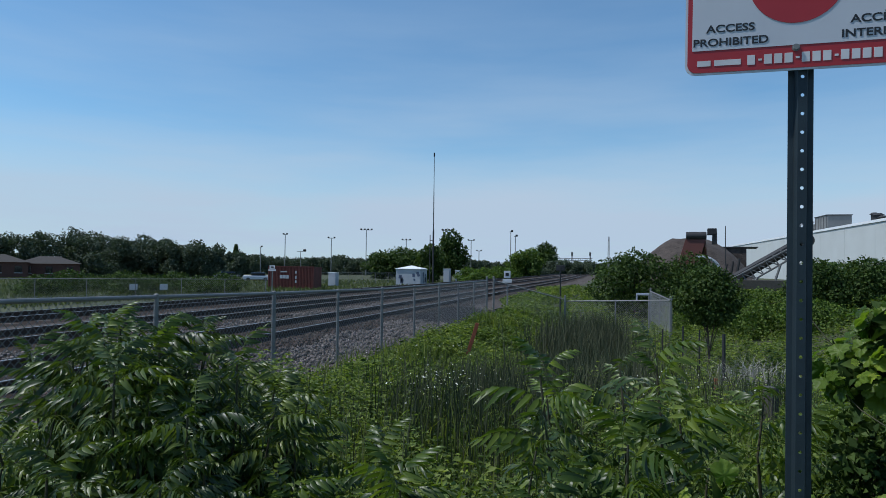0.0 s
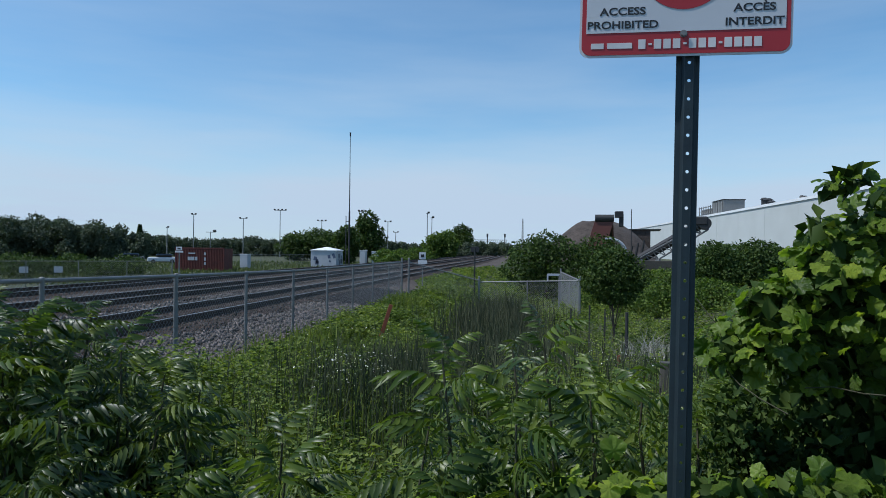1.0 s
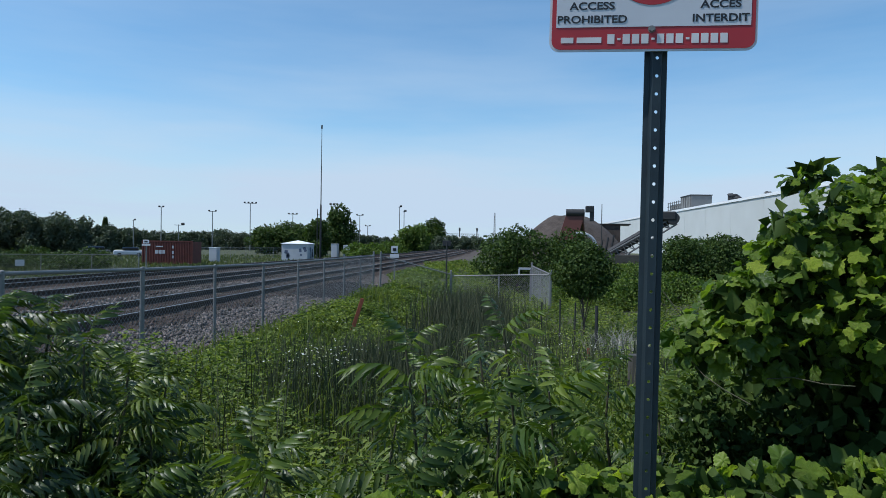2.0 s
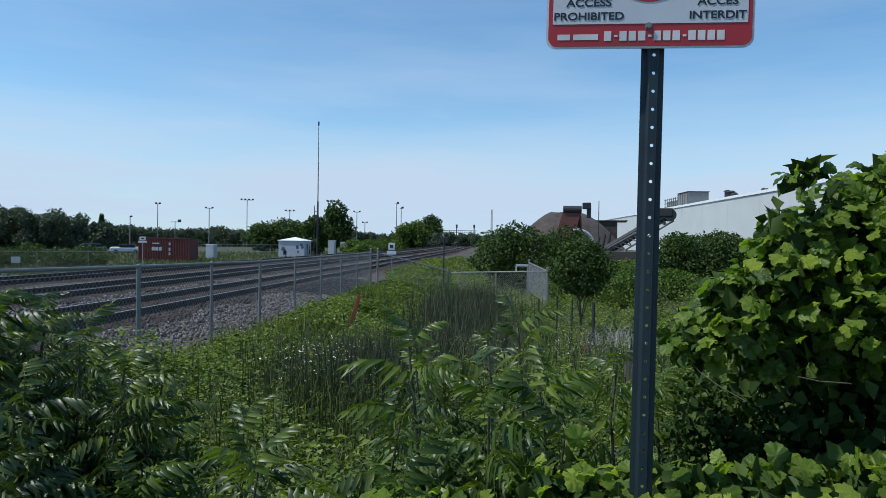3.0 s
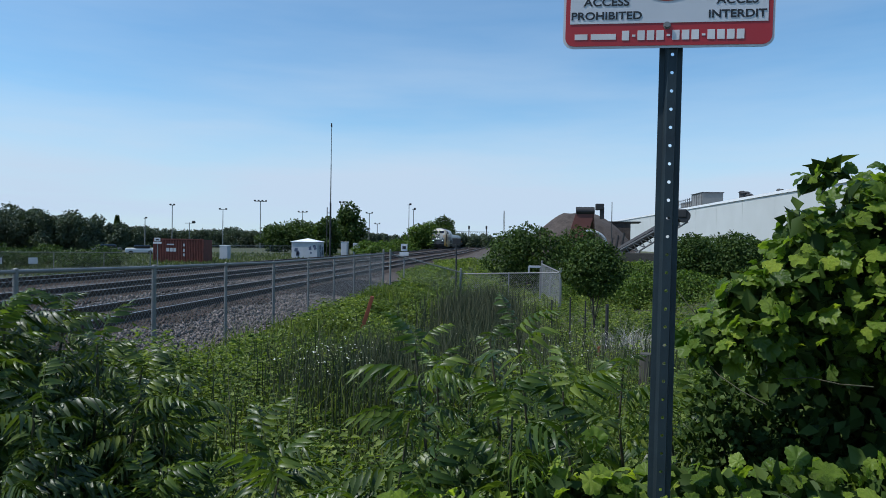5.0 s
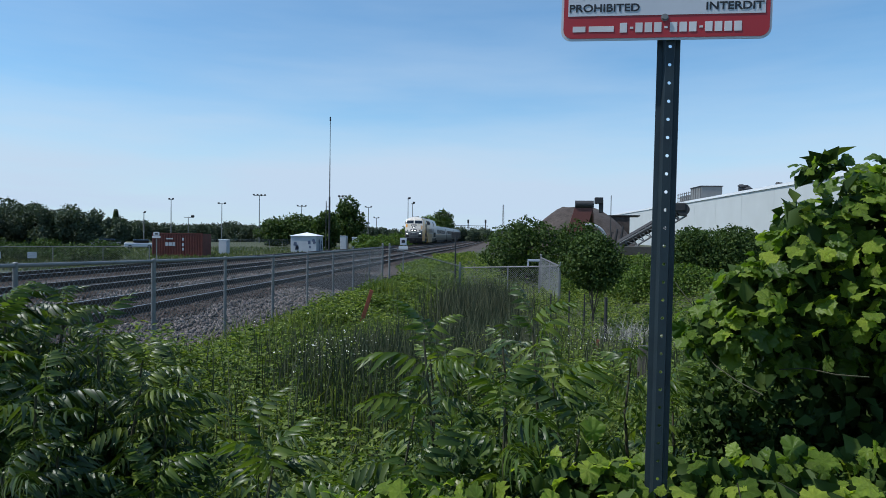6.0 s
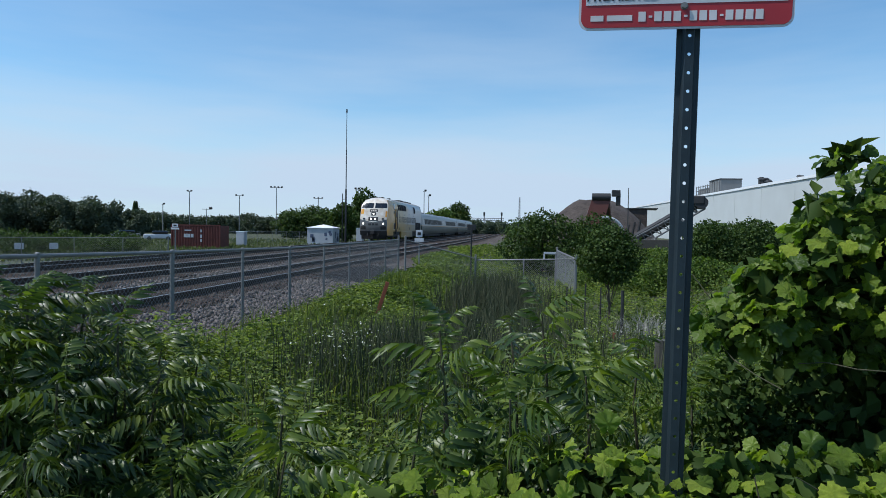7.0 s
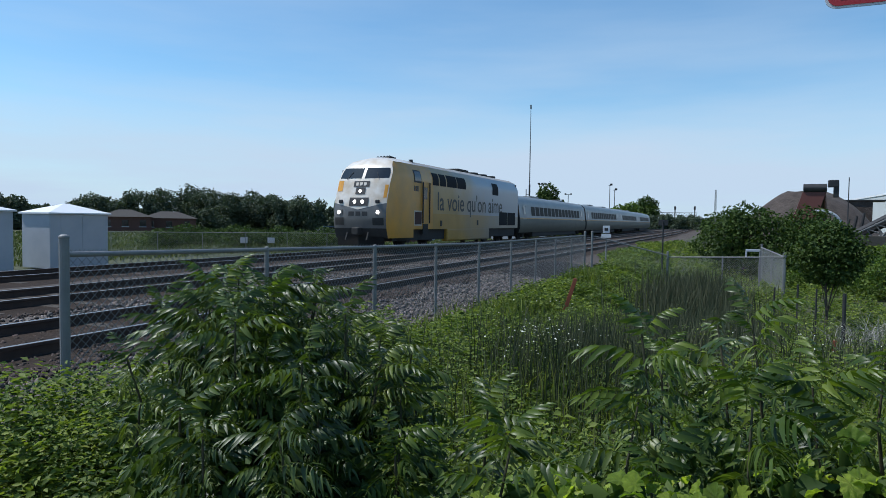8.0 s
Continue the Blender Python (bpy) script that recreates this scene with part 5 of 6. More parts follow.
    s = empty("storage_bin", pose(c.x, c.y, -0.4, 0, 0, -8))
    tagged(s, "dark brown storage bin with a flat roof edge", "storage bin")
    bm = nb()
    box(bm, 5.0, 6, 5.2, pose(0, 0, 2.6))
    part("wall", bm, M_PILE, s)
    bm = nb()
    box(bm, 6.6, 6.4, 0.12, pose(0.6, 0, 5.26))
    part("roof", bm, M_DARKSTEEL, s)
    pole("thin_pole", "thin dark pole in the gravel yard", bearing(-8.15, 80, -0.3), 7.0, 0.07, "pole")
    # stacking conveyor with its head drum towards the tracks
    c = bearing(-5.8, 58)
    k1 = empty("stacking_conveyor", pose(c.x, c.y, -0.3, 0, 0, -2))
    tagged(k1, "rusty red stacking conveyor with a black head drum", "conveyor")
    hz = 4.7
    back = Vector((1.6, 14.0, 0.9))
    head = Vector((0.12, 0.0, hz))
    for sx in (-0.68, 0.68):
        bm = nb()
        for dz in (0, -0.75):
            rod(bm, head + Vector((sx, 0, dz)), back + Vector((sx, 0, dz)), 0.07, n=6)
        for k in range(12):
            p0, p1 = head.lerp(back, k / 12), head.lerp(back, (k + 1) / 12)
            rod(bm, p0 + Vector((sx, 0, 0)), p1 + Vector((sx, 0, -0.75)), 0.045, n=5)
        part("side_truss", bm, M_CONVEYOR, k1)
    bm = nb()
    m = look((head + back) / 2, back)
    box(bm, 1.3, 0.05, (head - back).length, m @ pose(0, 0.08, 0))
    part("belt", bm, M_DARKSTEEL, k1, "black rubber belt")
    bm = nb()
    rod(bm, head + Vector((-0.78, -0.15, 0.1)), head + Vector((0.78, -0.15, 0.1)), 0.34, n=20)
    part("head_drum", bm, M_DARKSTEEL, k1)
    bm = nb()
    vs = [bm.verts.new(p) for p in ((-0.72, -0.35, hz - 0.2), (0.85, -0.35, hz - 0.2), (0.25, -0.5, hz - 2.3), (-1.35, -0.5, hz - 2.3), (-0.72, 0.7, hz - 0.5), (0.85, 0.7, hz - 0.5), (0.25, 0.7, hz - 2.3), (-1.35, 0.7, hz - 2.3))]
    for f in ((0, 1, 2, 3), (4, 5, 6, 7), (0, 4, 7, 3), (1, 5, 6, 2)):
        bm.faces.new([vs[i] for i in f])
    part("discharge_chute", bm, M_CONVEYOR, k1, "rusty red discharge chute")
    bm = nb()
    box(bm, 0.7, 0.6, 0.55, pose(1.35, 0, hz + 0.45), bevel=0.05)
    box(bm, 0.35, 0.4, 1.1, pose(1.55, 0, hz - 0.05), bevel=0.04)
    part("drive_motor", bm, M_DARKSTEEL, k1)
    bm = nb()
    for sx in (-0.7, 0.7):
        rod(bm, head.lerp(back, 0.35) + Vector((sx, 0, -0.7)), (sx * 1.8, 6.5, 0), 0.09, n=6)
    rod(bm, (-1.3, 6.5, 0.3), (1.3, 6.5, 0.3), 0.09, n=6)
    part("support_leg", bm, M_CONVEYOR, k1)
    # second conveyor, seen from its side
    p0, p1 = bearing(-8.7, 60, 0.0), bearing(-14.2, 60, 3.75)
    k2 = empty("truss_conveyor", pose(p0.x, p0.y, -0.1))
    tagged(k2, "grey lattice truss conveyor rising to a dark head", "conveyor")
    v = p1 - p0
    up = Vector((-v.z * v.x, -v.z * v.y, v.x * v.x + v.y * v.y)).normalized() * 0.95
    side = Vector((-v.y, v.x, 0)).normalized() * 0.55
    for s in (-1, 1):
        bm = nb()
        for q in (0, 1):
            rod(bm, side * s + up * q, v + side * s + up * q * 0.7, 0.075, n=6)
        for k in range(10):
            e0, e1 = v * (k / 10), v * ((k + 1) / 10)
            rod(bm, e0 + side * s + up, e1 + side * s, 0.05, n=5)
            rod(bm, e0 + side * s, e0 + side * s + up, 0.05, n=5)
        part("side_truss", bm, M_TRUSS, k2)
    bm = nb()
    rod(bm, up * 0.9, v + up * 0.75, 0.42, n=6)
    part("belt", bm, M_DARKSTEEL, k2, "black rubber belt")
    bm = nb()
    rod(bm, v + up * 0.6 - side * 1.3, v + up * 0.6 + side * 1.3, 0.52, n=18)
    part("head_drum", bm, M_DARKSTEEL, k2)
    bm = nb()
    box(bm, 1.6, 1.2, 0.75, pose(v.x - 0.9, v.y, v.z + 0.7, 0, 0, math.degrees(math.atan2(v.y, v.x))), bevel=0.1)
    part("head_hood", bm, M_DARKSTEEL, k2)
    for f, s in ((0.32, 1), (0.32, -1), (0.62, 1), (0.62, -1)):
        bm = nb()
        b0 = v * f
        rod(bm, b0 + side * s, (b0.x - 0.8 + side.x * 1.5 * s, b0.y + side.y * 1.5 * s, -0.3), 0.09, n=6)
        part("support_leg", bm, M_TRUSS, k2)
    bm = nb()
    box(bm, 3.6, 1.6, 1.0, pose(1.8, 0.6, 0.35, 0, 0, -13), bevel=0.1)
    part("hopper", bm, M_DARKSTEEL, k2, "dark feed hopper")
    for k in range(3):
        bm = nb()
        rod(bm, (-0.6 + 0.5 * k, 1.2, 0.9), (-0.3 + 0.5 * k, 1.2, 2.3 + 0.25 * k), 0.14, 0.09)
        part("exhaust_stack", bm, M_DARKSTEEL, k2)
    # pale curved duct beside the stacking conveyor
    bm = nb()
    arc = [bearing(-6.35, 57, 1.5) + Vector((1.4 * math.sin(radians(a)), 0, 1.25 * math.cos(radians(a)))) for a in range(-15, 91, 15)] + [bearing(-6.35, 57, -0.3) + Vector((1.42, 0, 0))]
    for p, q in zip(arc, arc[1:]):
        rod(bm, p, q, 0.12, n=10)
    ob = part("curved_duct", bm, M_HUT)
    tagged(ob, "pale curved metal duct beside the conveyor", "duct")
    c = bearing(-11.5, 52)
    bm = nb()
    box(bm, 14, 0.6, 1.5, pose(0, 0, 0.45), bevel=0.04)
    ob = part("concrete_wall", bm, M_DARKWOOD)
    ob.matrix_basis = pose(c.x + 2, c.y, -0.2, 0, 0, -6)
    tagged(ob, "dark low concrete block wall round the yard", "wall")


build_woods()
build_trees()
build_far_things()
build_yard()
fence_line("chain link fence across the far field", bearing(54, 50).xy, bearing(30.5, 50).xy, -1.0, -1.0, 3.05, h=1.6, wire_r=0.003, pitch=0.15)
fence_line("chain link fence behind the signal cabinets", bearing(27.5, 92).xy, bearing(17.0, 112).xy, -1.0, -1.0, 3.05, h=1.7, wire_r=0.005, pitch=0.25)


# ---------------------------------------------------------------- meadow, reeds and stones
def ground_many(x, y):
    return np.array([ground_z(a, b) for a, b in zip(x, y)])


def in_clear(x, y):
    """Where plants may grow: this side of the ballast, off the camera's standing place."""
    edge = -4.0 - 0.2 * np.clip((y - 12) / 6, 0, 1)
    edge = edge - 1.8 * np.clip((y - 27) / 6, 0, 1)        # past the gate the weeds reach the ballast's shoulder
    return (x > edge + np.where(y > 80, -0.0003 * (y - 80) ** 2, 0)) & ~((np.hypot(x, y) < 1.15))


def build_meadow():
    rng = np.random.default_rng(21)
    # leafy weeds: plants with leaves up their stems
    n = 25000
    y = 2.0 * np.exp(rng.random(n) * math.log(60 / 2.0))
    x = rng.uniform(-1, 1, n) * (2.5 + y * 0.55)
    x = np.where(rng.random(n) < 0.25, rng.uniform(-4.5, -2.2, n) - np.where(y > 28, 1.6, 0.0), x)
    k = in_clear(x, y)
    x, y = x[k], y[k]
    n = len(x)
    dist = np.hypot(x, y)
    patch = np.array([0.6 * noise.noise((a * 0.4, b * 0.4, 7)) + 0.7 * noise.noise((a * 1.5, b * 1.1, 2)) for a, b in zip(x, y)])
    h = np.clip(0.36 + 0.42 * patch, 0.10, 0.85) * rng.uniform(0.6, 1.3, n)
    h *= np.where(dist < 3.2, 1.25, 1.0)
    h *= np.where((x < -2.6) & (y > 8), 0.62, 1.0)
    z = ground_many(x, y)
    m = 20
    f = rng.random((n, m)) ** 0.6
    a = rng.uniform(0, 2 * np.pi, (n, m))
    rad = (0.05 + 0.10 * rng.random((n, m))) * (1 + dist[:, None] * 0.05) * (1.15 - 0.7 * f)
    c = np.stack([x[:, None] + np.cos(a) * rad * 0.5, y[:, None] + np.sin(a) * rad * 0.5, z[:, None] + f * h[:, None]], 2).reshape(-1, 3)
    d = np.stack([np.cos(a), np.sin(a), rng.uniform(-0.35, 0.6, (n, m))], 2).reshape(-1, 3)
    nn = unit(rng.normal(size=(n * m, 3)) * 0.45 + [0, 0, 1])
    ln = (0.032 + 0.0030 * np.repeat(dist, m)) * rng.uniform(0.6, 1.5, n * m)
    ob = leaves_object("meadow_weeds", c, d, nn, ln, ln * rng.uniform(0.3, 0.6, n * m), M_WEED)
    tagged(ob, "dense green leafy weeds covering the ditch and meadow", "weeds", kind="stuff")
    # grass
    n = 24000
    y = 1.6 * np.exp(rng.random(n) * math.log(55 / 1.6))
    x = rng.uniform(-1, 1, n) * (2.4 + y * 0.6)
    x = np.where(rng.random(n) < 0.15, rng.uniform(-4.5, -3.2, n), x)
    k = in_clear(x, y)
    x, y = x[k], y[k]
    dist = np.hypot(x, y)
    patch = np.array([noise.noise((a * 0.5, b * 0.3, 17)) for a, b in zip(x, y)])
    h = np.clip(0.36 + 0.4 * patch, 0.15, 0.9) * rng.uniform(0.5, 1.2, len(x))
    v, t = blade_arrays(np.stack([x, y, ground_many(x, y)], 1), h, 0.006 + 0.0012 * dist, rng.uniform(0.05, 0.6, len(x)), rng)
    ob = tri_mesh("meadow_grass", v, t, M_GRASS)
    tagged(ob, "long green meadow grass between the weeds", "grass", kind="stuff")
    # far field grass beyond the tracks
    n = 34000
    az = np.radians(rng.uniform(4, 60, n))
    r = 38 * np.exp(rng.random(n) * math.log(130 / 38))
    x, y = -np.sin(az) * r, np.cos(az) * r
    k = (x < -23) & ((x < -34) | (y > 40))
    x, y, r = x[k], y[k], r[k]
    v, t = blade_arrays(np.stack([x, y, ground_many(x, y)], 1), rng.uniform(0.15, 0.45, len(x)), 0.0016 * r, rng.uniform(0.1, 0.9, len(x)), rng)
    ob = tri_mesh("field_grass", v, t, M_FIELD)
    tagged(ob, "tall grass on the field beyond the tracks", "grass", kind="stuff")
    # reeds
    C, H = [], []
    for cx, cy, sx, sy, num, hh in ((-0.95, 17.5, 0.62, 2.2, 2600, 1.25), (-1.35, 6.4, 0.62, 1.1, 1500, 0.86), (-0.7, 8.2, 0.6, 1.2, 1100, 0.9), (-2.1, 7.4, 0.5, 0.9, 380, 0.7), (-0.2, 12.5, 0.6, 1.8, 900, 1.0), (1.6, 9.0, 0.6, 1.2, 500, 0.8)):
        px, py = rng.normal(cx, sx, num), rng.normal(cy, sy, num)
        C.append(np.stack([px, py], 1))
        H.append(hh * rng.uniform(0.6, 1.12, num))
    C, H = np.concatenate(C), np.concatenate(H)
    dist = np.hypot(C[:, 0], C[:, 1])
    v, t = blade_arrays(np.column_stack([C, ground_many(C[:, 0], C[:, 1])]), H, 0.004 + 0.0009 * dist, rng.uniform(0.02, 0.3, len(H)), rng)
    ob = tri_mesh("reeds", v, t, M_REED)
    tagged(ob, "stand of dark upright reeds in the ditch", "reeds", kind="stuff")
    # small white flowers
    n = 260
    px = np.concatenate([rng.normal(-1.75, 0.22, 110), rng.normal(1.1, 1.3, 120), rng.normal(-2.6, 0.5, 30)])
    py = np.concatenate([rng.normal(6.3, 0.4, 110), rng.normal(11.0, 2.4, 120), rng.normal(9.5, 1.5, 30)])
    base = np.stack([px, py, ground_many(px, py) + rng.uniform(0.42, 0.66, n)], 1)
    V, T = [], []
    for i, p in enumerate(base):
        b = len(V)
        V.append(p + [0, 0, 0.004])
        rr = rng.uniform(0.007, 0.012)
        tx, ty = rng.normal(0, 0.35, 2)
        for q in range(8):
            an = q * math.pi / 4
            V.append(p + [math.cos(an) * rr, math.sin(an) * rr, (math.cos(an) * tx + math.sin(an) * ty) * rr])
        T += [(b, b + 1 + q, b + 1 + (q + 1) % 8) for q in range(8)]
    ob = tri_mesh("daisies", np.array(V), np.array(T), M_PETAL)
    tagged(ob, "scattered small white daisies in the weeds", "flowers", kind="stuff")
    # dry white brush in front of the young tree
    n = 420
    px, py = rng.normal(2.3, 0.35, n), rng.normal(13.2, 0.5, n)
    v, t = blade_arrays(np.stack([px, py, ground_many(px, py)], 1), rng.uniform(0.4, 1.0, n), 0.012 + 0 * px, rng.uniform(0.2, 1.0, n), rng)
    ob = tri_mesh("dry_brush", v, t, M_DRY)
    tagged(ob, "pale dry dead stalks in the meadow", "dead stalks", kind="stuff")


M_DRY = material("dry_stalk", (0.36, 0.34, 0.30), 0.8, color2=(0.24, 0.22, 0.18), scale=4, random_island=0.3)


def build_stones():
    """Loose crushed stone on the near ballast, as irregular pieces."""
    rng = np.random.default_rng(31)
    n = 52000
    y = 1.0 + 26 * rng.random(n) ** 1.5
    x = rng.uniform(-10.4, -3.9, n)
    keep = (x > -6.5) | (rng.random(n) < 0.75)
    keep &= ~((y > 19.3) & (y < 26) & (x > -6.7) & (x < -4.75))
    for tx in TRACKS:
        for s in (-0.755, 0.755):
            keep &= np.abs(x - tx - s) > 0.11
    x, y = x[keep], y[keep]
    n = len(x)
    zb = np.interp(x, [-10.2, -9.9, -6.3, -5.7, -5.0, -4.4, -3.9], [0.0, -0.04, 0.0, -0.10, -0.14, -0.15, -0.32])
    zb += np.where(rng.random(n) < 0.15, 0.02, 0.0)
    r = rng.uniform(0.018, 0.04, n) * (1 + 0.02 * y)
    base = np.array([[1, 0, 0], [-1, 0, 0], [0, 1, 0], [0, -1, 0], [0, 0, 1], [0, 0, -1]], float)
    v = base[None] * r[:, None, None] * rng.uniform(0.6, 1.35, (n, 6, 1)) + rng.normal(size=(n, 6, 3)) * r[:, None, None] * 0.22
    q = unit(rng.normal(size=(n, 4)))
    w_, a_, b_, c_ = q.T
    R_ = np.stack([1 - 2 * (b_ * b_ + c_ * c_), 2 * (a_ * b_ - c_ * w_), 2 * (a_ * c_ + b_ * w_), 2 * (a_ * b_ + c_ * w_), 1 - 2 * (a_ * a_ + c_ * c_), 2 * (b_ * c_ - a_ * w_), 2 * (a_ * c_ - b_ * w_), 2 * (b_ * c_ + a_ * w_), 1 - 2 * (a_ * a_ + b_ * b_)], 1).reshape(n, 3, 3)
    v = np.einsum("nij,nkj->nki", R_, v) + np.stack([x, y, zb + r * 0.3], 1)[:, None, :]
    f8 = np.array([[0, 2, 4], [2, 1, 4], [1, 3, 4], [3, 0, 4], [2, 0, 5], [1, 2, 5], [3, 1, 5], [0, 3, 5]])
    t = (np.arange(n)[:, None, None] * 6 + f8[None]).reshape(-1, 3)
    t = t.reshape(n, 8, 3)
    dark = np.zeros(n, bool)
    for tx in TRACKS:
        dark |= np.abs(x - tx) < 1.65 + 0.2 * np.sin(y * 1.7 + x)
    for sel, mat, name, lab in ((~dark, M_STONES, "loose_stones", "loose grey crushed stones of the ballast"), (dark, M_STONESD, "stained_stones", "dark stained stones between the rails")):
        idx = np.flatnonzero(sel)
        ob = tri_mesh(name, v[idx].reshape(-1, 3), (np.arange(len(idx))[:, None, None] * 6 + f8[None]).reshape(-1, 3), mat)
        tagged(ob, lab, "stones", kind="stuff")


# ---------------------------------------------------------------- sumac, vines and broad leaves near the eye
def frond_mesh(seed, length, pairs, leaflet):
    """A compound leaf: an arching midrib with paired narrow leaflets, lying along +y and hanging towards its tip."""
    rnd = random.Random(seed)
    V, T = [], []

    def mid(f):
        return Vector((0.03 * math.sin(3 * f + seed), length * f * (1 - 0.16 * f * f), length * (0.30 * f - 0.66 * f * f)))
    k_n = 10
    for k in range(k_n):
        f = k / (k_n - 1)
        p = mid(f)
        r = 0.0028 * (1 - 0.7 * f)
        b = len(V)
        for a in (0, 2.09, 4.19):
            V.append((p.x + r * math.cos(a), p.y, p.z + r * math.sin(a)))
        if k:
            for j in range(3):
                j2 = (j + 1) % 3
                T += [(b - 3 + j, b - 3 + j2, b + j2), (b - 3 + j, b + j2, b + j)]
    for k in range(pairs * 2 + 1):
        if k == pairs * 2:
            f, s = 1.0, 0
        else:
            f, s = 0.16 + 0.82 * (k // 2) / (pairs - 1), (-1 if k % 2 else 1)
        p = mid(f)
        ll = leaflet * (0.62 + 0.55 * math.sin(math.pi * min(1, 0.15 + f * 0.85))) * rnd.uniform(0.78, 1.15)
        ang = radians(90 - 34 * f + rnd.uniform(-15, 15)) * s
        d = Vector((math.sin(ang), math.cos(ang), 0))
        droop = rnd.uniform(0.5, 1.5)
        w = ll * 0.12
        sd = Vector((-d.y, d.x, 0))
        b = len(V)
        tilt = rnd.uniform(-0.25, 0.25)
        for g, ww in ((0.0, 0.12), (0.30, 1.0), (0.65, 0.85), (1.0, 0.0)):
            c = p + d * ll * g * (1 - 0.22 * droop * g) + Vector((0, 0, -ll * droop * g ** 1.6))
            if ww == 0:
                V.append(tuple(c))
            else:
                up = Vector((0, 0, w * 0.35 * ww))
                V.append(tuple(c - sd * w * ww + up * (1 + tilt)))
                V.append(tuple(c))
                V.append(tuple(c + sd * w * ww + up * (1 - tilt)))
        for j in (0, 3):
            T += [(b + j, b + j + 1, b + j + 4), (b + j, b + j + 4, b + j + 3), (b + j + 1, b + j + 2, b + j + 5), (b + j + 1, b + j + 5, b + j + 4)]
        T += [(b + 6, b + 7, b + 9), (b + 7, b + 8, b + 9)]
    return np.array(V), np.array(T)


FRONDS = [frond_mesh(1, 0.38, 9, 0.102), frond_mesh(2, 0.33, 8, 0.095), frond_mesh(3, 0.42, 10, 0.105), frond_mesh(4, 0.26, 7, 0.08)]
frond_data = {False: [], True: []}


def frond(parent, m, rnd, young=False):
    """One compound leaf; the first of each shape brings the mesh, the others share it. young takes the leaf colour
    brightened as if sunlit.
    """
    k = rnd.randrange(len(FRONDS))
    have = frond_data[young]
    if len(have) < len(FRONDS):
        k = len(have)
        ob = tri_mesh("leaf", FRONDS[k][0], FRONDS[k][1], M_SUMACY if young else M_SUMAC, parent)
        have.append(ob.data)
    else:
        ob = new("leaf", have[k])
        ob.parent = parent
    ob.matrix_basis = m
    return ob


def sumac(x, y, height, n_leaf, seed, spread=1.0, low=0.35, scale=1.0, label="young sumac shrub with long compound leaves", young=False):
    rnd = random.Random(seed)
    z0 = ground_z(x, y)
    t = empty("sumac", pose(x, y, z0))
    tagged(t, label, "shrub", group="sumac shrubs")
    lean = Vector((rnd.uniform(-0.12, 0.12), rnd.uniform(-0.1, 0.1), 1)) * (height - z0 - 0.12)
    bm = nb()
    pts = [lean * (k / 5) + Vector((rnd.uniform(-0.02, 0.02), rnd.uniform(-0.02, 0.02), 0)) * (k > 0) for k in range(6)]
    for k in range(5):
        rod(bm, pts[k] - Vector((0, 0, 0.1 if k == 0 else 0)), pts[k + 1], 0.011 * (1 - 0.13 * k), 0.011 * (1 - 0.13 * (k + 1)), n=6)
    part("stem", bm, M_STEM, t)
    for k in range(n_leaf):
        f = low + (1 - low) * (k / max(1, n_leaf - 1)) ** 0.8
        p = lean * f
        a = math.degrees(k * 2.39996) + rnd.uniform(-20, 20)
        up = 38 * (f - low) / (1 - low) + rnd.uniform(-16, 18) + (25 if k > n_leaf - 4 else 0)
        s = 0.84 * scale * rnd.uniform(0.72, 1.15) * (0.78 if k > n_leaf - 4 else 1) * spread
        frond(t, Matrix.Translation(p) @ pose(0, 0, 0, 0, 0, a) @ pose(0, 0, 0, up, rnd.uniform(-14, 14), 0) @ Matrix.Diagonal((s, s, s, 1)), rnd, young)
    return t


def lobed_leaf(seed):
    """A broad heart-shaped toothed vine leaf, folded along its midrib and pleated by its veins, along +y with its stalk at the origin."""
    rnd = random.Random(seed)
    n = 28
    fold, curl = rnd.uniform(0.25, 0.55), rnd.uniform(0.25, 0.6)
    V = [(0.0, 0.30, 0.0)]
    outer, inner = [], []
    for i in range(n):
        a = 2 * math.pi * i / n                     # from the stalk's notch round the leaf
        u = abs(math.pi - a) / math.pi              # 1 at the notch, 0 at the tip
        r = 0.52 + 0.10 * math.cos(2 * math.pi * (1 - u) * 1.5) + 0.20 * max(0.0, 1 - u * 5) - 0.30 * max(0.0, (u - 0.90) / 0.10)
        r *= (1.07 if i % 2 else 0.93) * rnd.uniform(0.96, 1.04)
        x, y = math.sin(a) * r * 1.02, 0.36 - math.cos(a) * r
        z = fold * abs(x) - curl * (x * x + (y - 0.3) ** 2) + (0.035 if i % 4 < 2 else -0.035)
        outer.append((x, y, z))
        xi, yi = x * 0.52, 0.33 + (y - 0.33) * 0.52
        inner.append((xi, yi, fold * abs(xi) - curl * (xi * xi + (yi - 0.3) ** 2) + (0.022 if i % 4 < 2 else -0.022)))
    V += outer + inner
    T = []
    for i in range(n):
        j = (i + 1) % n
        T += [(0, 1 + n + i, 1 + n + j), (1 + n + i, 1 + i, 1 + j), (1 + n + i, 1 + j, 1 + n + j)]
    return np.array(V), np.array(T)


VLEAF = [lobed_leaf(k) for k in (1, 2, 3, 4)]
vleaf_data = []


def vine_leaf(parent, m, k):
    if len(vleaf_data) < 4:
        k = len(vleaf_data)
        ob = tri_mesh("leaf", VLEAF[k][0], VLEAF[k][1], M_VINE, parent)
        vleaf_data.append(ob.data)
    else:
        ob = new("leaf", vleaf_data[k])
        ob.parent = parent
    ob.matrix_basis = m
    return ob


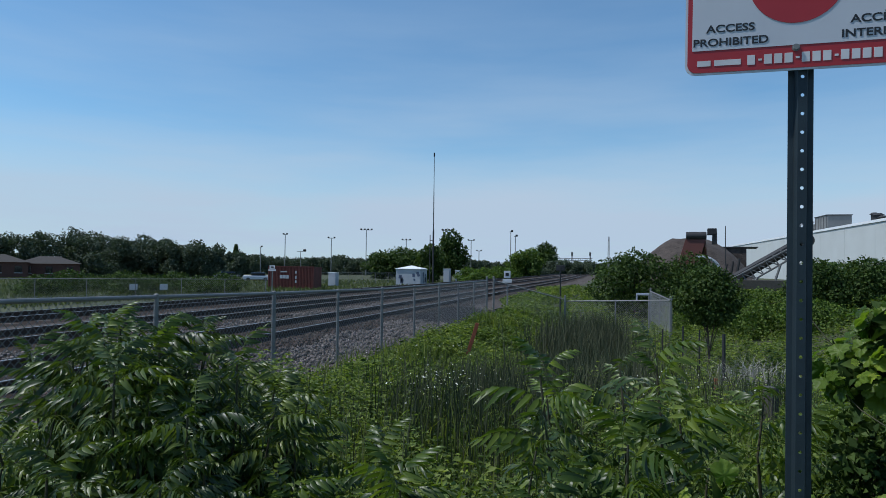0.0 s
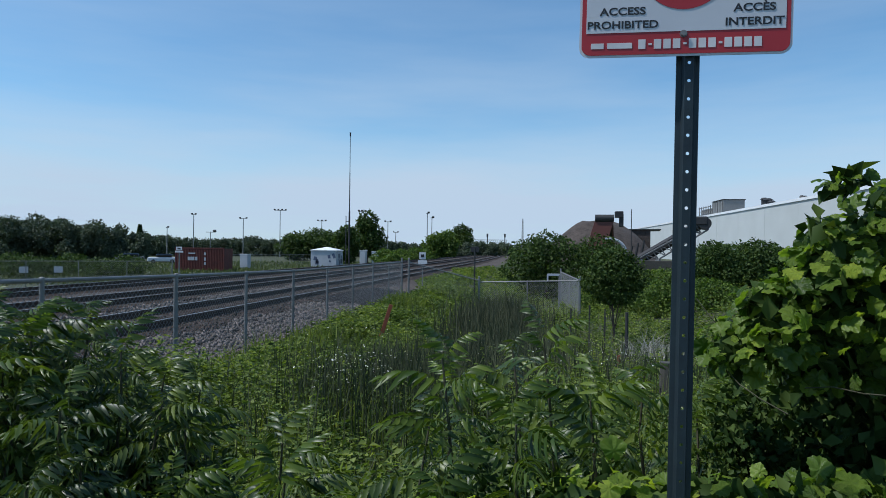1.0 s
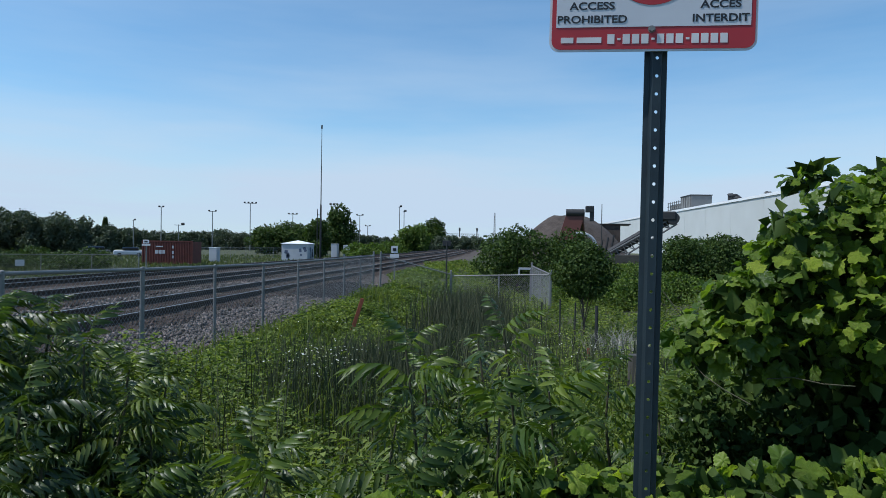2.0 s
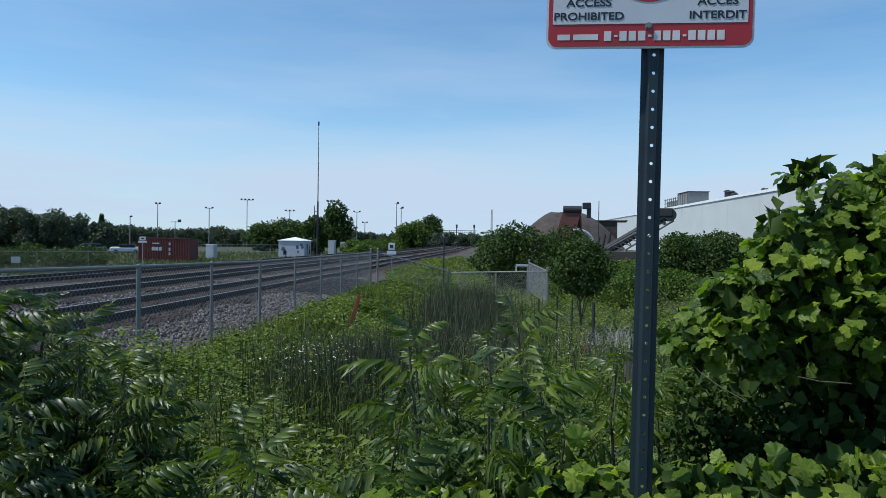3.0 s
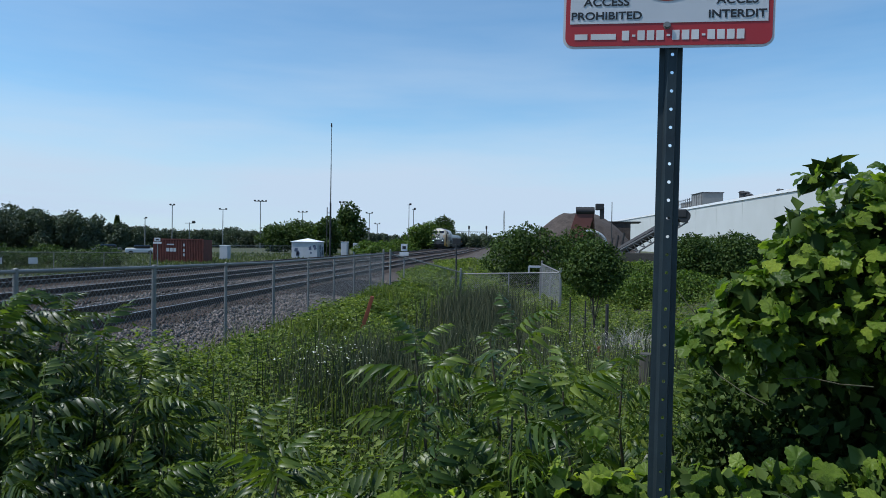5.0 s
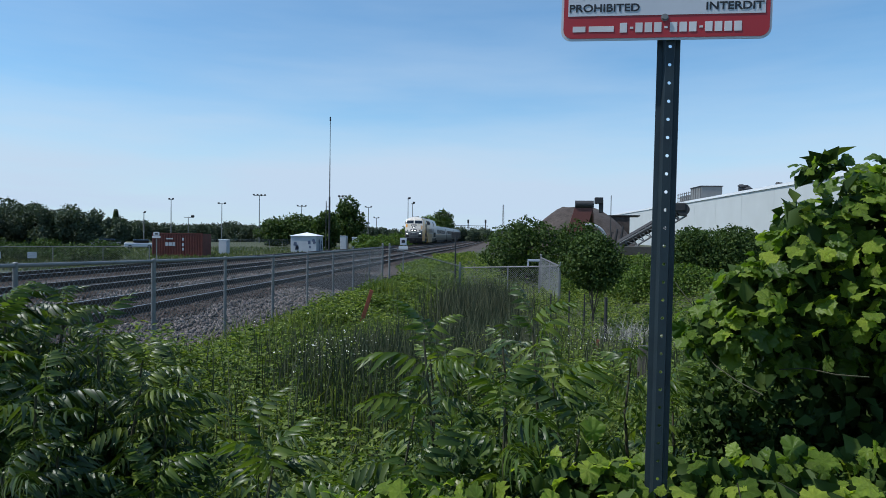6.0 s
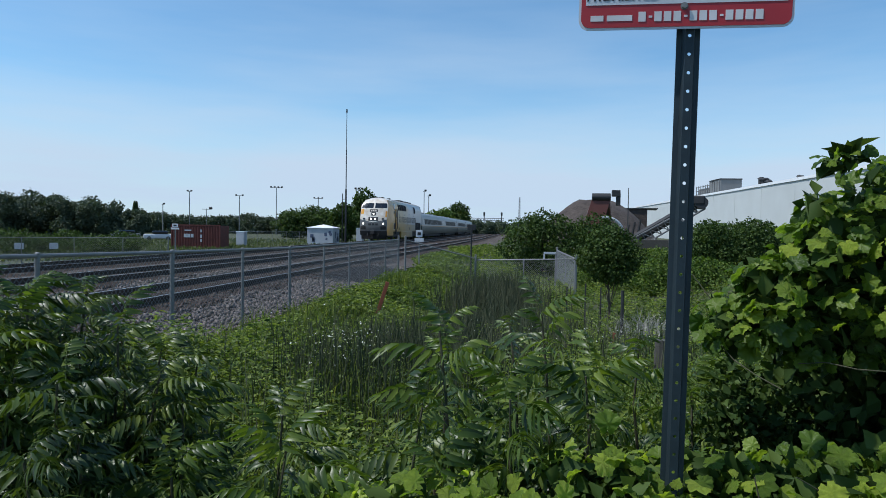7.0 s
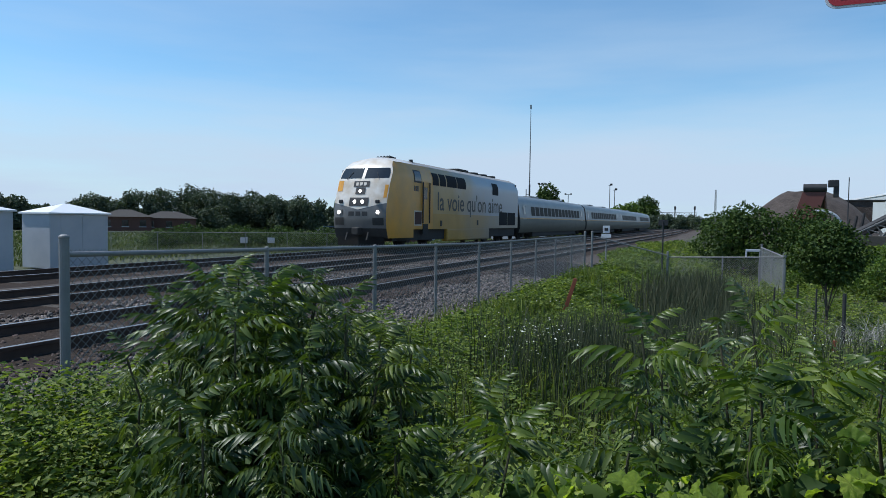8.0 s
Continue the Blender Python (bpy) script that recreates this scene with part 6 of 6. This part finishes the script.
def leaf_pose(p, d, nrm, s):
    """A pose with +y along d and +z near nrm."""
    y = Vector(d).normalized()
    x = y.cross(Vector(nrm)).normalized()
    z = x.cross(y)
    m = Matrix((x, y, z)).transposed().to_4x4()
    return Matrix.Translation(p) @ m @ Matrix.Diagonal((s, s, s, 1))


def vine_mass(label, blobs, n_parts, n_rest, size, seed, inner=1500, stems=10, name="wild_grape_vine"):
    rng = np.random.default_rng(seed)
    rnd = random.Random(seed)
    t = empty(name)
    tagged(t, label, "vine")
    eye = np.array([0, 0, 1.6])
    c, d = crown_points(blobs, (n_parts + n_rest) * 3, rng, 0.82)
    # leaves on the outer faces only: not inside another clump
    ok = np.ones(len(c), bool)
    for b in blobs:
        q = (c - np.array(b[:3])) / np.array(b[3:6])
        ok &= (q ** 2).sum(1) > 0.55
    c, d = c[ok][: n_parts + n_rest], d[ok][: n_parts + n_rest]
    vis = ((eye - c) * d).sum(1) + 0.35 * d[:, 2]
    order = np.argsort(-vis)
    rest_v, rest_t, off = [], [], 0
    for i, k in enumerate(order):
        nrm = Vector(d[k] * 0.4 + rng.normal(size=3) * 0.45 + np.array([-0.35, -0.15, 0.8]))
        ax = Vector(d[k] * 0.6 + rng.normal(size=3) * 0.55 + np.array([0, 0, -0.5]))
        s = size * rnd.uniform(0.45, 1.3)
        m = leaf_pose(c[k], ax, nrm, s)
        if i < n_parts:
            vine_leaf(t, m, rnd.randrange(4))
        else:
            V, T = VLEAF[rnd.randrange(4)]
            M = np.array(m)
            rest_v.append(V @ M[:3, :3].T + M[:3, 3])
            rest_t.append(T + off)
            off += len(V)
    if rest_v:
        ob = tri_mesh("leaf_mass", np.concatenate(rest_v), np.concatenate(rest_t), M_VINE, t)
        ob["kind"] = "stuff"
    # dark filler leaves: the shade in the vine's core is put into their colour
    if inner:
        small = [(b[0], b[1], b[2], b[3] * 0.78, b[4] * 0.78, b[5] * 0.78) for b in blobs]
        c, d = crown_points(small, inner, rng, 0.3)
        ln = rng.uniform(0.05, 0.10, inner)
        ob = leaves_object("vine_shade_leaves", c, rng.normal(size=(inner, 3)), rng.normal(size=(inner, 3)), ln, ln * 0.7, M_TREED, t)
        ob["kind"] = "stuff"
    for k in range(stems):
        b = max((blobs[rnd.randrange(len(blobs))] for _ in range(3)), key=lambda q: q[3])
        bm = nb()
        p = Vector(b[:3]) + Vector((rnd.uniform(-1, 1) * b[3], rnd.uniform(-1, 0.2) * b[4], rnd.uniform(-1, 0.2) * b[5]))
        v = Vector((rnd.uniform(-1, 1), rnd.uniform(-0.6, 0.3), rnd.uniform(-0.6, 0.8))).normalized() * 0.09
        for j in range(3):
            q = p + v
            rod(bm, p, q, 0.0022, 0.0018, n=5)
            v = (v + Vector((rnd.uniform(-1, 1), rnd.uniform(-1, 1), rnd.uniform(-1, 0.7))) * 0.03).normalized() * 0.09
            p = q
        part("stem", bm, M_STEM, t)
    return t


SWAYING = []


def build_near_plants():
    rnd = random.Random(77)
    # the big thicket in front of the fence
    for k, (az, r, h, n) in enumerate(((45, 3.1, 1.30, 24), (41.5, 2.95, 1.34, 24), (38.5, 3.2, 1.36, 24), (36, 3.0, 1.26, 22), (34, 2.75, 1.08, 20), (39.5, 2.5, 1.16, 22), (43.5, 2.6, 1.14, 22), (36.5, 2.4, 0.98, 20), (47.5, 2.9, 1.12, 20),
                                       (42, 3.4, 1.34, 20), (38, 3.55, 1.36, 20), (31, 2.4, 0.86, 16), (41, 2.2, 0.98, 20), (46, 2.3, 0.94, 18), (49.5, 3.2, 1.06, 16), (34.5, 3.3, 1.16, 18),
                                       (31.5, 2.9, 0.98, 16), (47, 3.5, 1.26, 18), (40.5, 3.1, 1.38, 22),
                                       (44.5, 2.8, 1.28, 22), (42.5, 3.2, 1.40, 22), (39, 2.8, 1.32, 22), (37, 3.3, 1.36, 22), (35, 3.0, 1.24, 20), (33, 3.05, 1.14, 18), (46.5, 3.15, 1.30, 20), (30, 2.75, 0.98, 16), (40.5, 2.75, 1.22, 22), (48.5, 2.6, 1.0, 18), (29.5, 2.95, 1.08, 16), (27.8, 3.0, 0.92, 14), (45.5, 3.3, 1.38, 20), (43.5, 3.0, 1.38, 20))):
        p = bearing(az, r)
        sumac(p.x, p.y, h + 0.04, int(n * 1.6), 100 + k, low=0.30, scale=0.68, label="tall sumac in a dense dark green thicket", young=k % 5 == 1)
    # shrubs in the middle
    for k, (x, y, h, n) in enumerate(((-0.20, 2.40, 1.34, 15), (0.16, 2.62, 1.40, 14), (-0.42, 2.15, 1.12, 14), (0.05, 2.05, 1.16, 15), (-0.72, 1.95, 1.02, 13), (-0.95, 2.35, 0.98, 12), (0.30, 2.35, 1.20, 14), (0.66, 2.75, 1.04, 12), 
                                      (-0.02, 2.85, 1.30, 12), (0.42, 2.75, 1.24, 12), (-0.32, 2.75, 1.18, 12), (0.2, 2.1, 1.1, 13), (-0.25, 1.8, 0.98, 13), (-1.15, 2.1, 0.86, 11))):
        SWAYING.append((sumac(x, y, h, int(n * 1.6), 200 + k, low=0.26, scale=0.84, young=k % 3 != 2), k))
    # vine over a bush beside the post
    vine_mass("wild grape vine climbing over a bush coloured dark for shade", [(1.40, 2.45, 1.68, 0.24, 0.26, 0.25), (1.62, 2.42, 1.80, 0.24, 0.24, 0.24), (1.17, 2.42, 1.62, 0.17, 0.20, 0.21), (1.00, 2.40, 1.49, 0.16, 0.18, 0.18), (0.84, 2.40, 1.37, 0.15, 0.18, 0.15), (0.71, 2.42, 1.27, 0.11, 0.14, 0.09),
                                                            (1.25, 2.36, 1.36, 0.27, 0.22, 0.18), (1.58, 2.36, 1.42, 0.30, 0.26, 0.28), (1.75, 2.2, 1.10, 0.30, 0.26, 0.28), (1.02, 2.38, 1.25, 0.18, 0.16, 0.10), (1.02, 2.32, 1.84, 0.07, 0.06, 0.03), (0.95, 2.36, 1.70, 0.05, 0.06, 0.04)],
              300, 1500, 0.053, 8, 3200, 16)
    # the bush that carries the vine, added dark to paint its hollow's shade
    tree("bush", "bush added under the vine, coloured dark as its hollow's shade", (1.45, 2.85, 0.0), 1.62, 1.15, 0.06, 8000, 91, M_TREED, 0.03, 0.02, 12, "bush")
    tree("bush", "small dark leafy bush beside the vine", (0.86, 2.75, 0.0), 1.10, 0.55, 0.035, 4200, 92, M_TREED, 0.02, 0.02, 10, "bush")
    vine_mass("low trailing vine leaves at the foot of the post", [(0.56, 2.02, 0.82, 0.24, 0.20, 0.11), (0.82, 1.98, 0.86, 0.26, 0.20, 0.10), (1.08, 1.98, 0.88, 0.26, 0.20, 0.10), (1.34, 1.95, 0.92, 0.26, 0.22, 0.11), (1.58, 1.9, 0.96, 0.26, 0.22, 0.12), (0.42, 1.85, 0.74, 0.22, 0.18, 0.12), (0.95, 1.75, 0.72, 0.45, 0.24, 0.12), (0.60, 1.72, 0.72, 0.28, 0.2, 0.12)], 290, 620, 0.056, 9, 1600, 10)
    vine_mass("broad bright green leaves under the sumac", [(0.06, 1.68, 0.72, 0.34, 0.24, 0.16), (-0.25, 1.75, 0.72, 0.32, 0.24, 0.16), (0.22, 1.95, 0.80, 0.24, 0.24, 0.16), (-0.55, 1.85, 0.64, 0.28, 0.24, 0.15)], 260, 360, 0.055, 10, 1600, 6)
    # smaller weeds under everything near the eye
    rng = np.random.default_rng(90)
    n = 16000
    r = rng.uniform(1.25, 4.0, n)
    az = np.radians(rng.uniform(-42, 66, n))
    x, y = -np.sin(az) * r, np.cos(az) * r
    top = 0.30 + 0.30 * np.clip((3.2 - r) / 2, 0, 1)
    top = top * (1 + 0.5 * np.array([noise.noise((a * 1.4, b * 1.4, 3)) for a, b in zip(x, y)]))
    c = np.stack([x, y, ground_many(x, y) + top * rng.random(n) ** 0.5 * 1.25], 1)
    d = np.stack([rng.normal(size=n), rng.normal(size=n), rng.uniform(-0.3, 0.5, n)], 1)
    ln = rng.uniform(0.035, 0.085, n)
    ob = leaves_object("near_weeds", c, d, rng.normal(size=(n, 3)) * 0.5 + [0, 0, 1], ln, ln * rng.uniform(0.35, 0.65, n), M_WEED)
    tagged(ob, "thick low green weeds underfoot", "weeds", kind="stuff")


def build_thicket_shade():
    """Small dark leaves added deep inside the thickets, shade put into their colour."""
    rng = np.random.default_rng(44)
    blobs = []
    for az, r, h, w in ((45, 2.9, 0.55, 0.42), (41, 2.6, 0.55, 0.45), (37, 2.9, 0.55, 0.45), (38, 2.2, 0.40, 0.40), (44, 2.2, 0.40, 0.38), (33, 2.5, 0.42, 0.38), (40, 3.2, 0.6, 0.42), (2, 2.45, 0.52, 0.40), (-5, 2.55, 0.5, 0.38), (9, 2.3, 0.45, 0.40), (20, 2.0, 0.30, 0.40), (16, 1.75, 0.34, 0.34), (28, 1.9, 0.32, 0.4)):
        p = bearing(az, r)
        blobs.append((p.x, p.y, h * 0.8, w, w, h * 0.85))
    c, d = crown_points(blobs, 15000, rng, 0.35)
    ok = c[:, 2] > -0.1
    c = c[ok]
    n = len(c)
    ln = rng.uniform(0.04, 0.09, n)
    ob = leaves_object("thicket_shade_leaves", c, rng.normal(size=(n, 3)) - [0, 0, 0.3], rng.normal(size=(n, 3)) * 0.6 + [0, 0, 0.8], ln, ln * 0.5, M_TREED)
    tagged(ob, "dark leaves added as painted shade inside the sumac thickets", "undergrowth", kind="stuff")


def build_small_things():
    # dark gravel pad between the gate and the nearest track
    rim = []
    for k in range(40):
        a = 2 * math.pi * k / 40
        r = 1 + 0.16 * noise.noise((math.cos(a) * 2, math.sin(a) * 2, 4))
        rim.append((-5.75 + 1.05 * r * math.copysign(abs(math.cos(a)) ** 0.6, math.cos(a)), 22.6 + 3.6 * r * math.copysign(abs(math.sin(a)) ** 0.6, math.sin(a)), 0))
    vv = [(-5.75, 22.6, 0.02)] + [(x, y, float(np.interp(x, [-9.9, -6.3, -5.7, -5.0, -4.4], [-0.04, 0.0, -0.10, -0.14, -0.15])) + 0.045) for x, y, _ in rim]
    pad = mesh_object("gravel_pad", vv, [(0, 1 + k, 1 + (k + 1) % 40) for k in range(40)], M_PAD)
    tagged(pad, "dark compacted gravel pad beside the tracks", "gravel pad", kind="structure")
    # orange survey stake, leaning
    bm = nb()
    box(bm, 0.075, 0.03, 0.95, pose(0, 0, 0.4), bevel=0.006)
    s = part("survey_stake", bm, M_ORANGE)
    s.matrix_basis = pose(-3.05, 12.6, ground_z(-3.05, 12.6) - 0.05, 0, 17, 10)
    tagged(s, "leaning orange painted wooden survey stake", "stake")
    bm = nb()
    box(bm, 0.05, 0.03, 0.45, pose(0, 0, 0.2), bevel=0.006)
    s = part("survey_stake", bm, M_ORANGE)
    s.matrix_basis = pose(1.32, 10.6, ground_z(1.32, 10.6) + 0.1, 0, 3, 0)
    tagged(s, "short orange survey stake in the grass", "stake")
    for x, y, h, r in ((1.25, 15.0, 1.25, 0.02), (1.62, 15.3, 1.15, 0.018), (1.86, 13.5, 1.2, 0.035), (0.95, 17.0, 1.0, 0.02)):
        bm = nb()
        rod(bm, (0, 0, -0.2), (0, 0, h), r, r * 0.9, n=8)
        s = part("steel_stake", bm, M_DARKSTEEL)
        s.matrix_basis = pose(x, y, ground_z(x, y))
        tagged(s, "thin dark steel stake in the meadow", "stake", group="meadow stakes")
    # weathered stump of a post
    bm = nb()
    rod(bm, (0, 0, -0.2), (0.01, 0, 0.62), 0.085, 0.075, n=12)
    s = part("wooden_post", bm, M_DARKWOOD)
    s.matrix_basis = pose(1.42, 7.3, -0.2)
    tagged(s, "short weathered dark wooden post", "post")
    # trackside notice boards on posts
    for x, y, z, h, lab in ((-4.55, 26.5, -0.1, 1.62, "small white trackside notice on a thin post"), (-28.96, 50.2, -1.0, 2.65, "white trackside notice on a post beside the container")):
        k = 1.0 if y < 40 else 1.9
        t = empty("trackside_notice", pose(x, y, z) @ Matrix.Diagonal((k, 1, 1, 1)))
        tagged(t, lab, "notice", group="trackside notices")
        bm = nb()
        rod(bm, (0, 0.02, -0.2), (0, 0.02, h), 0.028)
        part("post", bm, M_GALV, t)
        bm = nb()
        box(bm, 0.27, 0.015, 0.29, pose(0, -0.02, h - 0.16), bevel=0.004)
        brd = part("board", bm, M_WHITE, t)
        bm = nb()
        box(bm, 0.14, 0.01, 0.12, pose(0, -0.034, h - 0.16))
        part("symbol", bm, M_INK, brd, "dark square symbol")
        bm = nb()
        box(bm, 0.38, 0.015, 0.15, pose(0, -0.02, h - 0.42), bevel=0.004)
        part("lower_board", bm, M_WHITE, t)
    t = empty("thin_marker", pose(-2.35, 26.0, -0.5))
    tagged(t, "dark thin marker post with a flat head", "marker post")
    bm = nb()
    rod(bm, (0, 0, -0.2), (0, 0, 2.2), 0.03)
    part("post", bm, M_DARKSTEEL, t)
    bm = nb()
    box(bm, 0.34, 0.03, 0.22, pose(0, 0, 2.15), bevel=0.01)
    part("head", bm, M_DARKSTEEL, t)
    # pale bracket on a post behind the ditch fence
    q = bearing(-1.6, 27.0)
    t = empty("marker_bracket", pose(q.x, q.y, ground_z(q.x, q.y)))
    tagged(t, "pale metal bracket on a short post behind the fence", "marker post")
    bm = nb()
    rod(bm, (0.28, 0, -0.2), (0.28, 0, 1.5), 0.035)
    part("post", bm, M_GALV, t)
    bm = nb()
    box(bm, 0.5, 0.05, 0.09, pose(0.04, 0, 1.50), bevel=0.01)
    part("top_bar", bm, M_HUT, t)
    bm = nb()
    box(bm, 0.06, 0.05, 0.22, pose(-0.19, 0, 1.36), bevel=0.01)
    part("side_bar", bm, M_HUT, t)
    # notices on the far fence
    for az in (38.4, 40.6):
        p = bearing(az, 50 / max(0.9, math.cos(radians(az - 42))) * 0.985)
        bm = nb()
        box(bm, 0.5, 0.02, 0.4, bevel=0.004)
        s = part("fence_notice", bm, M_WHITE)
        s.matrix_basis = pose(p.x, p.y - 0.12, 0.05, 0, 0, az)
        tagged(s, "small white notice hung on the far fence", "notice")


build_stones()
build_meadow()
build_near_plants()
build_thicket_shade()
build_small_things()
fence_line("chain link fence returning away from the ditch", (1.58, 23.0), (1.15, 28.5), -0.62, -0.5, 2.8, pitch=0.08, wire_r=0.0022)


motions()
